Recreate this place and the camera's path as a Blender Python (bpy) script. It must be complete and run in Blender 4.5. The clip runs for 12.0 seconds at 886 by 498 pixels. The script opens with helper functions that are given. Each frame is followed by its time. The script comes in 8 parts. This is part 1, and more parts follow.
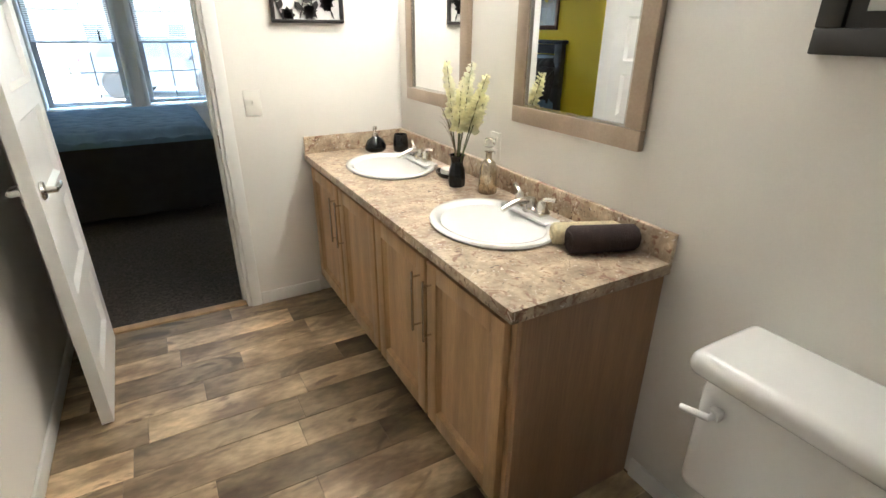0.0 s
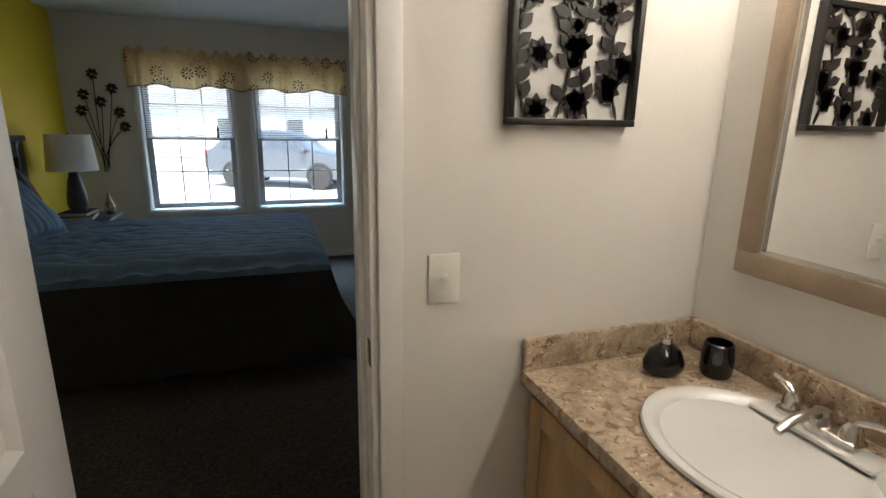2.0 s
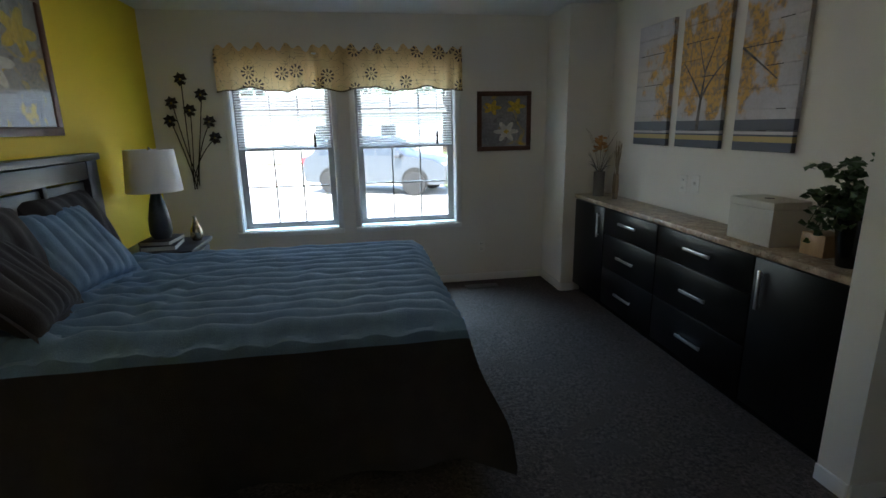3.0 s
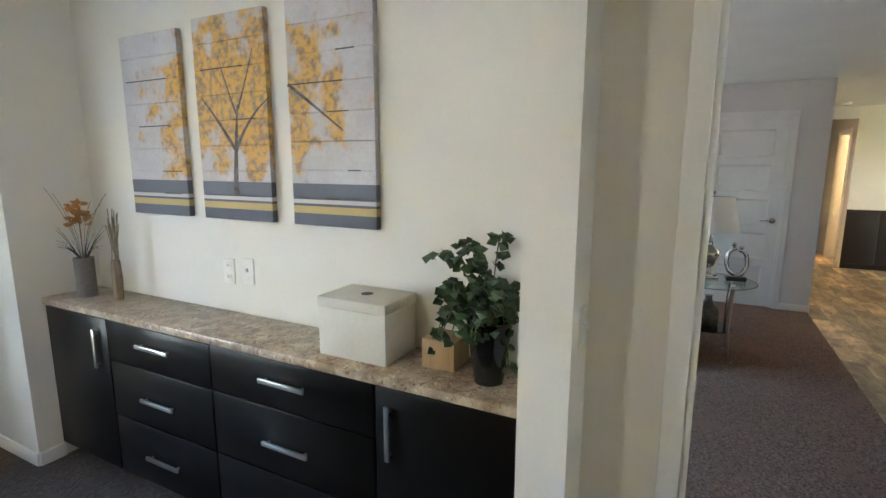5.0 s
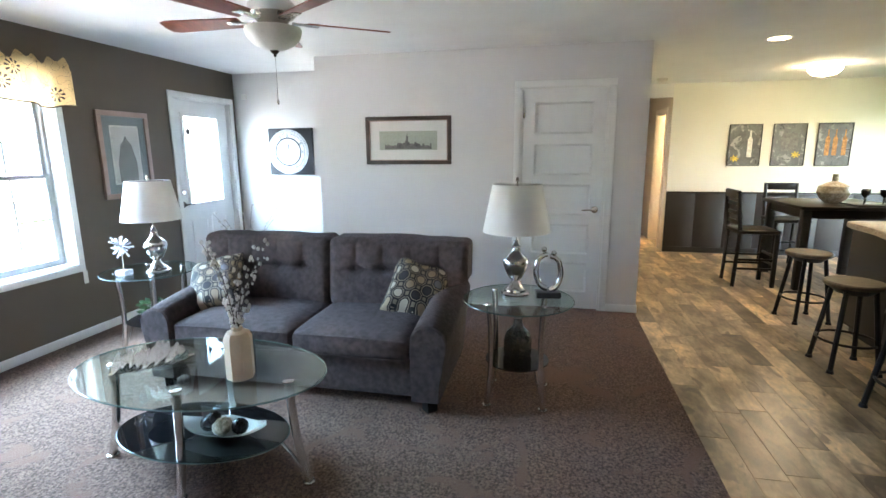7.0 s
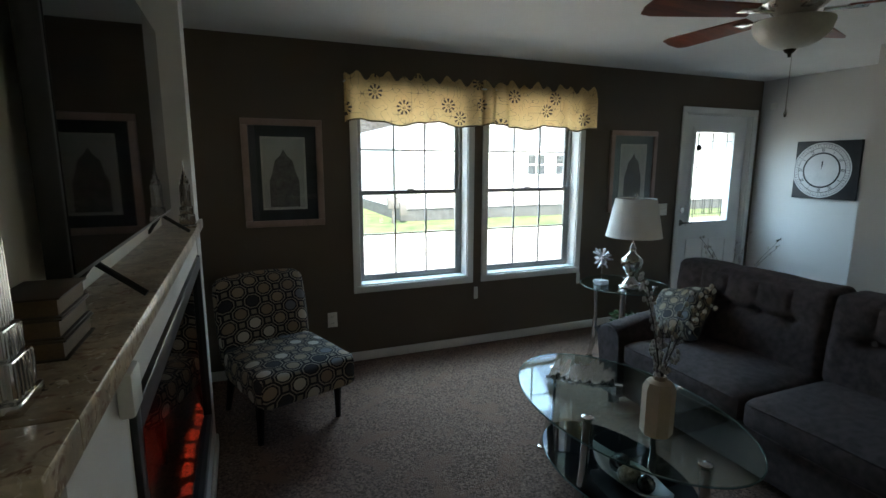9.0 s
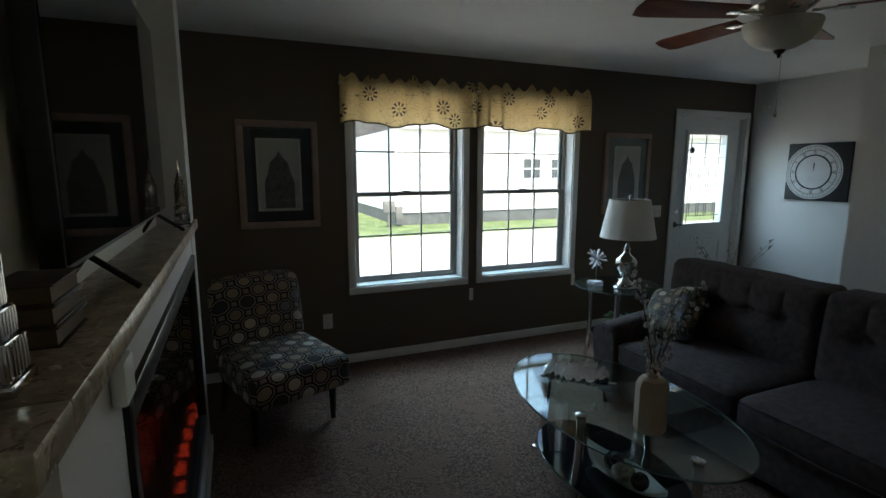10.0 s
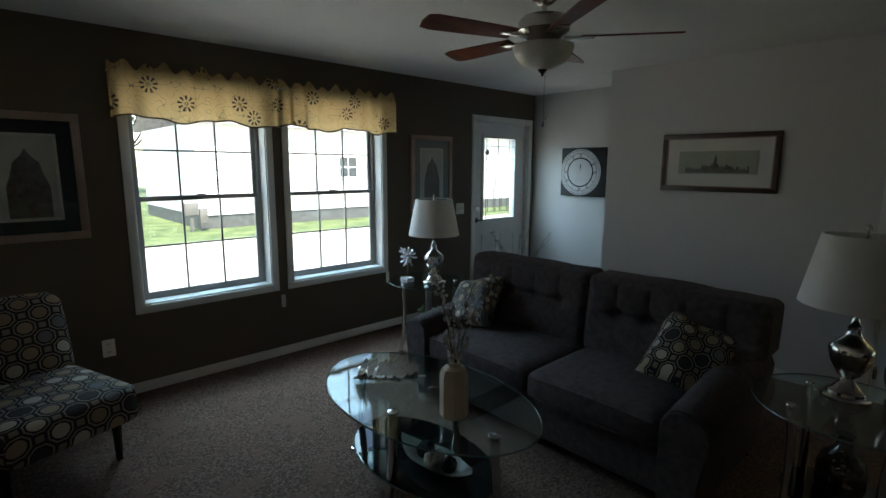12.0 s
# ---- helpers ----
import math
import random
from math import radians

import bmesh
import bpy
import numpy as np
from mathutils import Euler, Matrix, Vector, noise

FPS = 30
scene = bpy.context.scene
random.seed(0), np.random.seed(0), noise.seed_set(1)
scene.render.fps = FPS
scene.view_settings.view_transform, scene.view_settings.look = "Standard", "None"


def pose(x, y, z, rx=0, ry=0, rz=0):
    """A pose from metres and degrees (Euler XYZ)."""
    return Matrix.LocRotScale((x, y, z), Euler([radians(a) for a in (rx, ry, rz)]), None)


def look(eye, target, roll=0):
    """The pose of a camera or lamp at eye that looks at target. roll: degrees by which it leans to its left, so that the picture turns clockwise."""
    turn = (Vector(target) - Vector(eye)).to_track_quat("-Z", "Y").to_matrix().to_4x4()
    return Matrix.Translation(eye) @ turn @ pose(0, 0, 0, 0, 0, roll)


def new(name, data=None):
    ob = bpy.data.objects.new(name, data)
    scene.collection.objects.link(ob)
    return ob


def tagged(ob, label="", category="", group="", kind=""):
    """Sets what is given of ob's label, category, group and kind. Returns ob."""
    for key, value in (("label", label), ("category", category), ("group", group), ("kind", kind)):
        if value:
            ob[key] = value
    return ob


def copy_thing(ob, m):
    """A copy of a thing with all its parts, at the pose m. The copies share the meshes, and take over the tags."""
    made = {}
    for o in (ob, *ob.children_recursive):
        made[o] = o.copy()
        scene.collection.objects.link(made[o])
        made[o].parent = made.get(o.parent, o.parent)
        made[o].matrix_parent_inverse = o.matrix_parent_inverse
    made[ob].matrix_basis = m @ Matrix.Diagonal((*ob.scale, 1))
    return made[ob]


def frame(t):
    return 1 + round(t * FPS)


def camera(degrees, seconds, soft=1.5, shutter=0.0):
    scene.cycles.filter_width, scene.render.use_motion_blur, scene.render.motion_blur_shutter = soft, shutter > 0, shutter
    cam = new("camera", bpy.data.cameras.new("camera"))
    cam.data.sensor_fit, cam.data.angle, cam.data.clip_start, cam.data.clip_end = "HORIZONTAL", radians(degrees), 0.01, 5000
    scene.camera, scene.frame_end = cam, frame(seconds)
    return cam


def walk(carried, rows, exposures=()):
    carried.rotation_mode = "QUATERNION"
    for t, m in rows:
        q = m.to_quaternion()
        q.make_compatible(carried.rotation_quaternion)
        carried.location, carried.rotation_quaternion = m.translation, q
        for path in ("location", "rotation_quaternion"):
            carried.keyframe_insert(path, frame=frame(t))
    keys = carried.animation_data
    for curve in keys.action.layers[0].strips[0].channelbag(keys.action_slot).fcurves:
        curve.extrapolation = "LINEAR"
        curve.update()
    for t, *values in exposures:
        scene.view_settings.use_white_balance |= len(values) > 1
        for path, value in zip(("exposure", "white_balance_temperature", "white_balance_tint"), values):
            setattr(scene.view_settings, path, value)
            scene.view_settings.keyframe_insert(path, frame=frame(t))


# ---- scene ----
cam = camera(83.3, 12.0)
PATH = [
    (0, (0.588, 0.887, 1.454), (1.486, 2.48, 0.645), 0.4),
    (0.5, (0.541, 1.231, 1.484), (1.669, 2.725, 0.78), 0.7),
    (1, (0.58, 1.573, 1.494), (1.716, 3.117, 0.921), -0.3),
    (1.5, (0.656, 1.983, 1.501), (1.583, 3.688, 1.017), 0.5),
    (2, (0.622, 2.482, 1.471), (1.273, 4.31, 0.988), 1.1),
    (2.5, (0.559, 3.005, 1.443), (0.923, 4.907, 0.943), -0.4),
    (2.7, (0.547, 3.237, 1.451), (0.818, 5.157, 0.961), -1.1),
    (4.3, (0.619, 4.462, 1.514), (1.793, 6.046, 1.177), 0.1),
    (4.5, (0.73, 4.528, 1.527), (2.07, 5.975, 1.198), 0.8),
    (5, (1.134, 4.678, 1.539), (2.888, 5.58, 1.203), 0.1),
    (5.5, (1.536, 4.497, 1.51), (3.466, 4.898, 1.17), -1.8),
    (6, (1.94, 4.439, 1.513), (3.901, 4.593, 1.152), -1.2),
    (6.5, (2.388, 4.438, 1.492), (4.347, 4.524, 1.099), -0.6),
    (6.7, (2.535, 4.425, 1.493), (4.49, 4.58, 1.101), -0.6),
    (7, (2.725, 4.398, 1.488), (4.645, 4.803, 1.1), -0.4),
    (7.5, (2.977, 4.478, 1.487), (4.679, 5.456, 1.106), 0.8),
    (7.7, (3.061, 4.497, 1.491), (4.629, 5.676, 1.099), 0.9),
    (9.5, (3.12, 4.323, 1.551), (3.767, 6.188, 1.226), 0.1),
    (10, (3.121, 4.34, 1.52), (3.88, 6.162, 1.198), 0.1),
    (10.5, (3.147, 4.31, 1.543), (4.01, 6.083, 1.206), -0.1),
    (11, (3.129, 4.339, 1.533), (4.137, 6.034, 1.2), 0.2),
    (11.5, (3.152, 4.315, 1.554), (4.309, 5.911, 1.218), 0.3),
    (12, (3.194, 4.304, 1.545), (4.541, 5.746, 1.217), 0.3),
]
walk(cam, [(t, look(eye, target, roll)) for t, eye, target, roll in PATH],
     exposures=[(0, 4.1, 5900, 6), (0.5, 3.85, 6150, 6), (1, 3.2, 6350, 9), (1.5, 2.9, 6550, 11), (2.2, 2.85, 6500, 10), (2.7, 2.95, 6350, 9), (4.3, 5.1, 6650, 10), (5, 5.45, 6350, 12), (6, 6.0, 6350, 17), (7, 5.8, 6450, 12), (7.7, 5.4, 6450, 8), (9.3, 2.8, 6950, 5), (10, 2.5, 6950, 5), (11, 2.25, 6950, 4), (11.5, 2.3, 6950, 4), (12, 2.6, 6950, 4)])
H = 2.38          # ceiling height
YW = 8.065        # inner face of the street wall
XE = 7.405        # closet wall of the living room

# ---- world and sun ----
world = bpy.data.worlds.new("sky")
scene.world = world
world.use_nodes = True
wn = world.node_tree.nodes
sky = wn.new("ShaderNodeTexSky")
sky.sky_type = "NISHITA"
sky.sun_disc = False
sky.sun_elevation = radians(62)
sky.sun_rotation = radians(200)
wn["Background"].inputs[1].default_value = 0.15
world.node_tree.links.new(sky.outputs[0], wn["Background"].inputs[0])
sun_data = bpy.data.lights.new("sun", "SUN")
sun_data.energy, sun_data.angle, sun_data.color = 2.8, radians(0.5), (1.0, 0.95, 0.87)
sun = new("sun", sun_data)
sun.matrix_world = look((-3, -10.2, 20), (0, 0, 0))


def sky_lamp(name, centre, toward, width, height, power):
    """Stands in for the sky's light that falls down through a window's opening."""
    data = bpy.data.lights.new(name, "AREA")
    data.shape, data.size, data.size_y = "RECTANGLE", width, height
    data.energy, data.color, data.spread = power, (0.48, 0.74, 1.0), radians(80)
    ob = new(name, data)
    ob.matrix_world = look(centre, [c + d for c, d in zip(centre, toward)])


DOWN_IN = (0.0, -0.64, -0.77)
sky_lamp("window_light_bedroom", (0.48, YW + 0.42, 1.15), DOWN_IN, 1.8, 0.62, 5.0)
sky_lamp("window_light_living", (4.395, YW + 0.45, 1.6), DOWN_IN, 0.86, 0.72, 1.6)
sky_lamp("window_light_living", (5.48, YW + 0.45, 1.6), DOWN_IN, 0.86, 0.72, 1.6)
sky_lamp("window_light_entry", (7.56, YW + 0.32, 1.5), (0.55, -0.62, -0.45), 0.5, 0.7, 0.6)


# ---- materials ----
def mat(name, color, rough=0.6, metal=0.0, vary=0.12, scale=6.0, fine=60.0, bump=0.0, color2=None, spec=0.5, coat=0.0,
        stretch=(1, 1, 1), fleck=None, rand=0.0, glass=0.0, emit=None, emit_strength=0.0, wave=None, sheen=0.0):
    """A surface with variation at a coarse and a fine scale, and fine relief."""
    m = bpy.data.materials.new(name)
    m.use_nodes = True
    n, l = m.node_tree.nodes, m.node_tree.links
    p = n["Principled BSDF"]
    p.inputs["Roughness"].default_value = rough
    p.inputs["Metallic"].default_value = metal
    p.inputs["Specular IOR Level"].default_value = spec
    p.inputs["Coat Weight"].default_value = coat
    p.inputs["Sheen Weight"].default_value = sheen
    p.inputs["Transmission Weight"].default_value = glass
    geo = n.new("ShaderNodeNewGeometry")
    mp = n.new("ShaderNodeMapping")
    mp.inputs["Scale"].default_value = stretch
    l.new(geo.outputs["Position"], mp.inputs["Vector"])
    big = n.new("ShaderNodeTexNoise")
    big.inputs["Scale"].default_value, big.inputs["Detail"].default_value = scale, 5
    small = n.new("ShaderNodeTexNoise")
    small.inputs["Scale"].default_value, small.inputs["Detail"].default_value = fine, 4
    if rand:
        oi = n.new("ShaderNodeObjectInfo")
        sh = n.new("ShaderNodeVectorMath")
        sh.operation = "SCALE"
        l.new(oi.outputs["Random"], sh.inputs["Scale"])
        sh.inputs[0].default_value = (37.0, 53.0, 29.0)
        ad = n.new("ShaderNodeVectorMath")
        l.new(mp.outputs[0], ad.inputs[0])
        l.new(sh.outputs[0], ad.inputs[1])
        src = ad.outputs[0]
    else:
        src = mp.outputs[0]
    l.new(src, big.inputs["Vector"])
    l.new(src, small.inputs["Vector"])
    c1 = tuple(c * (1 - vary) for c in color)
    c2 = tuple(min(1, c * (1 + vary)) for c in color) if color2 is None else color2
    r1 = n.new("ShaderNodeValToRGB")
    r1.color_ramp.elements[0].position, r1.color_ramp.elements[1].position = 0.35, 0.65
    r1.color_ramp.elements[0].color, r1.color_ramp.elements[1].color = (*c1, 1), (*c2, 1)
    l.new(big.outputs["Fac"], r1.inputs[0])
    mix = n.new("ShaderNodeMix")
    mix.data_type, mix.blend_type = "RGBA", "MULTIPLY"
    mix.inputs["Factor"].default_value = 0.6
    r2 = n.new("ShaderNodeValToRGB")
    v = max(0.0, 1 - 2.2 * vary)
    r2.color_ramp.elements[0].position, r2.color_ramp.elements[1].position = 0.3, 0.7
    r2.color_ramp.elements[0].color, r2.color_ramp.elements[1].color = (v, v, v, 1), (1, 1, 1, 1)
    l.new(small.outputs["Fac"], r2.inputs[0])
    l.new(r1.outputs[0], mix.inputs["A"])
    l.new(r2.outputs[0], mix.inputs["B"])
    out = mix.outputs["Result"]
    if fleck:
        for fc, fs, lo in fleck:
            vo = n.new("ShaderNodeTexNoise")
            vo.inputs["Scale"].default_value, vo.inputs["Detail"].default_value, vo.inputs["Distortion"].default_value = fs, 6, 1.5
            l.new(src, vo.inputs["Vector"])
            rr = n.new("ShaderNodeValToRGB")
            rr.color_ramp.elements[0].position, rr.color_ramp.elements[1].position = lo, lo + 0.08
            rr.color_ramp.elements[0].color, rr.color_ramp.elements[1].color = (0, 0, 0, 1), (1, 1, 1, 1)
            l.new(vo.outputs["Fac"], rr.inputs[0])
            mx = n.new("ShaderNodeMix")
            mx.data_type = "RGBA"
            mx.inputs["B"].default_value = (*fc, 1)
            l.new(rr.outputs[0], mx.inputs["Factor"])
            l.new(out, mx.inputs["A"])
            out = mx.outputs["Result"]
    if rand:
        oi2 = n.new("ShaderNodeObjectInfo")
        mr = n.new("ShaderNodeMapRange")
        mr.inputs["To Min"].default_value, mr.inputs["To Max"].default_value = 1 - rand, 1 + rand
        l.new(oi2.outputs["Random"], mr.inputs["Value"])
        mm = n.new("ShaderNodeVectorMath")
        mm.operation = "SCALE"
        l.new(out, mm.inputs[0])
        l.new(mr.outputs[0], mm.inputs["Scale"])
        out = mm.outputs[0]
    l.new(out, p.inputs["Base Color"])
    if bump:
        b = n.new("ShaderNodeBump")
        b.inputs["Strength"].default_value = min(1.0, bump)
        b.inputs["Distance"].default_value = 0.004 * max(1.0, bump)
        l.new(small.outputs["Fac"], b.inputs["Height"])
        l.new(b.outputs[0], p.inputs["Normal"])
    if emit:
        p.inputs["Emission Color"].default_value = (*emit, 1)
        p.inputs["Emission Strength"].default_value = emit_strength
    return m


WHITE_WALL = mat("bath_wall_paint", (0.74, 0.71, 0.66), 0.7, vary=0.02, scale=2, fine=180, bump=0.12)
BED_WALL = mat("greige_wall_paint", (0.73, 0.70, 0.635), 0.7, vary=0.02, scale=2, fine=180, bump=0.12)
YELLOW_WALL = mat("mustard_wall_paint", (0.78, 0.58, 0.02), 0.65, vary=0.03, scale=2, fine=180, bump=0.12)
LIV_WALL = mat("pale_grey_wall_paint", (0.66, 0.635, 0.615), 0.7, vary=0.02, scale=2, fine=180, bump=0.12)
TAUPE_WALL = mat("dark_taupe_wall_paint", (0.125, 0.094, 0.064), 0.65, vary=0.03, scale=2, fine=180, bump=0.12)
CREAM_WALL = mat("cream_wall_paint", (0.70, 0.68, 0.60), 0.7, vary=0.02, scale=2, fine=180, bump=0.12)
CEIL = mat("ceiling_paint", (0.80, 0.79, 0.77), 0.8, vary=0.02, scale=3, fine=120, bump=0.3)
TRIM = mat("white_trim_paint", (0.78, 0.77, 0.74), 0.4, vary=0.02, fine=90)
DOOR_WHITE = mat("white_door_paint", (0.76, 0.755, 0.74), 0.38, vary=0.02, fine=90, bump=0.05)
CARPET_BED = mat("grey_brown_carpet", (0.10, 0.082, 0.072), 0.95, vary=0.42, scale=55, fine=130, bump=3.5, sheen=0.05, spec=0.1, fleck=[((0.068, 0.055, 0.048), 5.0, 0.56)])
CARPET_LIV = mat("brown_carpet", (0.25, 0.16, 0.122), 0.95, vary=0.48, scale=72, fine=160, bump=3.5, sheen=0.05, spec=0.1, fleck=[((0.20, 0.12, 0.088), 3.5, 0.56)])
PLANK = mat("slate_look_vinyl", (0.27, 0.185, 0.112), 0.33, vary=0.3, scale=3.5, fine=22, color2=(0.60, 0.45, 0.275), stretch=(0.8, 1.8, 1),
            fleck=[((0.17, 0.118, 0.076), 4.0, 0.57)], rand=0.22, bump=0.1)
# planks differ in depth of colour from one to the next
_n, _l = PLANK.node_tree.nodes, PLANK.node_tree.links
_hue = _n.new("ShaderNodeHueSaturation")
_info = _n.new("ShaderNodeObjectInfo")
_span = _n.new("ShaderNodeMapRange")
_span.inputs["To Min"].default_value, _span.inputs["To Max"].default_value = 0.7, 1.5
_l.new(_info.outputs["Random"], _span.inputs["Value"])
_l.new(_span.outputs[0], _hue.inputs["Value"])
_l.new(_n["Principled BSDF"].inputs["Base Color"].links[0].from_socket, _hue.inputs["Color"])
_l.new(_hue.outputs[0], _n["Principled BSDF"].inputs["Base Color"])
WAINSCOT = mat("dark_brown_panelling", (0.018, 0.012, 0.009), 0.5, vary=0.2, scale=3, fine=40, stretch=(1, 1, 0.1))


def let_light_through(m, share):
    """Thin material: a share of the light that falls on one side leaves on the other."""
    n, l = m.node_tree.nodes, m.node_tree.links
    p = n["Principled BSDF"]
    tr = n.new("ShaderNodeBsdfTranslucent")
    l.new(p.inputs["Base Color"].links[0].from_socket, tr.inputs["Color"])
    ms = n.new("ShaderNodeMixShader")
    ms.inputs[0].default_value = share
    l.new(p.outputs[0], ms.inputs[1])
    l.new(tr.outputs[0], ms.inputs[2])
    l.new(ms.outputs[0], n["Material Output"].inputs["Surface"])
    return m


def thin_glass(name, tint, ior=1.5, gloss=0.01):
    """A thin pane: light goes straight through, and its gloss follows Fresnel."""
    m = bpy.data.materials.new(name)
    m.use_nodes = True
    n, l = m.node_tree.nodes, m.node_tree.links
    n.remove(n["Principled BSDF"])
    tr = n.new("ShaderNodeBsdfTransparent")
    tr.inputs["Color"].default_value = (*tint, 1)
    gl = n.new("ShaderNodeBsdfGlossy")
    gl.inputs["Roughness"].default_value = gloss
    lw = n.new("ShaderNodeLayerWeight")
    lw.inputs["Blend"].default_value = 0.5
    pw = n.new("ShaderNodeMath")
    pw.operation = "POWER"
    l.new(lw.outputs["Facing"], pw.inputs[0])
    pw.inputs[1].default_value = 5.0
    fr = n.new("ShaderNodeMath")
    fr.operation = "MULTIPLY_ADD"
    r0 = ((ior - 1) / (ior + 1)) ** 2
    l.new(pw.outputs[0], fr.inputs[0])
    fr.inputs[1].default_value, fr.inputs[2].default_value = 1 - r0, r0
    mx = n.new("ShaderNodeMixShader")
    l.new(fr.outputs[0], mx.inputs[0])
    l.new(tr.outputs[0], mx.inputs[1])
    l.new(gl.outputs[0], mx.inputs[2])
    l.new(mx.outputs[0], n["Material Output"].inputs["Surface"])
    return m


GLASS = thin_glass("clear_glass", (0.97, 0.985, 0.98))
MIRROR = mat("mirror_silver", (0.93, 0.93, 0.92), 0.01, 1.0, vary=0.0)
CHROME = mat("brushed_nickel", (0.62, 0.59, 0.55), 0.22, 1.0, vary=0.06, fine=200)
BLACK = mat("black_plastic", (0.012, 0.012, 0.012), 0.3, vary=0.15)
BLACK_GLASS = mat("black_glass", (0.006, 0.006, 0.007), 0.03, vary=0.1)
CHERRY = mat("cherry_wood", (0.23, 0.055, 0.025), 0.35, vary=0.25, scale=5, fine=40, stretch=(0.3, 3, 3))
DARK_WOOD = mat("espresso_wood", (0.010, 0.008, 0.007), 0.34, spec=0.25, vary=0.25, scale=6, fine=60, stretch=(1, 1, 0.15))
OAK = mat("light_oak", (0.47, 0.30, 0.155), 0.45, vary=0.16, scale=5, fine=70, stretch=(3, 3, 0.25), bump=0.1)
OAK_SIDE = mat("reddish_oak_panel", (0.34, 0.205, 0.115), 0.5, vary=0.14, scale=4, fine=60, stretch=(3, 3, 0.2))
LAMINATE = mat("granite_look_laminate", (0.46, 0.345, 0.235), 0.3, vary=0.24, scale=14, fine=60, color2=(0.63, 0.51, 0.365),
               fleck=[((0.25, 0.14, 0.09), 27, 0.55), ((0.08, 0.045, 0.03), 38, 0.62), ((0.74, 0.67, 0.57), 44, 0.62)])
PORCELAIN = mat("white_porcelain", (0.72, 0.71, 0.69), 0.08, vary=0.01, coat=0.4)
SOFA = mat("charcoal_weave", (0.095, 0.070, 0.067), 0.9, vary=0.25, scale=30, fine=420, bump=1.0, sheen=0.05, spec=0.2)
WHITE_FABRIC = mat("white_lampshade", (0.80, 0.78, 0.75), 0.8, vary=0.03, fine=300, bump=0.2)


# ---- geometry helpers ----
def box(bm, x0, x1, y0, y1, z0, z1):
    v = [bm.verts.new(p) for p in ((x0, y0, z0), (x1, y0, z0), (x1, y1, z0), (x0, y1, z0), (x0, y0, z1), (x1, y0, z1), (x1, y1, z1), (x0, y1, z1))]
    for f in ((0, 3, 2, 1), (4, 5, 6, 7), (0, 1, 5, 4), (1, 2, 6, 5), (2, 3, 7, 6), (3, 0, 4, 7)):
        bm.faces.new([v[i] for i in f])
    return bm


def rbox(x0, x1, y0, y1, z0, z1, r=0.006, seg=2):
    """A box with rounded edges."""
    bm = bmesh.new()
    box(bm, x0, x1, y0, y1, z0, z1)
    r = min(r, 0.45 * min(abs(x1 - x0), abs(y1 - y0), abs(z1 - z0)))
    bmesh.ops.bevel(bm, geom=bm.edges[:], offset=r, segments=seg, profile=0.5, affect="EDGES")
    return bm


def lathe(profile, n=28, sx=1.0, sy=1.0, center=(0, 0)):
    """A turned shape from (radius, height) pairs."""
    bm = bmesh.new()
    rings = []
    for r, z in profile:
        if r < 1e-5:
            rings.append([bm.verts.new((center[0], center[1], z))])
        else:
            rings.append([bm.verts.new((center[0] + sx * r * math.cos(2 * math.pi * i / n), center[1] + sy * r * math.sin(2 * math.pi * i / n), z)) for i in range(n)])
    for a, b in zip(rings, rings[1:]):
        for i in range(n):
            j = (i + 1) % n
            if len(a) == 1 and len(b) == 1:
                continue
            if len(a) == 1:
                bm.faces.new((a[0], b[j], b[i]))
            elif len(b) == 1:
                bm.faces.new((a[i], a[j], b[0]))
            else:
                bm.faces.new((a[i], a[j], b[j], b[i]))
    if len(rings[0]) > 1:
        bm.faces.new(rings[0][::-1])
    if len(rings[-1]) > 1:
        bm.faces.new(rings[-1])
    bmesh.ops.recalc_face_normals(bm, faces=bm.faces)
    return bm


def tube(points, r, n=10, bm=None, taper=None):
    """A round bar along a line of points."""
    bm = bm or bmesh.new()
    pts = [Vector(p) for p in points]
    rings = []
    side = None
    for i, p in enumerate(pts):
        d = (pts[min(i + 1, len(pts) - 1)] - pts[max(i - 1, 0)]).normalized()
        if side is None:
            side = d.orthogonal().normalized()
        side = (side - d * side.dot(d)).normalized()
        up = d.cross(side)
        rr = r if taper is None else r + (taper - r) * i / max(1, len(pts) - 1)
        rings.append([bm.verts.new(p + rr * (math.cos(2 * math.pi * k / n) * side + math.sin(2 * math.pi * k / n) * up)) for k in range(n)])
    for a, b in zip(rings, rings[1:]):
        for k in range(n):
            bm.faces.new((a[k], a[(k + 1) % n], b[(k + 1) % n], b[k]))
    bm.faces.new(rings[0][::-1])
    bm.faces.new(rings[-1])
    return bm


def arc(p0, p1, p2, n=10):
    """Points on a smooth curve through a start, a bend and an end."""
    a, b, c = Vector(p0), Vector(p1), Vector(p2)
    return [(1 - t) ** 2 * a + 2 * t * (1 - t) * b + t * t * c for t in (i / n for i in range(n + 1))]


def extrude_outline(pts, z0, z1, r=0.0):
    """A slab from an outline in plan."""
    bm = bmesh.new()
    lo = [bm.verts.new((x, y, z0)) for x, y in pts]
    hi = [bm.verts.new((x, y, z1)) for x, y in pts]
    n = len(pts)
    bm.faces.new(lo[::-1])
    bm.faces.new(hi)
    for i in range(n):
        bm.faces.new((lo[i], lo[(i + 1) % n], hi[(i + 1) % n], hi[i]))
    bmesh.ops.recalc_face_normals(bm, faces=bm.faces)
    if r:
        bmesh.ops.bevel(bm, geom=[e for e in bm.edges if abs(e.verts[0].co.z - e.verts[1].co.z) < 1e-6], offset=r, segments=2, affect="EDGES")
    return bm


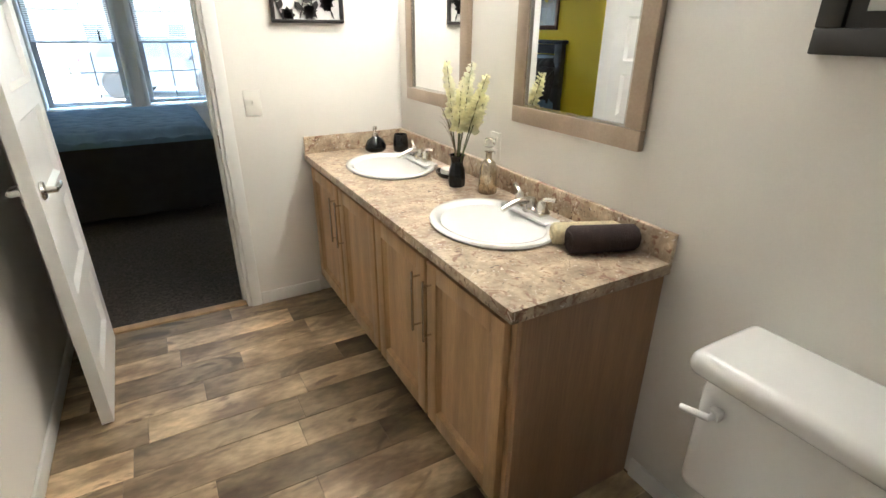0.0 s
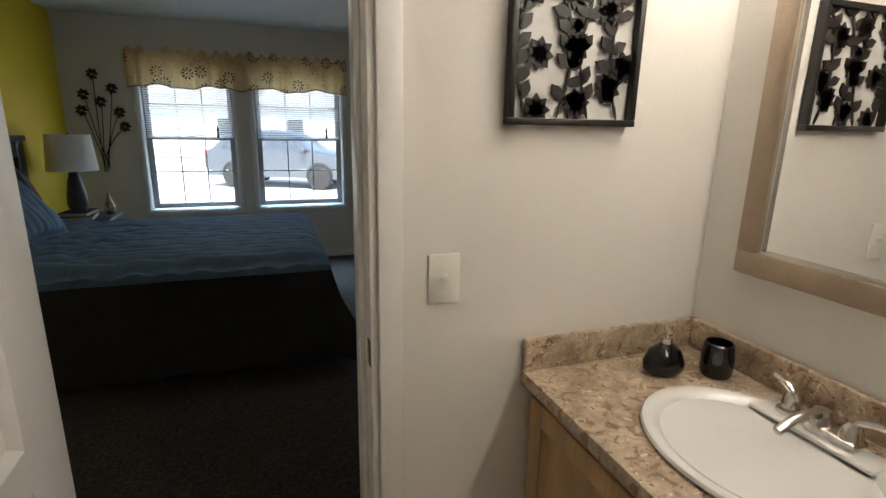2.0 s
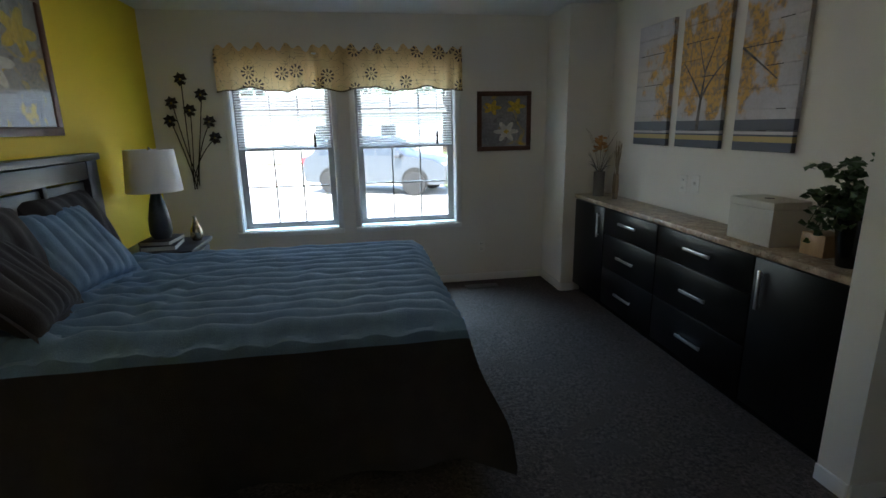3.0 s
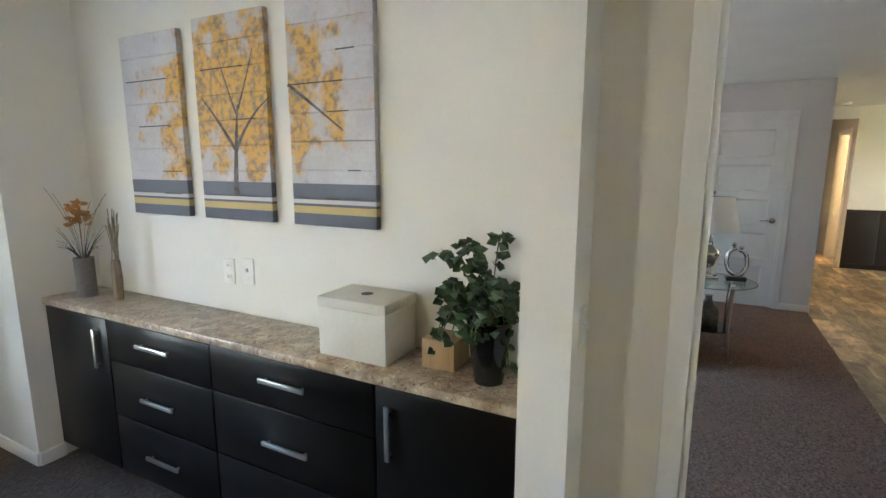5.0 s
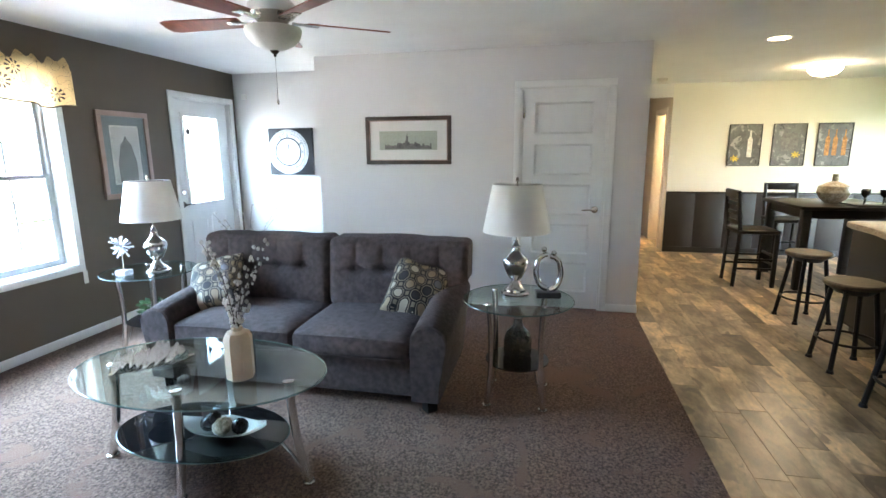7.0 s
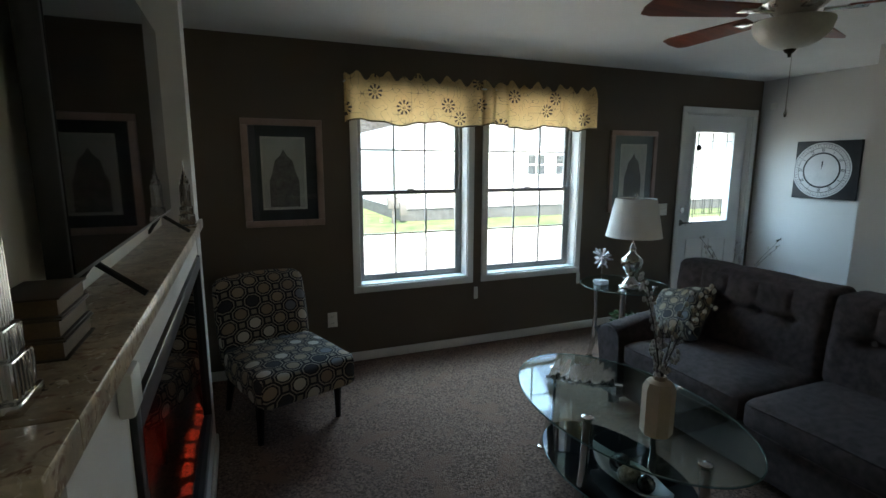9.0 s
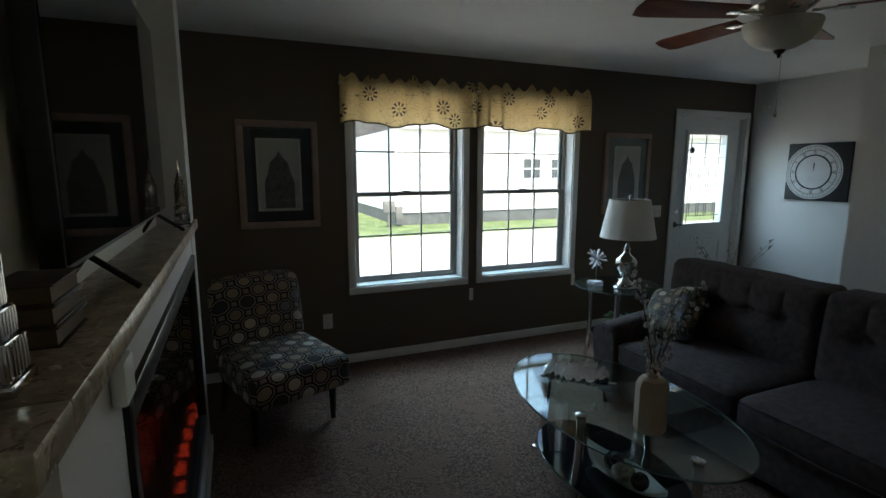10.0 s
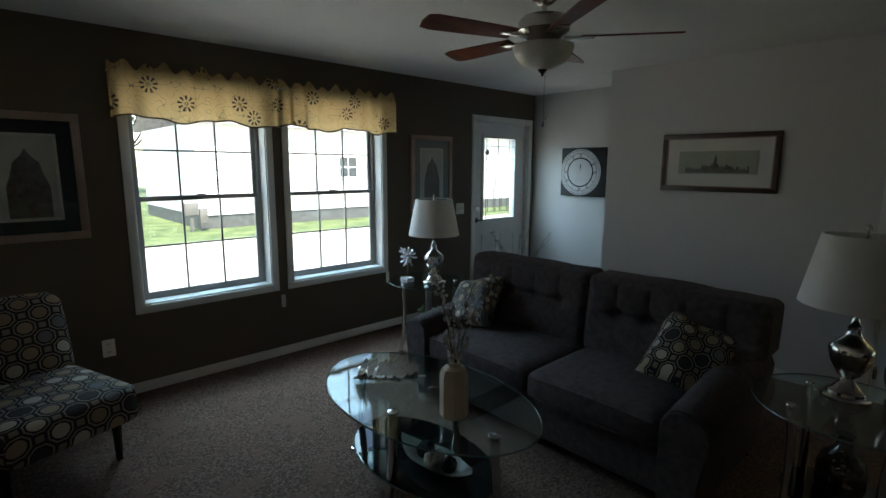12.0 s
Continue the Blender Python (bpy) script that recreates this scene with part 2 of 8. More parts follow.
def merge(*bms):
    out = bmesh.new()
    for b in bms:
        me = bpy.data.meshes.new("tmp")
        b.to_mesh(me)
        out.from_mesh(me)
        bpy.data.meshes.remove(me)
        b.free()
    return out


def moved(bm, m):
    bmesh.ops.transform(bm, matrix=m, verts=bm.verts)
    return bm


def part(name, bm, material, parent=None, label="", smooth=True, m=None):
    """Links a bmesh as one mesh object under a thing or a part."""
    me = bpy.data.meshes.new(name)
    bm.to_mesh(me)
    bm.free()
    me.materials.append(material)
    if smooth:
        me.shade_smooth()
        me.set_sharp_from_angle(angle=radians(38))
    ob = new(name, me)
    if parent is not None:
        ob.parent = parent
    if m is not None:
        ob.matrix_basis = m
    if label:
        ob["label"] = label
    return ob


def thing(name, label, category, group="", m=None, kind=""):
    ob = new(name)
    ob.empty_display_size = 0.05
    if m is not None:
        ob.matrix_basis = m
    return tagged(ob, label, category, group, kind)


def structure(name, bm, material, label, category, smooth=True):
    return tagged(part(name, bm, material, smooth=smooth), label, category, kind="structure")


def wall_mesh(axis, p0, p1, a0, a1, z0=0.0, z1=H, holes=()):
    """A wall between the planes p0 and p1 of x or y, from a0 to a1, with openings (a0, a1, z0, z1)."""
    bm = bmesh.new()

    def piece(u0, u1, v0, v1):
        if u1 - u0 < 1e-4 or v1 - v0 < 1e-4:
            return
        if axis == "y":
            box(bm, u0, u1, p0, p1, v0, v1)
        else:
            box(bm, p0, p1, u0, u1, v0, v1)
    at = a0
    for h0, h1, b, t in sorted(holes):
        piece(at, h0, z0, z1)
        piece(h0, h1, z0, b)
        piece(h0, h1, t, z1)
        at = h1
    piece(at, a1, z0, z1)
    return bm


# ---- large structure ----
DOOR_H = 2.03
structure("wall_bath_west", wall_mesh("x", -0.12, 0.0, -1.7, 3.57), WHITE_WALL, "plain off-white painted bathroom wall behind the door", "wall")
structure("wall_bath_south", wall_mesh("y", -1.82, -1.7, -0.12, 2.56), WHITE_WALL, "plain off-white painted bathroom end wall", "wall")
structure("wall_bath_east", wall_mesh("x", 1.82, 1.94, -1.7, 3.57), WHITE_WALL, "off-white painted wall with the two vanity mirrors", "wall")
structure("wall_bath_north", wall_mesh("y", 3.57, 3.69, -0.12, 2.56, holes=[(0.14, 0.85, 0, DOOR_H)]), WHITE_WALL, "off-white painted wall with the bathroom doorway", "wall")
structure("wall_bedroom_west", wall_mesh("x", -1.20, -1.08, 3.0, YW), YELLOW_WALL, "mustard-yellow accent wall behind the bed's headboard", "wall")
structure("wall_bedroom_south", wall_mesh("y", 3.57, 3.69, -1.08, -0.12), BED_WALL, "plain greige painted bedroom wall", "wall")
BW = [(-0.47, 0.35, 0.585, 2.0), (0.545, 1.425, 0.585, 2.0)]
structure("wall_bedroom_north", wall_mesh("y", YW, YW + 0.16, -1.2, 2.66, holes=BW), BED_WALL, "greige painted bedroom wall with twin windows", "wall")
structure("wall_bedroom_pier", wall_mesh("y", 7.59, YW, 2.27, 2.66), BED_WALL, "greige painted pier beside the built-in dresser", "wall")
structure("wall_bedroom_stub", wall_mesh("y", 4.94, 5.08, 2.36, 2.78), BED_WALL, "greige painted wall end with the light switch", "wall")
structure("wall_bedroom_east", wall_mesh("x", 2.66, 2.78, 5.08, YW), BED_WALL, "cream painted wall behind the built-in dresser", "wall")
structure("wall_bedroom_doorway", wall_mesh("x", 2.56, 2.68, -1.82, 4.94, holes=[(3.87, 4.668, 0, DOOR_H)]), BED_WALL, "cream painted wall with the doorway to the living room", "wall")
LW = [(3.945, 4.845, 0.605, 2.02), (5.03, 5.93, 0.605, 2.02)]
structure("wall_living_north", wall_mesh("y", YW, YW + 0.16, 2.66, 8.33, holes=LW + [(7.172, 8.093, 0, 2.03)]), TAUPE_WALL, "dark taupe painted wall with twin windows and the front door", "wall")
structure("wall_entry_east", wall_mesh("x", 8.205, 8.33, 6.52, YW), LIV_WALL, "pale grey painted wall beside the front door", "wall")
structure("wall_closet_side", wall_mesh("y", 6.52, 6.64, XE, 8.205), LIV_WALL, "pale grey painted closet return wall", "wall")
structure("wall_living_east", wall_mesh("x", XE, XE + 0.12, 3.572, 6.52, holes=[(3.9, 4.66, 0, DOOR_H)]), LIV_WALL, "pale grey painted wall with the closet door", "wall")
structure("wall_hall_north", wall_mesh("y", 3.572, 3.69, XE + 0.12, 13.0), LIV_WALL, "pale painted hall wall", "wall")
structure("wall_hall_south", wall_mesh("y", 2.60, 2.72, 10.61, 13.0, holes=[(10.8, 11.5, 0, DOOR_H)]), LIV_WALL, "pale painted hall wall with a lit doorway", "wall")
structure("wall_hall_end", wall_mesh("x", 13.0, 13.12, 2.6, 3.69), LIV_WALL, "plain hall end wall", "wall")
structure("hall_header", wall_mesh("x", 10.49, 10.61, 2.72, 3.572, 2.2, H), LIV_WALL, "painted header over the hall opening", "wall")
structure("wall_dining_east", wall_mesh("x", 10.49, 10.61, -0.57, 2.72), CREAM_WALL, "cream painted dining wall above dark wainscot", "wall")
structure("wall_dining_south", wall_mesh("y", -0.57, -0.45, 2.78, 10.49, holes=[(7.9, 10.05, 0.0, 2.0)]), TAUPE_WALL, "dark taupe painted wall with the sliding glass door", "wall")
structure("wall_kitchen_west", wall_mesh("x", 2.68, 3.385, -0.45, 3.713), LIV_WALL, "pale painted partition beside the living room doorway", "wall")
structure("floor_bath", box(bmesh.new(), -0.12, 1.94, -1.82, 3.63, -0.1, -0.006), PLANK, "slate-look vinyl plank subfloor of the bathroom", "floor")
structure("floor_bedroom", box(bmesh.new(), -1.2, 2.62, 3.63, 8.225, -0.1, 0.004), CARPET_BED, "dark grey-brown bedroom carpet", "carpet")
structure("floor_living", box(bmesh.new(), 2.62, 8.33, 3.58, 8.225, -0.1, 0.004), CARPET_LIV, "brown cut-pile living room carpet", "carpet")
structure("floor_kitchen", box(bmesh.new(), 2.62, 13.0, -0.57, 3.58, -0.1, -0.006), PLANK, "slate-look vinyl plank subfloor of the kitchen", "floor")
structure("ceiling", box(bmesh.new(), -1.2, 13.12, -1.82, 8.225, H, H + 0.15), CEIL, "white textured ceiling", "ceiling")
structure("ground", box(bmesh.new(), -400, 400, -400, 400, -0.9, -0.62), mat("pale_gravel", (0.50, 0.47, 0.42), 0.9, vary=0.2, scale=0.4, fine=30, bump=0.5), "pale gravel ground around the home", "ground")


# ---- trim, doors and windows ----
def casing(name, axis, face, out, a0, a1, top, sill=None, w=0.058, t=0.016, label="white painted door casing"):
    """Boards round an opening on one face of a wall; out is +1 or -1 along the axis; sill: the height of a bottom board."""
    ob = thing(name, label, "trim", kind="structure")
    p0, p1 = sorted((face, face + out * t))

    def board(nm, u0, u1, v0, v1):
        bm = rbox(u0, u1, p0, p1, v0, v1, 0.005) if axis == "y" else rbox(p0, p1, u0, u1, v0, v1, 0.005)
        part(nm, bm, TRIM, ob)
    low = 0.0 if sill is None else sill
    board("side_board", a0 - w, a0, low, top)
    board("side_board", a1, a1 + w, low, top)
    board("head_board", a0 - w, a1 + w, top, top + w)
    if sill is not None:
        board("bottom_board", a0 - w, a1 + w, sill - w, sill)
    return ob


def jamb(name, axis, p0, p1, a0, a1, top, t=0.018):
    ob = thing(name, "white painted door jamb lining", "trim", kind="structure")
    for u0, u1, v0, v1 in ((a0, a0 + t, 0, top - t), (a1 - t, a1, 0, top - t), (a0, a1, top - t, top)):
        bm = rbox(u0, u1, p0 - 0.002, p1 + 0.002, v0, v1, 0.003) if axis == "y" else rbox(p0 - 0.002, p1 + 0.002, u0, u1, v0, v1, 0.003)
        part("jamb_board", bm, TRIM, ob)
    return ob


def baseboard(axis, face, out, a0, a1, h=0.075):
    p0, p1 = sorted((face, face + out * 0.012))
    bm = rbox(a0, a1, p0, p1, 0.0, h, 0.004) if axis == "y" else rbox(p0, p1, a0, a1, 0.0, h, 0.004)
    structure("baseboard", bm, TRIM, "white painted baseboard along the wall", "baseboard")


def lever(parent, side, y_face, x, z, toward, material=None):
    """A lever handle with a round rose on the face y_face of a door in local coordinates."""
    material = material or CHROME
    knob = part("door_handle", moved(lathe([(0.0, 0.0), (0.03, 0.0), (0.032, 0.004), (0.028, 0.012), (0.012, 0.016), (0.011, 0.045), (0.0, 0.045)], 20),
                                     Matrix.Translation((x, y_face, z)) @ Matrix.Rotation(radians(90 if side < 0 else -90), 4, "X")), material, parent, "brushed nickel lever handle")
    yy = y_face + side * 0.042
    part("lever", tube(arc((x, yy, z), (x + toward * 0.06, yy + side * 0.012, z + 0.006), (x + toward * 0.115, yy, z - 0.004)), 0.009, 10, taper=0.006), material, knob)


def panel_door(name, label, w, h, m, handle_z=0.94):
    """A five-panel leaf: its hinge edge at x = 0, its handle near x = w."""
    d = thing(name, label, "door", kind="structure", m=m)
    t = 0.042
    st, top, mid, bot = 0.105, 0.11, 0.085, 0.16
    ph = (h - top - bot - 4 * mid) / 5
    bm = bmesh.new()
    box(bm, 0, st, -t / 2, t / 2, 0, h)
    box(bm, w - st, w, -t / 2, t / 2, 0, h)
    z = 0
    zs = []
    for i in range(6):
        rh = bot if i == 0 else (top if i == 5 else mid)
        box(bm, st, w - st, -t / 2, t / 2, z, z + rh)
        z += rh
        if i < 5:
            zs.append(z)
            z += ph
    part("leaf_frame", bm, DOOR_WHITE, d, smooth=False)
    for z in zs:
        b = bmesh.new()
        box(b, st, w - st, -t / 2 + 0.017, t / 2 - 0.017, z, z + ph)
        pb = part("panel", b, DOOR_WHITE, d, smooth=False)
        fr = bmesh.new()
        for s in (-1, 1):
            # sloped moulding from the face down to the panel
            ya, yb, k = s * t / 2, s * (t / 2 - 0.0165), 0.018
            o4 = [fr.verts.new((u, ya, v)) for u, v in ((st, z), (w - st, z), (w - st, z + ph), (st, z + ph))]
            i4 = [fr.verts.new((u, yb, v)) for u, v in ((st + k, z + k), (w - st - k, z + k), (w - st - k, z + ph - k), (st + k, z + ph - k))]
            for q in range(4):
                f4 = (o4[q], o4[(q + 1) % 4], i4[(q + 1) % 4], i4[q])
                fr.faces.new(f4 if s < 0 else f4[::-1])
        part("moulding", fr, DOOR_WHITE, pb, smooth=False)
    for s in (-1, 1):
        lever(d, s, s * t / 2, w - 0.06, handle_z, -1)
    for hz in (0.2, h / 2, h - 0.2):
        part("hinge", rbox(-0.004, 0.02, -t / 2 - 0.004, -t / 2 + 0.003, hz - 0.045, hz + 0.045, 0.002), CHROME, d, "nickel hinge")
    return d


casing("door_1_casing", "y", 3.57, -1, 0.14, 0.85, DOOR_H)
casing("door_1_casing", "y", 3.69, 1, 0.14, 0.85, DOOR_H)
jamb("door_1_jamb", "y", 3.57, 3.69, 0.14, 0.85, DOOR_H)
part("door_stop", rbox(0.817, 0.8315, 3.632, 3.69, 0, DOOR_H - 0.018, 0.002), TRIM, bpy.data.objects["door_1_jamb"])
part("strike_plate", rbox(0.829, 0.8325, 3.575, 3.603, 0.9, 0.965, 0.001), mat("aged_brass", (0.22, 0.15, 0.07), 0.35, 1.0), bpy.data.objects["door_1_jamb"], "aged brass strike plate")
structure("threshold", rbox(0.158, 0.832, 3.60, 3.655, -0.004, 0.012, 0.004), OAK, "narrow wooden threshold strip in the bathroom doorway", "threshold")
panel_door("door_1", "white five-panel bathroom door standing open", 0.685, 2.0, Matrix.Translation((0.165, 3.552, 0.012)) @ Matrix.Rotation(radians(-88.5), 4, "Z"))
casing("door_2_casing", "x", 2.56, -1, 3.87, 4.668, DOOR_H)
casing("door_2_casing", "x", 2.68, 1, 3.87, 4.668, DOOR_H)
jamb("door_2_jamb", "x", 2.56, 2.68, 3.87, 4.668, DOOR_H)
part("strike_plate", rbox(2.59, 2.62, 4.6465, 4.65, 0.9, 0.965, 0.001), CHROME, bpy.data.objects["door_2_jamb"], "nickel strike plate")
casing("door_3_casing", "x", XE, -1, 3.90, 4.66, DOOR_H)
jamb("door_3_jamb", "x", XE, XE + 0.12, 3.90, 4.66, DOOR_H)
panel_door("door_3", "white five-panel closet door, closed", 0.72, 2.0, Matrix.Translation((XE + 0.03, 4.64, 0.012)) @ Matrix.Rotation(radians(-90), 4, "Z"))
structure("closet_back", wall_mesh("x", XE + 0.55, XE + 0.6, 3.69, 6.52), LIV_WALL, "plain wall inside the closet", "wall")
casing("door_5_casing", "y", 2.72, 1, 10.8, 11.5, DOOR_H)
jamb("door_5_jamb", "y", 2.6, 2.72, 10.8, 11.5, DOOR_H)

for axis, face, out, a0, a1 in (
        ("x", 0.0, 1, -1.7, 3.55), ("y", 3.57, -1, 0.91, 1.25), ("x", 1.82, -1, -1.7, 1.70),
        ("x", -1.08, 1, 3.69, YW), ("y", YW, -1, -1.06, 2.27), ("x", 2.27, -1, 7.59, YW), ("y", 7.59, -1, 2.27, 2.39),
        ("x", 2.36, -1, 4.94, 5.08), ("y", 4.94, -1, 2.36, 2.545), ("y", 3.69, 1, 0.91, 2.56),
        ("y", YW, -1, 2.78, 7.11), ("x", 2.78, 1, 7.16, YW), ("x", XE, -1, 3.572, 3.84), ("x", XE, -1, 4.72, 6.64),
        ("y", 6.64, 1, XE, 8.2), ("x", 8.205, -1, 6.65, YW), ("y", 2.72, 1, 10.62, 10.74), ("y", 3.572, -1, XE, 13.0), ("y", 3.713, 1, 2.76, 3.385)):
    baseboard(axis, face, out, a0, a1)


SASH = mat("white_vinyl_frame", (0.74, 0.74, 0.72), 0.4, vary=0.02)
SASH_GREY = mat("bronze_window_frame", (0.34, 0.33, 0.32), 0.4, vary=0.05)


def window(name, x0, x1, z0, z1, frame_mat, y_in, label):
    """A single-hung window of two sashes with a grid of bars, set in the opening."""
    w = thing(name, label, "window", kind="structure")
    y = y_in + 0.105
    f = 0.03
    zm = (z0 + z1) / 2
    fr = bmesh.new()
    for a, b, c, d in ((x0, x0 + f, z0, z1), (x1 - f, x1, z0, z1), (x0 + f, x1 - f, z0, z0 + f), (x0 + f, x1 - f, z1 - f, z1)):
        box(fr, a, b, y, y + 0.05, c, d)
    part("window_frame", fr, frame_mat, w, smooth=False)
    for k, (b, t, yo) in enumerate(((zm - 0.018, z1 - f, 0.026), (z0 + f, zm + 0.018, 0.004))):
        s = 0.028
        xa, xb = x0 + f, x1 - f
        bm = bmesh.new()
        for a, bb, c, d in ((xa, xa + s, b, t), (xb - s, xb, b, t), (xa + s, xb - s, b, b + s), (xa + s, xb - s, t - s, t)):
            box(bm, a, bb, y + yo, y + yo + 0.02, c, d)
        sash = part("sash", bm, frame_mat, w, smooth=False)
        pane = part("pane", box(bmesh.new(), xa + s, xb - s, y + yo + 0.008, y + yo + 0.012, b + s, t - s), GLASS, sash, smooth=False)
        pane.visible_shadow = False
        for i in (1, 2):
            xx = xa + s + (xb - xa - 2 * s) * i / 3
            part("glazing_bar", box(bmesh.new(), xx - 0.006, xx + 0.006, y + yo + 0.002, y + yo + 0.016, b + s, t - s), frame_mat, sash, smooth=False)
        zz = (b + t) / 2
        part("glazing_bar", box(bmesh.new(), xa + s, xb - s, y + yo + 0.003, y + yo + 0.015, zz - 0.006, zz + 0.006), frame_mat, sash, smooth=False)
    # white lining of the reveal and its stool
    ln = bmesh.new()
    for a, b, c, d in ((x0, x0 + 0.006, z0, z1), (x1 - 0.006, x1, z0, z1), (x0, x1, z1 - 0.006, z1)):
        box(ln, a, b, y_in - 0.001, y - 0.001, c, d)
    part("window_lining", ln, TRIM, w, smooth=False)
    part("window_sill", rbox(x0, x1, y_in - 0.001, y, z0 - 0.001, z0 + 0.012, 0.004), TRIM, w, "white painted window sill")
    part("lock", rbox((x0 + x1) / 2 - 0.03, (x0 + x1) / 2 + 0.03, y - 0.006, y + 0.02, zm + 0.012, zm + 0.03, 0.004), frame_mat, w)
    return w


for i, (a, b, c, d) in enumerate(BW):
    window("window_%d" % (i + 1), a, b, c, d, SASH_GREY, YW, "single-hung bedroom window with dark grid bars and a half-lowered blind")
    casing("window_%d_casing" % (i + 1), "y", YW, -1, a, b, d, sill=c, w=0.045, label="white painted window casing")
for i, (a, b, c, d) in enumerate(LW):
    window("window_%d" % (i + 3), a, b, c, d, SASH_GREY, YW, "single-hung living room window with grid bars in a deep white reveal")
    casing("window_%d_casing" % (i + 3), "y", YW, -1, a, b, d, sill=c, w=0.055, label="white painted window casing")

# front door
FD = thing("door_4", "white panelled front door with a leaded glass light", "door", kind="structure", m=Matrix.Translation((7.182, YW + 0.05, 0.01)))
fw, fh, ft = 0.90, 2.0105, 0.044
gx0, gx1, gz0, gz1 = 0.17, 0.73, 0.93, 1.86
bm = bmesh.new()
for a, b, c, d in ((0, gx0, 0, fh), (gx1, fw, 0, fh), (gx0, gx1, 0, gz0), (gx0, gx1, gz1, fh)):
    box(bm, a, b, 0, ft, c, d)
part("leaf", bm, DOOR_WHITE, FD, smooth=False)
bm = bmesh.new()
for a, b, c, d in ((gx0 - 0.025, gx0 + 0.012, gz0 - 0.025, gz1 + 0.025), (gx1 - 0.012, gx1 + 0.025, gz0 - 0.025, gz1 + 0.025), (gx0 + 0.012, gx1 - 0.012, gz0 - 0.025, gz0 + 0.012), (gx0 + 0.012, gx1 - 0.012, gz1 - 0.012, gz1 + 0.025)):
    box(bm, a, b, -0.012, ft + 0.012, c, d)
light = part("glass_frame", bm, DOOR_WHITE, FD, smooth=False)
FROST = thin_glass("obscure_glass", (0.9, 0.92, 0.91), gloss=0.15)
p = part("pane", box(bmesh.new(), gx0 + 0.01, gx1 - 0.01, 0.018, 0.026, gz0 + 0.01, gz1 - 0.01), FROST, light, "textured leaded glass", smooth=False)
p.visible_shadow = False
LEAD = mat("lead_came", (0.08, 0.08, 0.08), 0.4, 0.8)
for a, b, c, d in ((0.25, 0.25, gz0, gz1), (0.65, 0.65, gz0, gz1), (gx0, gx1, 1.62, 1.62), (gx0, gx1, 1.50, 1.50), (gx0, gx1, 1.02, 1.02), (0.38, 0.38, 1.02, 1.50), (0.41, 0.41, 1.02, 1.50),
                   (0.49, 0.49, 1.02, 1.50), (0.52, 0.52, 1.02, 1.50), (0.28, 0.28, 1.02, 1.50), (0.62, 0.62, 1.02, 1.50), (gx0, gx1, 1.76, 1.76), (0.45, 0.45, 1.5, gz1)):
    part("lead_line", box(bmesh.new(), a - 0.003, b + 0.003, 0.012, 0.018, c - 0.003, d + 0.003), LEAD, light, smooth=False)
part("glass_boss", moved(lathe([(0, -0.004), (0.035, -0.004), (0.035, 0.004), (0, 0.004)], 6), Matrix.Translation((0.26, 0.014, 1.69)) @ Matrix.Rotation(radians(90), 4, "X")), LEAD, light)
for x0 in (0.17, 0.49):
    bm = bmesh.new()
    for a, b, c, d in ((x0, x0 + 0.26, 0.2, 0.22), (x0, x0 + 0.26, 0.74, 0.76), (x0, x0 + 0.02, 0.22, 0.74), (x0 + 0.24, x0 + 0.26, 0.22, 0.74)):
        box(bm, a, b, -0.007, 0.0, c, d)
    part("panel_moulding", bm, DOOR_WHITE, FD, smooth=False)
lever(FD, -1, 0.0, 0.07, 0.94, 1, mat("dark_nickel", (0.2, 0.19, 0.18), 0.3, 1.0))
part("deadbolt", moved(lathe([(0, 0), (0.03, 0), (0.026, 0.02), (0, 0.022)], 18), Matrix.Translation((0.07, 0, 1.07)) @ Matrix.Rotation(radians(90), 4, "X")), CHROME, FD, "nickel deadbolt")
casing("door_4_casing", "y", YW, -1, 7.172, 8.093, 2.03)
jamb("door_4_jamb", "y", YW, YW + 0.16, 7.172, 8.093, 2.03, 0.009)

# sliding glass door of the dining room
SD = thing("door_6", "white sliding glass patio door", "door", kind="structure")
for x0, x1 in ((7.9, 8.98), (8.97, 10.05)):
    bm = bmesh.new()
    for a, b, c, d in ((x0, x0 + 0.06, 0, 2.0), (x1 - 0.06, x1, 0, 2.0), (x0 + 0.06, x1 - 0.06, 0, 0.09), (x0 + 0.06, x1 - 0.06, 1.93, 2.0)):
        box(bm, a, b, -0.53, -0.49, c, d)
    fr = part("panel_frame", bm, SASH, SD, smooth=False)
    p = part("pane", box(bmesh.new(), x0 + 0.06, x1 - 0.06, -0.513, -0.507, 0.09, 1.93), GLASS, fr, smooth=False)
    p.visible_shadow = False
casing("door_6_casing", "y", -0.45, 1, 7.9, 10.05, 2.0)


# ---- switches and outlets ----
PLATE = mat("ivory_plastic", (0.74, 0.72, 0.66), 0.35, vary=0.01)


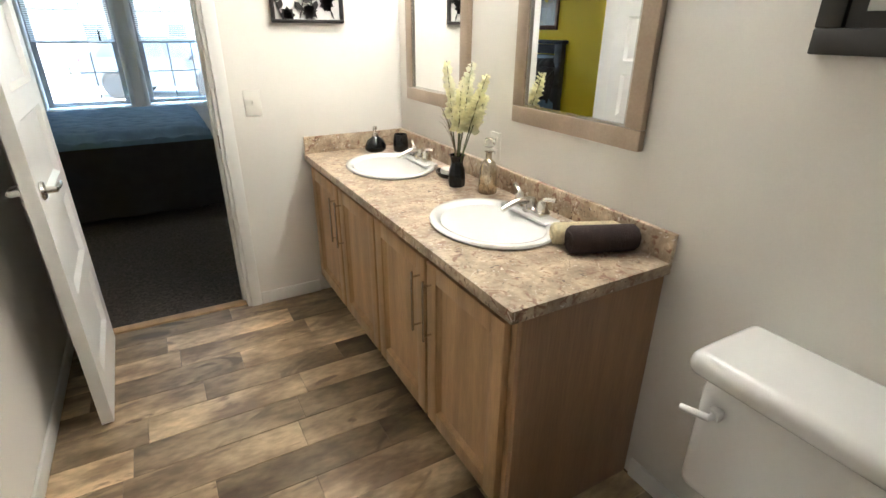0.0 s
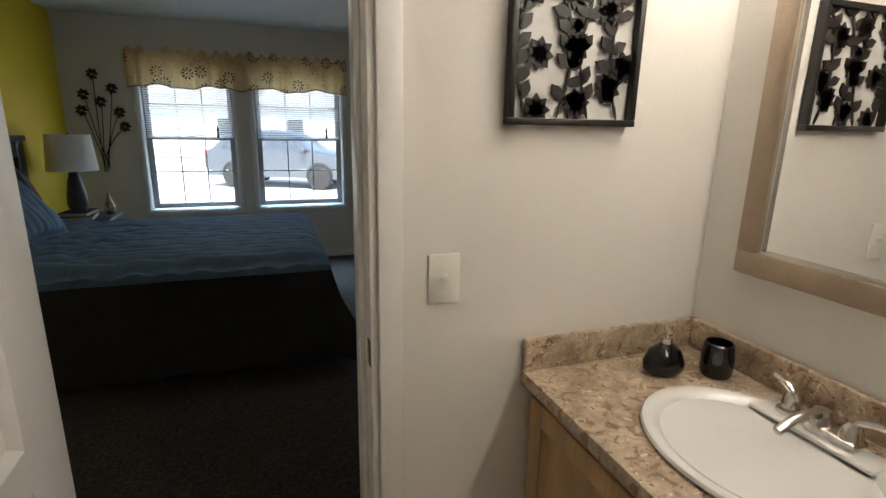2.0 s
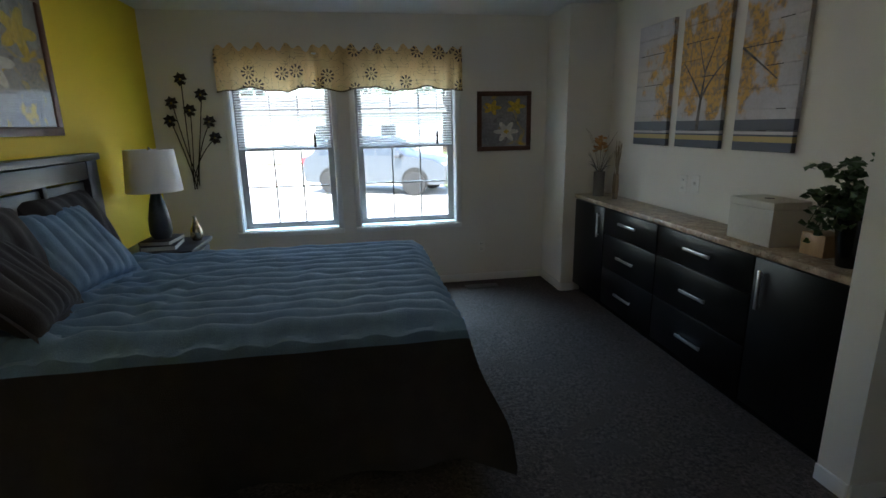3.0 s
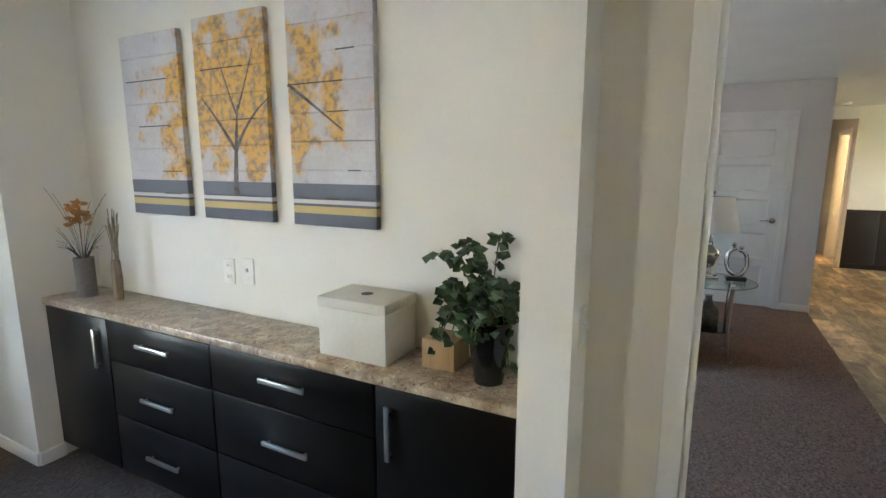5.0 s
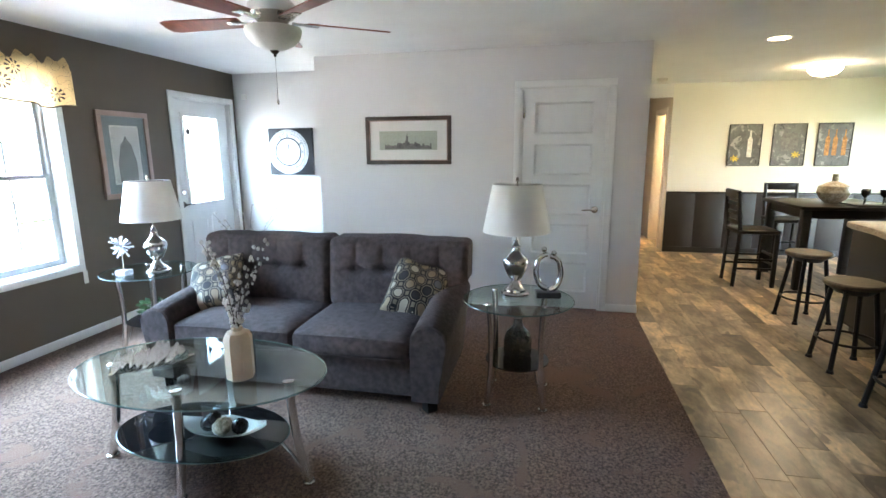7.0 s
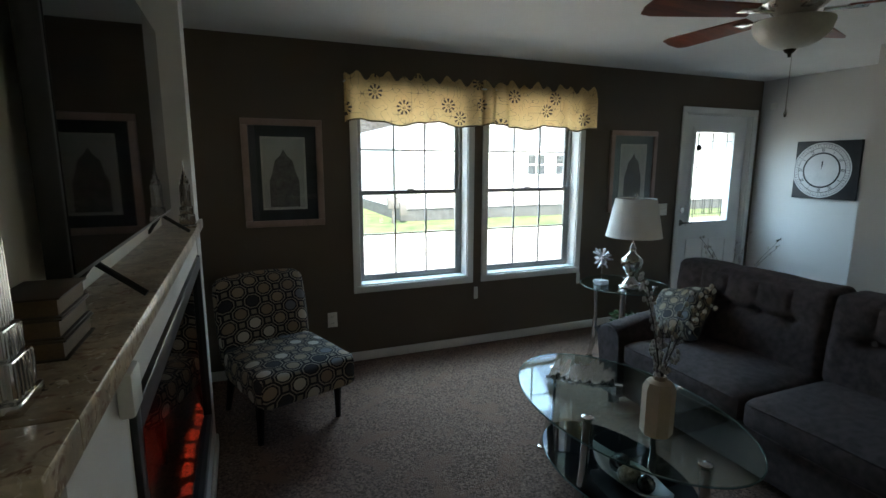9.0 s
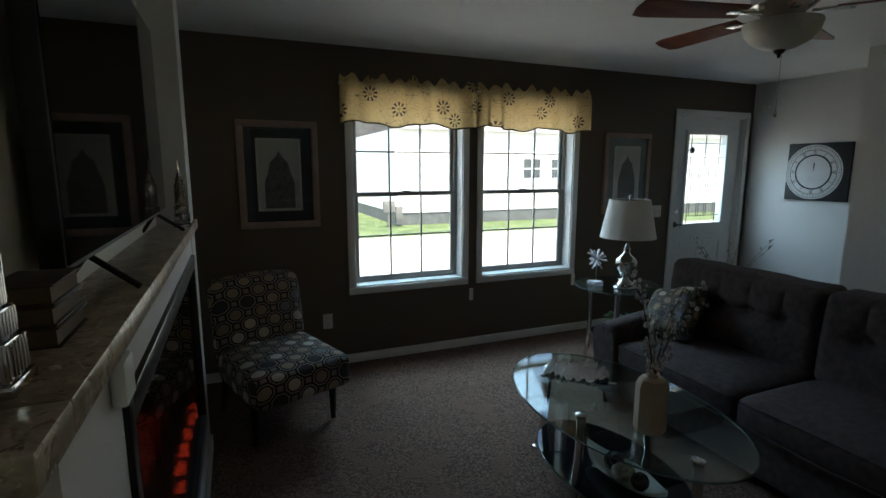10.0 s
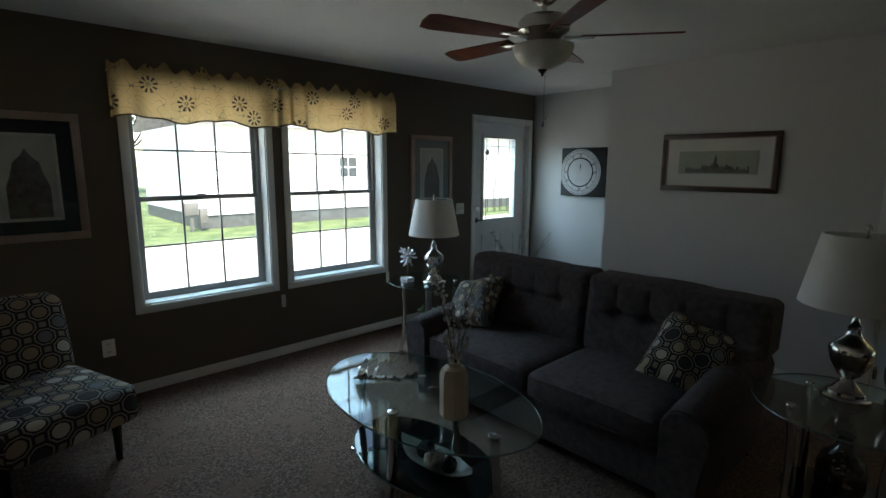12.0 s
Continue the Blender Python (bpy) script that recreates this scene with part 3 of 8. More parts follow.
def plate(name, label, m, toggles=1, outlet=False, w=0.072, h=0.116):
    """A wall plate facing -y in local coordinates."""
    o = thing(name, label, "outlet" if outlet else "switch", m=m)
    part("plate", rbox(-w / 2, w / 2, -0.006, 0.0, -h / 2, h / 2, 0.003), PLATE, o)
    if outlet:
        for dz in (-0.026, 0.026):
            f = part("socket", rbox(-0.017, 0.017, -0.008, -0.005, dz - 0.014, dz + 0.014, 0.004), PLATE, o)
            sl = bmesh.new()
            box(sl, -0.008, -0.005, -0.0085, -0.0075, dz - 0.005, dz + 0.006)
            box(sl, 0.005, 0.008, -0.0085, -0.0075, dz - 0.005, dz + 0.006)
            part("slots", sl, BLACK, f, smooth=False)
    else:
        for i in range(toggles):
            x = (i - (toggles - 1) / 2) * 0.046
            part("toggle", rbox(x - 0.005, x + 0.005, -0.02, -0.005, -0.002, 0.014, 0.003), PLATE, o)
        for dz in (-0.03, 0.03):
            part("screw", moved(lathe([(0, 0), (0.003, 0), (0.002, 0.0015), (0, 0.0015)], 8), Matrix.Translation((0, -0.006, dz)) @ Matrix.Rotation(radians(90), 4, "X")), PLATE, o)
    return o


RY = lambda deg: Matrix.Rotation(radians(deg), 4, "Z")
plate("light_switch", "ivory toggle switch on the bathroom wall", Matrix.Translation((1.012, 3.57, 1.11)), w=0.08, h=0.125)
plate("light_switch", "ivory toggle switch beside the doorway", Matrix.Translation((2.47, 4.94, 1.1)))
plate("light_switch", "ivory double switch beside the front door", Matrix.Translation((6.95, YW, 1.1)), 2, w=0.116)
plate("wall_outlet", "ivory outlet above the vanity backsplash", Matrix.Translation((1.82, 2.62, 1.0)) @ RY(-90), outlet=True)
plate("wall_outlet", "ivory outlet low on the bedroom wall", Matrix.Translation((1.66, YW, 0.34)), outlet=True)
plate("wall_outlet", "ivory outlet above the dresser counter", Matrix.Translation((2.66, 6.55, 1.06)) @ RY(-90), outlet=True)
plate("light_switch", "white timer switch above the dresser counter", Matrix.Translation((2.66, 6.43, 1.07)) @ RY(-90))
plate("wall_outlet", "ivory outlet behind the patterned chair", Matrix.Translation((3.72, YW, 0.36)), outlet=True)

# ---- bathroom ----
vanity = thing("vanity_cabinet", "light oak bathroom vanity with four framed doors", "cabinet")
bm = bmesh.new()
box(bm, 1.285, 1.815, 1.735, 3.565, 0.09, 0.795)
part("carcass", bm, OAK, vanity, smooth=False)
part("toe_kick", box(bmesh.new(), 1.35, 1.815, 1.735, 3.565, 0.0, 0.09), DARK_WOOD, vanity, smooth=False)
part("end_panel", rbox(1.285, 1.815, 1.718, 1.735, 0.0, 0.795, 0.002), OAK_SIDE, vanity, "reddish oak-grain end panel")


def shaker(parent, x, y0, y1, z0, z1, material, t=0.024, rail=0.062):
    d = part("door", merge(rbox(x - t, x, y0, y0 + rail, z0, z1, 0.003), rbox(x - t, x, y1 - rail, y1, z0, z1, 0.003),
                           rbox(x - t, x, y0 + rail, y1 - rail, z0, z0 + rail, 0.003), rbox(x - t, x, y0 + rail, y1 - rail, z1 - rail, z1, 0.003)), material, parent)
    part("door_panel", box(bmesh.new(), x - t + 0.019, x - 0.001, y0 + rail, y1 - rail, z0 + rail, z1 - rail), material, d, smooth=False)
    # sloped bead round the panel, with a step below the frame's face
    bead = bmesh.new()
    ya, yb, za, zb, k = y0 + rail, y1 - rail, z0 + rail, z1 - rail, 0.012
    o4 = [bead.verts.new((x - t + 0.006, u, v)) for u, v in ((ya, za), (yb, za), (yb, zb), (ya, zb))]
    i4 = [bead.verts.new((x - t + 0.0185, u, v)) for u, v in ((ya + k, za + k), (yb - k, za + k), (yb - k, zb - k), (ya + k, zb - k))]
    for q in range(4):
        bead.faces.new((o4[q], o4[(q + 1) % 4], i4[(q + 1) % 4], i4[q])[::-1])
    part("bead", bead, material, d, smooth=False)
    return d


def bar_handle(parent, p0, p1, out, r=0.005):
    """A bar pull between two points, standing off along out."""
    a, b, o = Vector(p0), Vector(p1), Vector(out)
    d = (b - a).normalized() * 0.02
    bm = tube([a + o - d, b + o + d], r, 10)
    tube([a, a + o], r * 0.8, 8, bm)
    tube([b, b + o], r * 0.8, 8, bm)
    return part("handle", bm, CHROME, parent, "brushed nickel bar pull")


for k in range(4):
    y1 = 3.545 - k * 0.452
    y0 = y1 - 0.434
    d = shaker(vanity, 1.284, y0, y1, 0.115, 0.765, OAK)
    hy = y0 + 0.032 if k % 2 == 0 else y1 - 0.032
    bar_handle(d, (1.26, hy, 0.50), (1.26, hy, 0.69), (-0.03, 0, 0))

def rotated_rect_counter():
    pts = [(1.237, 1.70), (1.815, 1.70), (1.815, 3.566), (1.237, 3.566)]
    return pts


counter = thing("vanity_countertop", "granite-look laminate vanity counter with backsplash", "countertop")
# slab with two oval cut-outs
SINKS = [(1.535, 2.22), (1.535, 3.10)]
bm = bmesh.new()
outer = [bm.verts.new((x, y, 0.835)) for x, y in rotated_rect_counter()]
edges = [bm.edges.new((outer[i], outer[(i + 1) % 4])) for i in range(4)]
for cx, cy in SINKS:
    ring = [bm.verts.new((cx + 0.165 * math.cos(2 * math.pi * i / 40), cy + 0.215 * math.sin(2 * math.pi * i / 40), 0.835)) for i in range(40)]
    edges += [bm.edges.new((ring[i], ring[(i + 1) % 40])) for i in range(40)]
bmesh.ops.triangle_fill(bm, use_beauty=True, edges=edges)
part("surface", bm, LAMINATE, counter, smooth=False)
part("front_edge", rbox(1.237, 1.262, 1.70, 3.566, 0.797, 0.8345, 0.004), LAMINATE, counter)
part("end_edge", rbox(1.262, 1.815, 1.70, 1.722, 0.797, 0.8345, 0.004), LAMINATE, counter)
part("backsplash", rbox(1.797, 1.818, 1.70, 3.567, 0.8355, 0.925, 0.004), LAMINATE, counter)
part("side_splash", rbox(1.24, 1.796, 3.546, 3.567, 0.8355, 0.925, 0.004), LAMINATE, counter)

for cx, cy in SINKS:
    s = thing("wash_basin", "white oval drop-in porcelain basin in the vanity", "sink", "vanity basins", m=Matrix.Translation((cx, cy, 0.836)))
    prof = [(0.245, 0.0), (0.252, 0.006), (0.248, 0.013), (0.236, 0.016), (0.215, 0.010), (0.20, -0.006), (0.185, -0.05), (0.15, -0.10), (0.09, -0.128), (0.025, -0.134), (0.0, -0.134)]
    part("bowl", lathe(prof, 48, 0.83, 1.0), PORCELAIN, s)
    part("faucet_deck", rbox(0.125, 0.195, -0.13, 0.13, 0.006, 0.018, 0.008), PORCELAIN, s)
    part("drain", lathe([(0.0, -0.1335), (0.022, -0.1335), (0.024, -0.130), (0.018, -0.127), (0, -0.127)], 20), CHROME, s, "chrome drain")
    part("overflow_label", box(bmesh.new(), -0.03, 0.02, 0.0, 0.004, -0.124, -0.123), PORCELAIN, s, smooth=False)
    f = thing("basin_faucet", "brushed nickel two-handle faucet behind the basin", "faucet", "vanity faucets", m=Matrix.Translation((cx + 0.165, cy, 0.853)))
    part("base", merge(rbox(-0.025, 0.025, -0.085, 0.085, 0, 0.022, 0.01), lathe([(0.028, 0), (0.026, 0.03), (0.016, 0.05), (0.0, 0.052)], 18)), CHROME, f)
    part("spout", tube(arc((0.0, 0, 0.035), (-0.05, 0, 0.06), (-0.125, 0, 0.022)), 0.014, 12, taper=0.010), CHROME, f)
    for sy in (-1, 1):
        hb = part("handle_base", lathe([(0.022, 0.02), (0.018, 0.045), (0.010, 0.055), (0.0, 0.057)], 16, center=(0, sy * 0.062)), CHROME, f)
        part("lever", tube(arc((0, sy * 0.062, 0.05), (-0.005, sy * 0.07, 0.07), (0.015, sy * 0.115, 0.068)), 0.007, 8, taper=0.009), CHROME, hb)

TAUPE_FRAME = mat("brushed_champagne_frame", (0.42, 0.33, 0.25), 0.35, 0.6, vary=0.08, fine=120)


def wall_mirror(y0, y1, z0, z1):
    m = thing("vanity_mirror", "rectangular mirror in a champagne metal-look frame", "mirror", "vanity mirrors")
    w = 0.062
    x = 1.819
    for nm, a, b, c, d in (("frame_rail", y0, y1, z0, z0 + w), ("frame_rail", y0, y1, z1 - w, z1), ("frame_stile", y0, y0 + w, z0 + w, z1 - w), ("frame_stile", y1 - w, y1, z0 + w, z1 - w)):
        part(nm, rbox(x - 0.026, x, a, b, c, d, 0.005), TAUPE_FRAME, m)
    part("glass", box(bmesh.new(), x - 0.012, x - 0.004, y0 + w, y1 - w, z0 + w, z1 - w), MIRROR, m, "clear mirror glass", smooth=False)
    lip = bmesh.new()
    for a, b, c, d in ((y0 + w, y1 - w, z0 + w, z0 + w + 0.008), (y0 + w, y1 - w, z1 - w - 0.008, z1 - w), (y0 + w, y0 + w + 0.008, z0 + w + 0.008, z1 - w - 0.008), (y1 - w - 0.008, y1 - w, z0 + w + 0.008, z1 - w - 0.008)):
        box(lip, x - 0.02, x - 0.012, a, b, c, d)
    part("inner_lip", lip, CHROME, m, smooth=False)


wall_mirror(2.83, 3.44, 1.105, 2.02)
wall_mirror(1.872, 2.49, 1.125, 2.02)

WARM_GLASS = mat("lit_glass_shade", (0.9, 0.85, 0.75), 0.4, vary=0.01, emit=(1.0, 0.92, 0.81), emit_strength=5.4)
for yc in (2.18, 3.135):
    v = thing("vanity_light", "nickel wall light bar with glass shades above the mirror", "light", "vanity lights", m=Matrix.Translation((1.819, yc, 2.16)))
    part("bar", rbox(-0.03, 0, -0.28, 0.28, -0.04, 0.04, 0.01), CHROME, v)
    for dy in (-0.2, 0, 0.2):
        part("arm", tube([(-0.02, dy, 0), (-0.10, dy, 0)], 0.008, 8), CHROME, v)
        part("shade", lathe([(0.02, 0.03), (0.035, 0.0), (0.055, -0.07), (0.0, -0.072)], 18, center=(-0.10, dy)), WARM_GLASS, v)

# leaf cut-out picture
ART_WHITE = mat("art_paper_white", (0.78, 0.77, 0.73), 0.7, vary=0.05, color2=(0.62, 0.61, 0.58), scale=14)
BLACK_FRAME = mat("black_stained_frame", (0.018, 0.014, 0.012), 0.4, vary=0.2)


def leaf_art(name, label, w, h, m, seed):
    rnd = random.Random(seed)
    a = thing(name, label, "picture", m=m)
    fr = 0.016
    for x0, x1, z0, z1 in ((0, w, 0, fr), (0, w, h - fr, h), (0, fr, fr, h - fr), (w - fr, w, fr, h - fr)):
        part("frame_board", rbox(x0, x1, -0.03, -0.001, z0, z1, 0.003), BLACK_FRAME, a)
    part("backing", box(bmesh.new(), fr, w - fr, -0.008, -0.002, fr, h - fr), ART_WHITE, a, "white backing", smooth=False)
    bm = bmesh.new()

    def blade(x, z, ang, ln, wd):
        pts = [(-0.5, 0), (-0.2, 0.42), (0.15, 0.5), (0.5, 0), (0.15, -0.5), (-0.2, -0.42)]
        c, s = math.cos(ang), math.sin(ang)
        vs = []
        for u, v in pts:
            px, pz = x + c * u * ln - s * v * wd, z + s * u * ln + c * v * wd
            vs.append((min(max(px, fr), w - fr), min(max(pz, fr), h - fr)))
        f = [bm.verts.new((px, -0.018, pz)) for px, pz in vs]
        g = [bm.verts.new((px, -0.012, pz)) for px, pz in vs]
        bm.faces.new(f)
        for i in range(6):
            bm.faces.new((f[i], g[i], g[(i + 1) % 6], f[(i + 1) % 6]))

    def stem(x0, z0, bend, n=9):
        pts = []
        for i in range(n):
            t = i / (n - 1)
            pts.append((x0 + bend * math.sin(t * 3.3), z0 + t * (h * 0.85)))
        for (xa, za), (xb, zb) in zip(pts, pts[1:]):
            ang = math.atan2(zb - za, xb - xa)
            blade((xa + xb) / 2, (za + zb) / 2, ang, math.hypot(xb - xa, zb - za) * 1.15, 0.007)
            for sd in (-1, 1):
                if rnd.random() < 0.85:
                    la = ang + sd * rnd.uniform(0.6, 1.1)
                    blade(xb + 0.022 * math.cos(la), zb + 0.022 * math.sin(la), la, 0.050, 0.027)
    for i in range(4):
        stem(w * (0.14 + 0.24 * i), 0.02, rnd.choice((-1, 1)) * 0.03)
    for i in range(9):
        x, z = w * (0.2 + 0.3 * (i % 3)) + rnd.uniform(-0.035, 0.035), h * (0.17 + 0.32 * (i // 3)) + rnd.uniform(-0.035, 0.035)
        for k in range(8):
            an = k * 0.7854 + i
            blade(x + 0.015 * math.cos(an), z + 0.015 * math.sin(an), an, 0.046, 0.024)
    part("leaf_cutout", bm, BLACK_FRAME, a, "black leaf and rose cut-out", smooth=False)
    return a


leaf_art("leaf_cutout_picture", "square black leaf cut-out picture on the bathroom wall", 0.353, 0.355, Matrix.Translation((1.15, 3.569, 1.475)), 3)
pic = thing("framed_picture", "black framed picture above the toilet", "picture", m=Matrix.Translation((1.819, 1.49, 1.41)) @ RY(-90))
for x0, x1, z0, z1 in ((0, 0.36, 0, 0.05), (0, 0.36, 0.31, 0.36), (0, 0.05, 0.05, 0.31), (0.31, 0.36, 0.05, 0.31)):
    part("frame_board", rbox(x0, x1, -0.025, 0, z0, z1, 0.004), BLACK_FRAME, pic)
part("picture", box(bmesh.new(), 0.05, 0.31, -0.01, -0.002, 0.05, 0.31), BLACK_FRAME, pic, smooth=False)
part("motif", merge(rbox(0.08, 0.28, -0.013, -0.0105, 0.08, 0.13, 0.001), rbox(0.13, 0.2, -0.013, -0.0105, 0.14, 0.28, 0.001)), ART_WHITE, pic, "white silhouette motif")

# things on the vanity
CERAMIC_BLACK = mat("glossy_black_ceramic", (0.006, 0.006, 0.006), 0.16, vary=0.1, coat=0.1)
GOLD = mat("mercury_gold_glass", (0.55, 0.47, 0.35), 0.22, 0.85, vary=0.22, scale=40, fine=160)
Z0 = 0.8358
o = thing("soap_dispenser", "round black ceramic soap dispenser with a metal pump", "dispenser", m=Matrix.Translation((1.60, 3.44, Z0)))
part("bottle", lathe([(0.0, 0), (0.045, 0), (0.058, 0.012), (0.06, 0.03), (0.045, 0.062), (0.022, 0.078), (0.016, 0.084), (0, 0.084)], 28, 1.0, 0.75), CERAMIC_BLACK, o)
pump = part("pump", lathe([(0.015, 0.084), (0.015, 0.098), (0.006, 0.10), (0.006, 0.118), (0.011, 0.12), (0.011, 0.135), (0, 0.136)], 14), CHROME, o)
part("nozzle", tube([(0, 0, 0.128), (-0.02, -0.03, 0.128), (-0.024, -0.036, 0.122)], 0.004, 8), CHROME, pump)
o = thing("tumbler", "black ceramic bathroom tumbler beside the soap dispenser", "cup", m=Matrix.Translation((1.725, 3.385, Z0)))
part("cup", lathe([(0.0, 0), (0.035, 0), (0.04, 0.008), (0.041, 0.05), (0.036, 0.09), (0.032, 0.093), (0.032, 0.088), (0.034, 0.02), (0, 0.015)], 26), CERAMIC_BLACK, o)
o = thing("soap_dish", "black ceramic soap dish with a pale bar of soap", "soap dish", m=Matrix.Translation((1.70, 2.815, Z0)))
part("dish", lathe([(0.0, 0), (0.052, 0), (0.064, 0.012), (0.066, 0.022), (0.06, 0.022), (0.05, 0.012), (0, 0.010)], 28, 0.8, 1.1), CERAMIC_BLACK, o)
part("soap", lathe([(0.0, 0.011), (0.04, 0.011), (0.046, 0.022), (0.042, 0.034), (0.0, 0.036)], 26, 0.75, 1.0), mat("pale_soap", (0.72, 0.70, 0.66), 0.5, vary=0.03), o, "pale bar of soap")
o = thing("flower_vase", "black waisted vase with tall pale yellow blossom stems", "vase", m=Matrix.Translation((1.655, 2.665, Z0)))
part("vase", lathe([(0.0, 0), (0.034, 0), (0.038, 0.02), (0.034, 0.07), (0.025, 0.10), (0.03, 0.125), (0.037, 0.135), (0.032, 0.135), (0.022, 0.10), (0.0, 0.09)], 8), CERAMIC_BLACK, o)
STEM = mat("green_stem", (0.11, 0.14, 0.05), 0.6, vary=0.2)
BLOSSOM = let_light_through(mat("pale_yellow_petals", (0.90, 0.86, 0.56), 0.7, vary=0.05, color2=(0.92, 0.91, 0.78), fine=90), 0.5)
DRYGRASS = mat("dry_grass", (0.30, 0.25, 0.17), 0.8, vary=0.2)
rnd = random.Random(11)


def petal(bm, p, d, ln, wd):
    """A small cupped petal from p along d."""
    d = Vector(d).normalized()
    s = d.orthogonal().normalized()
    u = d.cross(s)
    p = Vector(p)
    a = bm.verts.new(p)
    b = bm.verts.new(p + d * ln * 0.55 + s * wd * 0.5 + u * wd * 0.15)
    c = bm.verts.new(p + d * ln)
    e = bm.verts.new(p + d * ln * 0.55 - s * wd * 0.5 + u * wd * 0.15)
    f = bm.verts.new(p + d * ln * 0.6 - u * wd * 0.12)
    for tri in ((a, b, f), (b, c, f), (c, e, f), (e, a, f)):
        bm.faces.new(tri)


def blossom_stem(parent, base, tip, n=30):
    b, t = Vector(base), Vector(tip)
    mid = (b + t) / 2 + Vector((0, 0, 0.04))
    pts = arc(b, mid, t, 10)
    part("stem", tube(pts, 0.0028, 6, taper=0.0012), STEM, parent)
    bm = bmesh.new()
    for i in range(n):
        f = 0.42 + 0.58 * i / n
        k = min(9, int(f * 10))
        q = pts[k].lerp(pts[k + 1], f * 10 - k)
        size = 0.034 * (1.3 - f) + 0.008
        for j in range(4):
            an = rnd.uniform(0, 6.28)
            petal(bm, q, (math.cos(an), math.sin(an), rnd.uniform(-0.2, 0.7)), size * rnd.uniform(0.8, 1.3), size * 0.8)
    part("blossoms", bm, BLOSSOM, parent, "pale yellow blossoms")


for dx, dy, h in ((-0.02, 0.06, 0.50), (0.03, -0.05, 0.50), (0.02, -0.17, 0.46), (0.02, 0.0, 0.42), (0.06, 0.04, 0.44), (-0.03, -0.07, 0.40), (0.07, -0.10, 0.38)):
    blossom_stem(o, (dx * 0.1, dy * 0.1, 0.09), (dx, dy, h))
for k in range(12):
    an = rnd.uniform(0, 6.28)
    r = rnd.uniform(0.06, 0.16)
    part("grass_blade", tube(arc((0, 0, 0.1), (r * 0.25 * math.cos(an), r * 0.25 * math.sin(an), 0.25), (r * math.cos(an) * 0.7, r * math.sin(an), rnd.uniform(0.24, 0.36))), 0.0016, 5, taper=0.0006), DRYGRASS, o)
o = thing("gold_decanter", "gold mercury-glass bottle with a round stopper", "bottle", m=Matrix.Translation((1.72, 2.525, Z0)))
part("bottle", lathe([(0.0, 0), (0.036, 0), (0.039, 0.006), (0.035, 0.10), (0.028, 0.125), (0.013, 0.14), (0.012, 0.165), (0.02, 0.17), (0.0, 0.171)], 24), GOLD, o)
part("stopper", lathe([(0.008, 0.17), (0.008, 0.182), (0.02, 0.19), (0.024, 0.205), (0.018, 0.222), (0.0, 0.228)], 20), mat("clear_stopper", (0.95, 0.95, 0.92), 0.03, vary=0.0, glass=1.0), o, "clear glass stopper")
for nm, lab, x, y, r, col in (("rolled_towel", "rolled dark brown hand towel on the vanity", 1.69, 1.862, 0.042, (0.05, 0.028, 0.024)), ("rolled_towel", "rolled cream hand towel on the vanity", 1.695, 1.94, 0.034, (0.78, 0.67, 0.43))):
    tm = mat("terry_cotton", col, 0.95, vary=0.14, scale=40, fine=300, bump=2.0, sheen=0.05)
    o = thing(nm, lab, "towel", m=Matrix.Translation((x, y, Z0 + r)) @ RY(-22))
    b = lathe([(0.0, -0.105), (r * 0.86, -0.105), (r, -0.096), (r, 0.096), (r * 0.86, 0.105), (0, 0.105)], 26)
    for v in b.verts:
        v.co.x *= 1 + 0.05 * math.sin(v.co.z * 40)
    part("roll", moved(b, Matrix.Rotation(radians(90), 4, "Y")), tm, o)
    sp = [Vector((0.106, (0.008 + 0.0016 * i) * math.cos(i * 0.7), (0.008 + 0.0016 * i) * math.sin(i * 0.7))) for i in range(int((r - 0.012) / 0.0016))]
    for sd in (1, -1):
        part("fold_edge", tube([Vector((sd * q.x, q.y, q.z)) for q in sp], 0.003, 6), tm, o)

# toilet
wc = thing("toilet", "white porcelain toilet with a rounded tank lid", "toilet", m=Matrix.Translation((1.82, 1.185, -0.018)))
part("tank", rbox(-0.235, -0.025, -0.235, 0.235, 0.39, 0.735, 0.04, 4), PORCELAIN, wc)
b = rbox(-0.265, -0.008, -0.262, 0.262, 0.735, 0.80, 0.031, 6)
for v in b.verts:
    if v.co.z > 0.76:
        v.co.z += 0.014 * (1 - (v.co.y / 0.262) ** 2)
part("tank_lid", b, PORCELAIN, wc)
hd = part("flush_handle", rbox(-0.262, -0.236, 0.155, 0.185, 0.655, 0.685, 0.008), PORCELAIN, wc, "white flush lever")
part("lever", tube([(-0.262, 0.17, 0.67), (-0.275, 0.17, 0.67), (-0.28, 0.235, 0.655)], 0.009, 10), PORCELAIN, hd)
part("bowl", moved(lathe([(0.0, 0.0), (0.13, 0.0), (0.125, 0.10), (0.14, 0.22), (0.185, 0.36), (0.19, 0.39), (0.15, 0.39), (0.10, 0.25), (0, 0.2)], 36, 1.3, 1.0), Matrix.Translation((-0.46, 0, 0))), PORCELAIN, wc)
part("seat", moved(lathe([(0.0, 0.392), (0.185, 0.392), (0.192, 0.405), (0.185, 0.418), (0.0, 0.425)], 36, 1.28, 1.0), Matrix.Translation((-0.46, 0, 0))), PORCELAIN, wc, "closed white toilet seat lid")
part("pedestal", rbox(-0.42, -0.05, -0.11, 0.11, 0.0, 0.40, 0.04, 3), PORCELAIN, wc)


# ---- shared soft goods and pictures ----
def nodes_of(m):
    return m.node_tree.nodes, m.node_tree.links


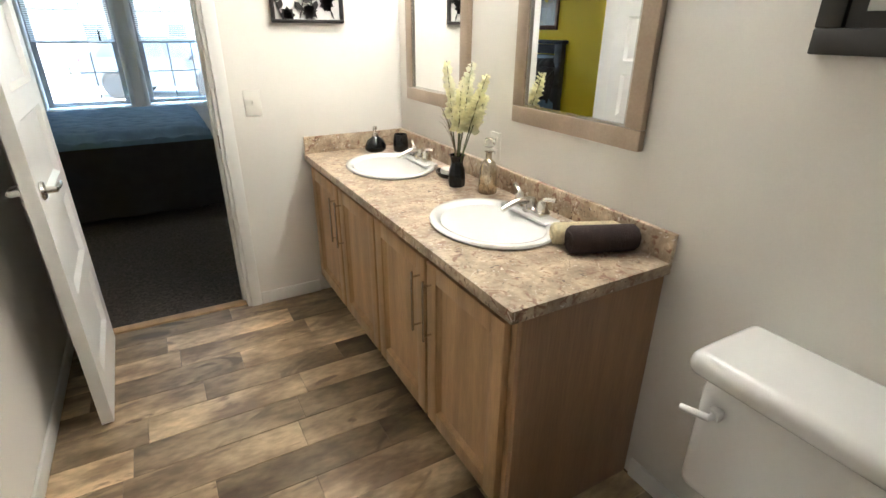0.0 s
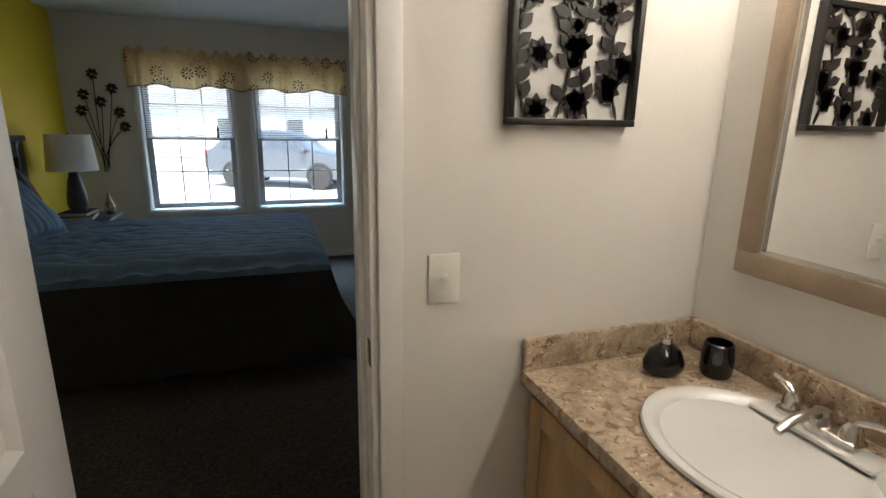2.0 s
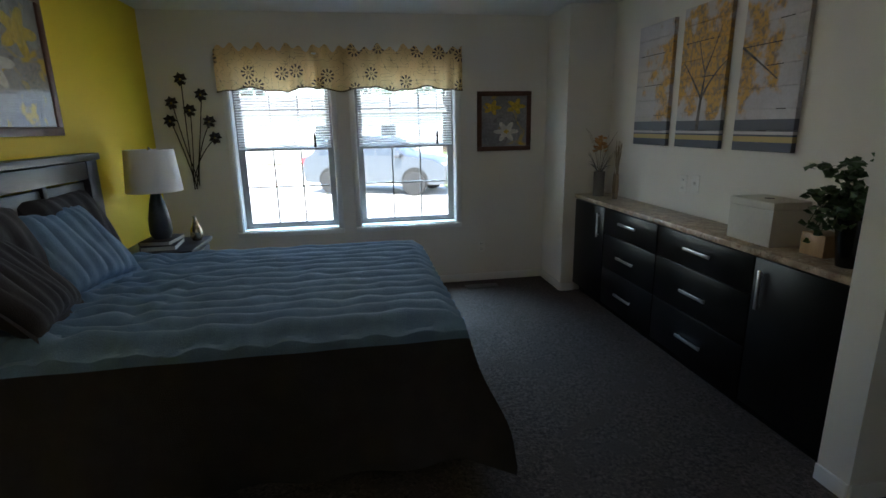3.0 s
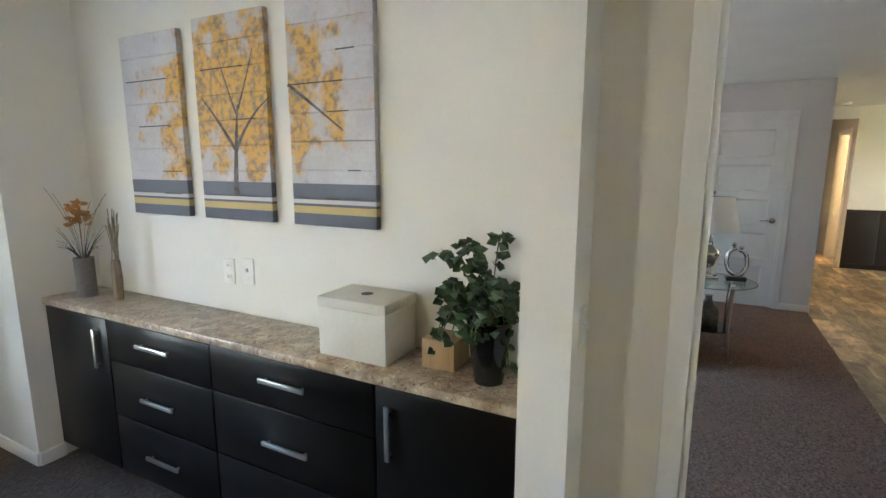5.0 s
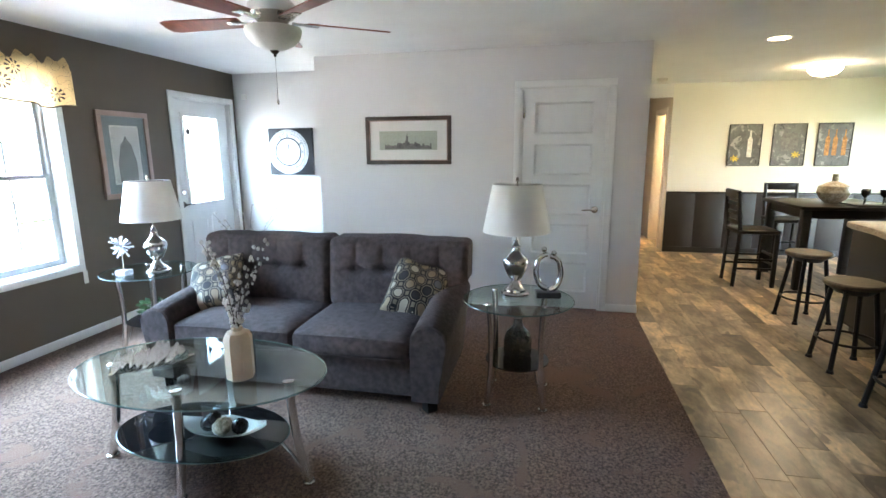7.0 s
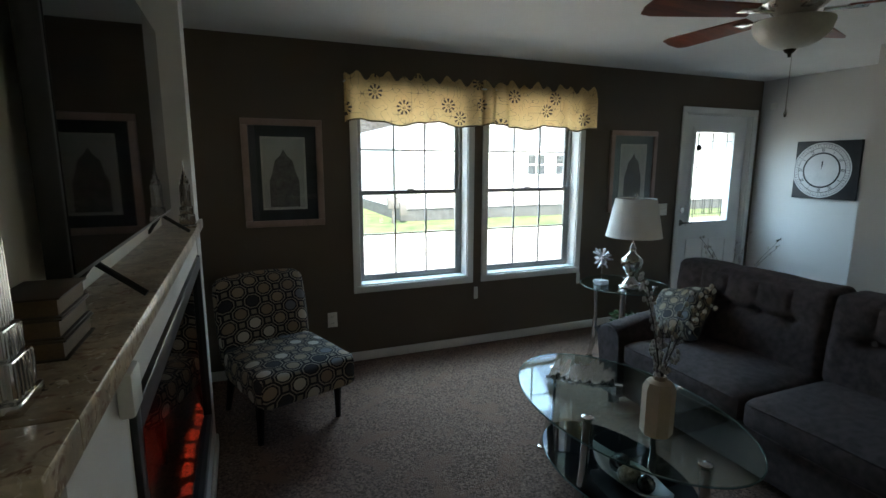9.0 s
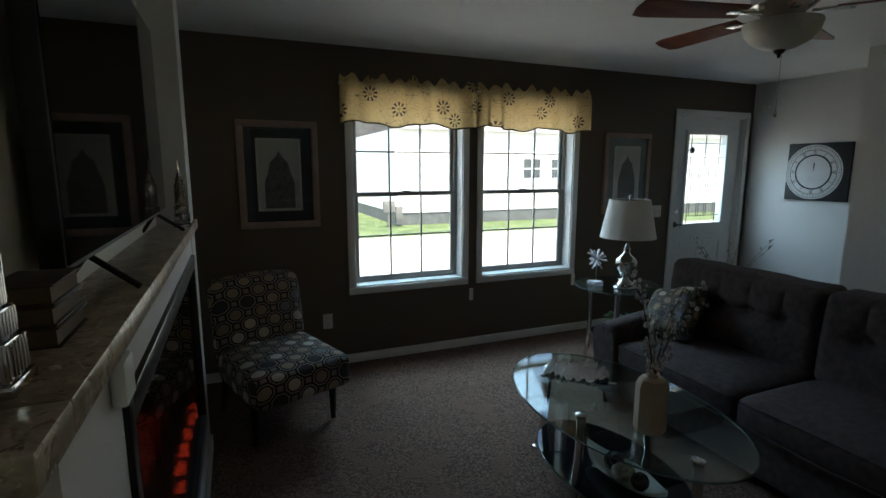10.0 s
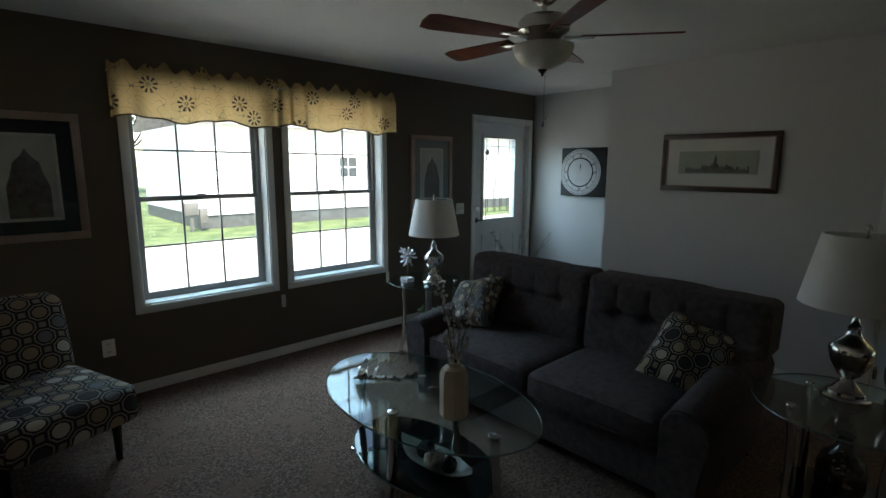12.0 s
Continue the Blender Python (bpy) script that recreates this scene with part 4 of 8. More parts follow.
def floral_fabric(name, ground=(0.72, 0.52, 0.26), ink=(0.07, 0.05, 0.045)):
    """Cream cloth printed with rayed flowers and small curls."""
    m = mat(name, ground, 0.85, vary=0.06, scale=8, fine=260, bump=0.2)
    n, l = nodes_of(m)
    p = n["Principled BSDF"]
    base = p.inputs["Base Color"].links[0].from_socket
    geo = n.new("ShaderNodeNewGeometry")
    parts = n.new("ShaderNodeSeparateXYZ")
    l.new(geo.outputs["Position"], parts.inputs[0])
    flat = n.new("ShaderNodeCombineXYZ")
    l.new(parts.outputs["X"], flat.inputs["X"])
    l.new(parts.outputs["Z"], flat.inputs["Y"])
    vo = n.new("ShaderNodeTexVoronoi")
    vo.voronoi_dimensions = "2D"
    vo.inputs["Scale"].default_value, vo.inputs["Randomness"].default_value = 4.3, 0.95
    l.new(flat.outputs[0], vo.inputs["Vector"])
    sc = n.new("ShaderNodeVectorMath")
    sc.operation = "SUBTRACT"
    l.new(flat.outputs[0], sc.inputs[0])
    l.new(vo.outputs["Position"], sc.inputs[1])
    sep = n.new("ShaderNodeSeparateXYZ")
    l.new(sc.outputs[0], sep.inputs[0])
    at = n.new("ShaderNodeMath")
    at.operation = "ARCTAN2"
    l.new(sep.outputs["Y"], at.inputs[0])
    l.new(sep.outputs["X"], at.inputs[1])
    mul = n.new("ShaderNodeMath")
    mul.operation = "MULTIPLY"
    mul.inputs[1].default_value = 9
    l.new(at.outputs[0], mul.inputs[0])
    sn = n.new("ShaderNodeMath")
    sn.operation = "SINE"
    l.new(mul.outputs[0], sn.inputs[0])
    ray = n.new("ShaderNodeMath")
    ray.operation = "GREATER_THAN"
    ray.inputs[1].default_value = 0.1
    l.new(sn.outputs[0], ray.inputs[0])
    ring = n.new("ShaderNodeValToRGB")
    e = ring.color_ramp.elements
    e[0].position, e[0].color = 0.0, (1, 1, 1, 1)
    e[1].position, e[1].color = 0.05, (1, 1, 1, 1)
    for pos, c in ((0.07, 0), (0.10, 0), (0.115, 1), (0.22, 1), (0.235, 0), (1.0, 0)):
        k = e.new(pos)
        k.color = (c, c, c, 1)
    l.new(vo.outputs["Distance"], ring.inputs[0])
    fl = n.new("ShaderNodeMath")
    fl.operation = "MULTIPLY"
    l.new(ray.outputs[0], fl.inputs[0])
    l.new(ring.outputs[0], fl.inputs[1])
    cu = n.new("ShaderNodeTexNoise")
    cu.inputs["Scale"].default_value, cu.inputs["Detail"].default_value = 19, 0
    l.new(flat.outputs[0], cu.inputs["Vector"])
    cr = n.new("ShaderNodeValToRGB")
    ce = cr.color_ramp.elements
    ce[0].position, ce[0].color = 0.485, (0, 0, 0, 1)
    ce[1].position, ce[1].color = 0.5, (0.8, 0.8, 0.8, 1)
    k = ce.new(0.515)
    k.color = (0, 0, 0, 1)
    l.new(cu.outputs["Fac"], cr.inputs[0])
    mx = n.new("ShaderNodeMath")
    mx.operation = "MAXIMUM"
    l.new(fl.outputs[0], mx.inputs[0])
    l.new(cr.outputs[0], mx.inputs[1])
    mix = n.new("ShaderNodeMix")
    mix.data_type = "RGBA"
    l.new(mx.outputs[0], mix.inputs["Factor"])
    l.new(base, mix.inputs["A"])
    mix.inputs["B"].default_value = (*ink, 1)
    l.new(mix.outputs["Result"], p.inputs["Base Color"])
    # thin cloth lets some daylight through
    tr = n.new("ShaderNodeBsdfTranslucent")
    l.new(mix.outputs["Result"], tr.inputs["Color"])
    ms = n.new("ShaderNodeMixShader")
    ms.inputs[0].default_value = 0.6
    l.new(p.outputs[0], ms.inputs[1])
    l.new(tr.outputs[0], ms.inputs[2])
    l.new(ms.outputs[0], n["Material Output"].inputs["Surface"])
    return m


FLORAL = floral_fabric("floral_valance_cloth")
HEM = mat("brown_hem_cloth", (0.16, 0.11, 0.06), 0.85, vary=0.35, scale=25)


def valance(label, x0, x1, z0, z1, y, seed):
    """A gathered cloth valance on a rod, wavy and ruffled at the top."""
    rnd = random.Random(seed)
    o = thing("window_valance", label, "valance")
    part("rod", tube([(x0 - 0.01, y + 0.02, z1 - 0.045), (x1 + 0.01, y + 0.02, z1 - 0.045)], 0.008, 8), TRIM, o)
    for xx in (x0, x1):
        part("bracket", tube([(xx, y + 0.02, z1 - 0.045), (xx, YW, z1 - 0.045)], 0.006, 8), TRIM, o)
    bm = bmesh.new()
    nu, nv = 150, 14
    ph = [rnd.uniform(0, 6.28) for _ in range(6)]
    grid = []
    for i in range(nu + 1):
        u = i / nu
        col = []
        gather = 0.4 + 0.6 * max(0, math.sin(u * 9.5 + ph[0])) ** 2
        for j in range(nv + 1):
            v = j / nv
            wob = gather * (math.sin(u * 95 + ph[1] + 1.5 * math.sin(u * 21 + ph[2])) * 0.6 + math.sin(u * 47 + ph[3]) * 0.4)
            amp = 0.022 + 0.034 * (1 - v)
            z = z0 + (z1 - z0) * v + (0.016 * math.sin(u * 26 + ph[4]) + 0.006 * math.sin(u * 61)) * (1 - v)
            if v > 0.86:
                z += (0.022 * math.sin(u * 120 + ph[5]) + 0.016 * math.sin(u * 53 + ph[2])) * (v - 0.86) / 0.14
            col.append(bm.verts.new((x0 + (x1 - x0) * u + 0.004 * wob, y - amp * wob - (0.012 if v < 0.8 else 0.0), z)))
        grid.append(col)
    for i in range(nu):
        for j in range(nv):
            bm.faces.new((grid[i][j], grid[i + 1][j], grid[i + 1][j + 1], grid[i][j + 1]))
    # returns to the wall at both ends
    for col in (grid[0], grid[-1]):
        back = [bm.verts.new((v.co.x, YW - 0.004, v.co.z)) for v in col]
        for j in range(nv):
            bm.faces.new((col[j], col[j + 1], back[j + 1], back[j]))
    edge = [col[0].co.copy() for col in grid]
    part("cloth", bm, FLORAL, o)
    hem = tube(edge, 0.006, 6)
    part("hem", hem, HEM, o, "brown hem")
    return o


def blob_print(name, ground, spots, scale=5.0):
    """Loose painted patches: a ground colour and (colour, threshold) patches."""
    return mat(name, ground, 0.6, vary=0.2, scale=scale, fine=40, fleck=[(c, scale * (1 + 0.35 * i), th) for i, (c, th) in enumerate(spots)])


def framed(name, label, w, h, m, frame_mat, fw, mat_mat=None, mw=0.0, image=None, depth=0.025, glazed=False, inner=None, motif=()):
    """A framed picture that faces -y, its lower left corner at the origin. motif: (bmesh, material, name)."""
    o = thing(name, label, "picture", m=m)
    for x0, x1, z0, z1 in ((0, w, 0, fw), (0, w, h - fw, h), (0, fw, fw, h - fw), (w - fw, w, fw, h - fw)):
        part("frame_board", rbox(x0, x1, -depth, -0.001, z0, z1, 0.004), frame_mat, o)
    if inner:
        t = 0.008
        for x0, x1, z0, z1 in ((fw, w - fw, fw, fw + t), (fw, w - fw, h - fw - t, h - fw), (fw, fw + t, fw + t, h - fw - t), (w - fw - t, w - fw, fw + t, h - fw - t)):
            part("inner_lip", box(bmesh.new(), x0, x1, -depth + 0.004, -0.003, z0, z1), inner, o, smooth=False)
    if mat_mat:
        part("mount", box(bmesh.new(), fw, w - fw, -0.010, -0.002, fw, h - fw), mat_mat, o, smooth=False)
    a = fw + mw
    im = part("print", box(bmesh.new(), a, w - a, -0.013, -0.0102 if mat_mat else -0.002, a, h - a), image, o, smooth=False)
    for b, mm, nm in motif:
        part(nm, b, mm, im, smooth=False)
    if glazed:
        g = part("glazing", box(bmesh.new(), fw, w - fw, -0.019, -0.017, fw, h - fw), GLASS, o, smooth=False)
        g.visible_shadow = False
    return o


def flat_shape(pts, y=-0.0135, t=0.001):
    bm = bmesh.new()
    f = [bm.verts.new((x, y - t, z)) for x, z in pts]
    g = [bm.verts.new((x, y, z)) for x, z in pts]
    bm.faces.new(f)
    for i in range(len(pts)):
        bm.faces.new((f[i], g[i], g[(i + 1) % len(pts)], f[(i + 1) % len(pts)]))
    bmesh.ops.recalc_face_normals(bm, faces=bm.faces)
    return bm


def flower_shape(x, z, r, n=5, y=-0.0135, t=0.001):
    pts = []
    for i in range(n * 8):
        a = 2 * math.pi * i / (n * 8)
        rr = r * (0.72 + 0.28 * math.cos(n * a))
        pts.append((x + rr * math.cos(a), z + rr * math.sin(a) * 0.8))
    return flat_shape(pts, y, t)


def cushion(w, h, d, n=14):
    """A plump square cushion, standing on its edge, facing -y."""
    bm = bmesh.new()
    sides = []
    for s in (-1, 1):
        g = []
        for i in range(n + 1):
            row = []
            for j in range(n + 1):
                u, v = 2 * i / n - 1, 2 * j / n - 1
                f = max(0.0, (1 - u ** 4) * (1 - v ** 4)) ** 0.5
                pinch = 1 - 0.07 * (1 - abs(u)) * (abs(v) ** 3) - 0.0
                pinch2 = 1 - 0.07 * (1 - abs(v)) * (abs(u) ** 3)
                row.append(bm.verts.new((u * w / 2 * pinch2, s * d / 2 * f + 0.006 * math.sin(u * 7 + v * 3), h / 2 + v * h / 2 * pinch)))
            g.append(row)
        sides.append(g)
    for k, g in enumerate(sides):
        for i in range(n):
            for j in range(n):
                q = (g[i][j], g[i + 1][j], g[i + 1][j + 1], g[i][j + 1])
                bm.faces.new(q if k == 0 else q[::-1])
    bmesh.ops.remove_doubles(bm, verts=bm.verts, dist=0.004)
    bmesh.ops.recalc_face_normals(bm, faces=bm.faces)
    return bm


def padded(x0, x1, y0, y1, z0, z1, r=0.05, puff=0.02, n=8):
    """A soft block: rounded, slightly swollen on its large faces."""
    bm = bmesh.new()
    box(bm, x0, x1, y0, y1, z0, z1)
    bmesh.ops.subdivide_edges(bm, edges=bm.edges[:], cuts=n, use_grid_fill=True)
    c = Vector(((x0 + x1) / 2, (y0 + y1) / 2, (z0 + z1) / 2))
    hs = Vector((abs(x1 - x0) / 2, abs(y1 - y0) / 2, abs(z1 - z0) / 2))
    r = min(r, min(hs) * 0.95)
    for v in bm.verts:
        d = v.co - c
        inner = Vector([max(-(hs[i] - r), min(hs[i] - r, d[i])) for i in range(3)])
        e = d - inner
        if e.length > 1e-6:
            e = e.normalized() * r
        u = [d[i] / hs[i] for i in range(3)]
        sw = Vector([math.copysign(1, d[i]) * puff * (1 - u[(i + 1) % 3] ** 2) * (1 - u[(i + 2) % 3] ** 2) if abs(u[i]) > 0.97 else 0 for i in range(3)])
        v.co = c + inner + e + sw
    return bm


# ---- bedroom ----
valance("cream floral valance over the bedroom windows", -0.535, 1.47, 1.775, 2.10, YW - 0.07, 5)
BLIND = let_light_through(mat("white_blind_slats", (0.86, 0.87, 0.87), 0.5, vary=0.02), 0.5)
for a, b, c, d in BW:
    o = thing("window_blind", "white mini blind lowered to the middle of the bedroom window", "blind", "bedroom blinds")
    zt, zb = d - 0.03, (c + d) / 2 + 0.01
    part("headrail", rbox(a + 0.02, b - 0.02, YW + 0.05, YW + 0.085, zt - 0.02, zt + 0.01, 0.003), BLIND, o)
    me = None
    n = 30
    for i in range(n):
        z = zb + 0.02 + (zt - 0.04 - zb) * i / (n - 1)
        if me is None:
            s = part("slat", moved(box(bmesh.new(), a + 0.025, b - 0.025, -0.010, 0.010, -0.0006, 0.0006), Matrix.Rotation(radians(40), 4, "X")), BLIND, o, smooth=False)
            me = s.data
        else:
            s = new("slat", me)
            s.parent = o
        s.location = (0, YW + 0.067, z)
    part("bottom_rail", rbox(a + 0.022, b - 0.022, YW + 0.058, YW + 0.078, zb - 0.008, zb + 0.008, 0.003), BLIND, o)
    part("cord", tube([(b - 0.16, YW + 0.045, zt), (b - 0.16, YW + 0.045, zb + 0.12)], 0.002, 6), BLIND, o)
    part("tassel", lathe([(0, zb + 0.0), (0.012, zb + 0.0), (0.008, zb + 0.06), (0.011, zb + 0.08), (0.004, zb + 0.12), (0, zb + 0.12)], 12, center=(b - 0.16, YW + 0.045)), DARK_WOOD, o, "dark cord tassel")

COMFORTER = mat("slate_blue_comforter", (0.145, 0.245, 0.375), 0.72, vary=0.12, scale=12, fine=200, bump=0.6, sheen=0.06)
# the slate bedding again, with the shade of its backlit sides in the colour
BED_SHADED = mat("slate_bedding_shaded", (0.028, 0.024, 0.026), 0.85, vary=0.15, scale=12, fine=200, bump=0.5, sheen=0.05)
BLUE_WOOD = mat("weathered_dark_wood", (0.035, 0.035, 0.042), 0.35, vary=0.35, scale=4, fine=50, stretch=(2, 0.5, 3))
bed = thing("bed", "bed with a ruched slate-blue comforter and dark wooden headboard", "bed")
BX0, BX1, BY0, BY1, BZ = -1.0, 0.93, 5.46, 6.90, 0.695
part("mattress", rbox(BX0, BX1 - 0.03, BY0 + 0.03, BY1 - 0.03, 0.33, BZ - 0.045, 0.05, 3), WHITE_FABRIC, bed, "white mattress")
part("box_base", rbox(BX0, BX1 - 0.05, BY0 + 0.05, BY1 - 0.05, 0.05, 0.33, 0.02), DARK_WOOD, bed)
for x, y in ((BX0 + 0.06, BY0 + 0.1), (BX0 + 0.06, BY1 - 0.1), (BX1 - 0.12, BY0 + 0.1), (BX1 - 0.12, BY1 - 0.1)):
    part("foot", rbox(x - 0.03, x + 0.03, y - 0.03, y + 0.03, 0.004, 0.06, 0.005), DARK_WOOD, bed)
# comforter: rows of pleats across the bed, falling at the sides and the foot
bm = bmesh.new()
nx, ny = 110, 230
xs = [BX0 + 0.02 + (1.93 + 0.52) * i / nx for i in range(nx + 1)]
ys = [-0.58 + (1.44 + 1.16) * j / ny for j in range(ny + 1)]


def drape(s, t):
    """Place on the bed of the cloth's point s along and t across."""
    x, y, z = s, BY0 + t, BZ
    w = BY1 - BY0
    over_y = max(0.0, -t, t - w)
    over_x = max(0.0, s - BX1)
    sy = -1 if t < 0 else 1
    if over_y > 0:
        y = (BY0 if t < 0 else BY1) + sy * (0.02 + 0.10 * over_y)
        z -= over_y
    if over_x > 0:
        x = BX1 + 0.02 + 0.10 * over_x
        z -= over_x
    if over_x > 0 and over_y > 0:
        z = BZ - max(over_x, over_y) * 1.0
        x = BX1 + 0.02 + 0.26 * min(over_x, over_y) + 0.08 * over_x
        y = (BY0 if t < 0 else BY1) + sy * (0.02 + 0.26 * min(over_x, over_y) + 0.08 * over_y)
    return Vector((x, y, z))


grid = []
for s in xs:
    row = []
    for t in ys:
        p = drape(s, t)
        w = BY1 - BY0
        if -0.02 < t < w + 0.02 and s < BX1 + 0.02:
            wob = 0.35 * noise.noise(Vector((s * 6, t * 5, 0)))
            rum = max(0.0, 1 - (s - BX0) / 1.0)
            p.z += 0.030 * abs(math.sin(t * 31 + wob * 3 + rum * 3 * noise.noise(Vector((s * 9, t * 7, 3)))))
            p.z += (0.010 + 0.04 * rum) * noise.noise(Vector((s * 8, t * 8, 5)))
            edge = min(t, w - t, BX1 - s)
            if edge < 0.09:
                p.z -= 0.05 * (1 - max(0, edge) / 0.09) ** 2
        elif s <= BX1:
            p.z -= 0.05
            p.y += 0.018 * math.sin(s * 16) * min(1, (BZ - p.z) * 2)
        else:
            p.z -= 0.05
            p.x += 0.02 * math.sin(t * 13) * min(1, (BZ - p.z) * 2)
        p.z = max(p.z, 0.055)
        row.append(bm.verts.new(p))
    grid.append(row)
for i in range(nx):
    for j in range(ny):
        bm.faces.new((grid[i][j], grid[i + 1][j], grid[i + 1][j + 1], grid[i][j + 1]))
# top and drop are one cloth; the drop's shade is put into its colour
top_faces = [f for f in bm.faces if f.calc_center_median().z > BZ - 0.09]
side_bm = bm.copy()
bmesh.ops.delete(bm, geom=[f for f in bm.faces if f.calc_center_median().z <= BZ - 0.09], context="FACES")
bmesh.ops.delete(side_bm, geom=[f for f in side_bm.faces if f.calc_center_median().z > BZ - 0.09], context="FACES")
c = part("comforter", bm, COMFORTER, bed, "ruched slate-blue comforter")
part("comforter_side", side_bm, BED_SHADED, bed, "side drop of the comforter, coloured as in shade")
hb = part("headboard", merge(rbox(-1.065, -1.0, BY0 - 0.06, BY0 + 0.06, 0.004, 1.33, 0.006), rbox(-1.065, -1.0, BY1 - 0.12, BY1, 0.004, 1.33, 0.006),
                             rbox(-1.058, -1.005, BY0, BY1 - 0.06, 0.35, 0.92, 0.004), rbox(-1.058, -1.005, BY0, BY1 - 0.06, 1.20, 1.30, 0.006)), BLUE_WOOD, bed, "panelled dark wooden headboard")
part("crown_rail", rbox(-1.075, -0.985, BY0 - 0.08, BY1 + 0.02, 1.305, 1.345, 0.008), BLUE_WOOD, hb)
for k in range(3):
    y0 = BY0 + 0.06 + k * 0.42
    part("headboard_panel", rbox(-1.05, -1.02, y0 + 0.02, y0 + 0.40, 0.94, 1.19, 0.012), BLUE_WOOD, hb)
    if k:
        part("divider", rbox(-1.058, -1.008, y0 - 0.025, y0 + 0.015, 0.9, 1.21, 0.004), DARK_WOOD, hb)


def pleated_cushion(w, h, d, rows):
    b = cushion(w, h, d, 36)
    for v in b.verts:
        if abs(v.co.y) > 0.012:
            v.co.y += math.copysign(0.010, v.co.y) * abs(math.sin((v.co.x / w) * rows * math.pi))
    return b


# pillows and the last cushion: shade against the window painted into the cloth
for nm, lab, mm, w, h, d, x, y, z, tilt, turn, pl in (
        ("bed_pillow", "pleated pillow with a flanged edge leaning on the headboard, coloured as in shade", BED_SHADED, 0.66, 0.48, 0.2, -0.90, 5.80, 0.70, -20, 90, 7),
        ("bed_pillow", "pleated pillow with a flanged edge leaning on the headboard, coloured as in shade", BED_SHADED, 0.66, 0.48, 0.2, -0.90, 6.45, 0.70, -20, 90, 7),
        ("throw_cushion", "slate-blue pleated square cushion tipped on its corner", COMFORTER, 0.50, 0.46, 0.16, -0.74, 6.22, 0.72, -38, 78, 8),
        ("throw_cushion", "slate-blue pleated square cushion lying against the pillows", BED_SHADED, 0.46, 0.46, 0.16, -0.70, 5.74, 0.71, -42, 100, 8)):
    o = thing(nm, lab, "pillow", m=Matrix.Translation((x, y, z)) @ RY(turn) @ Matrix.Rotation(radians(tilt), 4, "X"))
    part("cover", pleated_cushion(w, h, d, pl), mm, o)
    part("flange", cushion(w * 1.09, h * 1.09, 0.016, 10), mm, o, m=Matrix.Translation((0, 0, -0.045 * h)))

ns = thing("nightstand", "dark wooden nightstand with one drawer beside the bed", "nightstand", m=Matrix.Translation((-0.83, 7.32, 0.004)))
part("body", rbox(-0.23, 0.2, -0.23, 0.23, 0.08, 0.64, 0.006), BLUE_WOOD, ns)
part("top", rbox(-0.24, 0.235, -0.25, 0.25, 0.64, 0.67, 0.006), BLUE_WOOD, ns)
for x in (-0.2, 0.17):
    for y in (-0.2, 0.2):
        part("leg", rbox(x - 0.02, x + 0.02, y - 0.02, y + 0.02, 0, 0.08, 0.003), BLUE_WOOD, ns)
for z0, z1 in ((0.42, 0.62), (0.12, 0.40)):
    dr = part("drawer", rbox(0.2, 0.22, -0.21, 0.21, z0, z1, 0.005), BLUE_WOOD, ns)
    bar_handle(dr, (0.22, -0.05, (z0 + z1) / 2), (0.22, 0.05, (z0 + z1) / 2), (0.022, 0, 0), 0.004)
PAPER = mat("book_pages", (0.6, 0.55, 0.45), 0.8, vary=0.1, fine=200, stretch=(1, 1, 6))


def book(label, x, y, z, w, d, t, turn, cover, pages=None):
    o = thing("book", label, "book", m=Matrix.Translation((x, y, z)) @ RY(turn))
    part("cover", merge(rbox(-w / 2, w / 2, -d / 2, d / 2, 0, 0.003, 0.001), rbox(-w / 2, w / 2, -d / 2, d / 2, t - 0.003, t, 0.001), rbox(-w / 2, -w / 2 + 0.004, -d / 2, d / 2, 0.003, t - 0.003, 0.001)), cover, o)
    part("pages", box(bmesh.new(), -w / 2 + 0.004, w / 2 - 0.005, -d / 2 + 0.005, d / 2 - 0.005, 0.0032, t - 0.0032), pages or PAPER, o, smooth=False)
    return o


DARK_COVER = mat("dark_book_cloth", (0.03, 0.02, 0.018), 0.6, vary=0.2)
book("dark hardback book under the bedside lamp", -0.83, 7.24, 0.6745, 0.22, 0.29, 0.035, 6, DARK_COVER)
book("dark hardback book on top of another", -0.83, 7.24, 0.7100, 0.20, 0.26, 0.03, -4, DARK_COVER)
bl = thing("bedside_lamp", "bedside lamp with a slate ceramic base and white drum shade", "lamp", m=Matrix.Translation((-0.83, 7.24, 0.7405)))
part("base", lathe([(0.0, 0), (0.055, 0), (0.072, 0.04), (0.07, 0.12), (0.05, 0.24), (0.03, 0.31), (0.02, 0.325), (0, 0.325)], 26), mat("slate_ceramic", (0.06, 0.065, 0.075), 0.3, vary=0.2), bl)
part("stem", tube([(0, 0, 0.32), (0, 0, 0.60)], 0.006, 8), CHROME, bl)
part("shade", lathe([(0.175, 0.325), (0.15, 0.605), (0.147, 0.605), (0.171, 0.325)], 36), WHITE_FABRIC, bl, "white drum shade")
part("finial", lathe([(0.0, 0.6), (0.012, 0.6), (0.009, 0.615), (0, 0.625)], 12), CHROME, bl)
o = thing("gold_bottle", "small striped gold bottle on the nightstand", "vase", m=Matrix.Translation((-0.66, 7.42, 0.6745)))
part("bottle", lathe([(0, 0), (0.03, 0), (0.044, 0.03), (0.04, 0.08), (0.018, 0.13), (0.013, 0.17), (0.017, 0.18), (0, 0.18)], 22), GOLD, o)

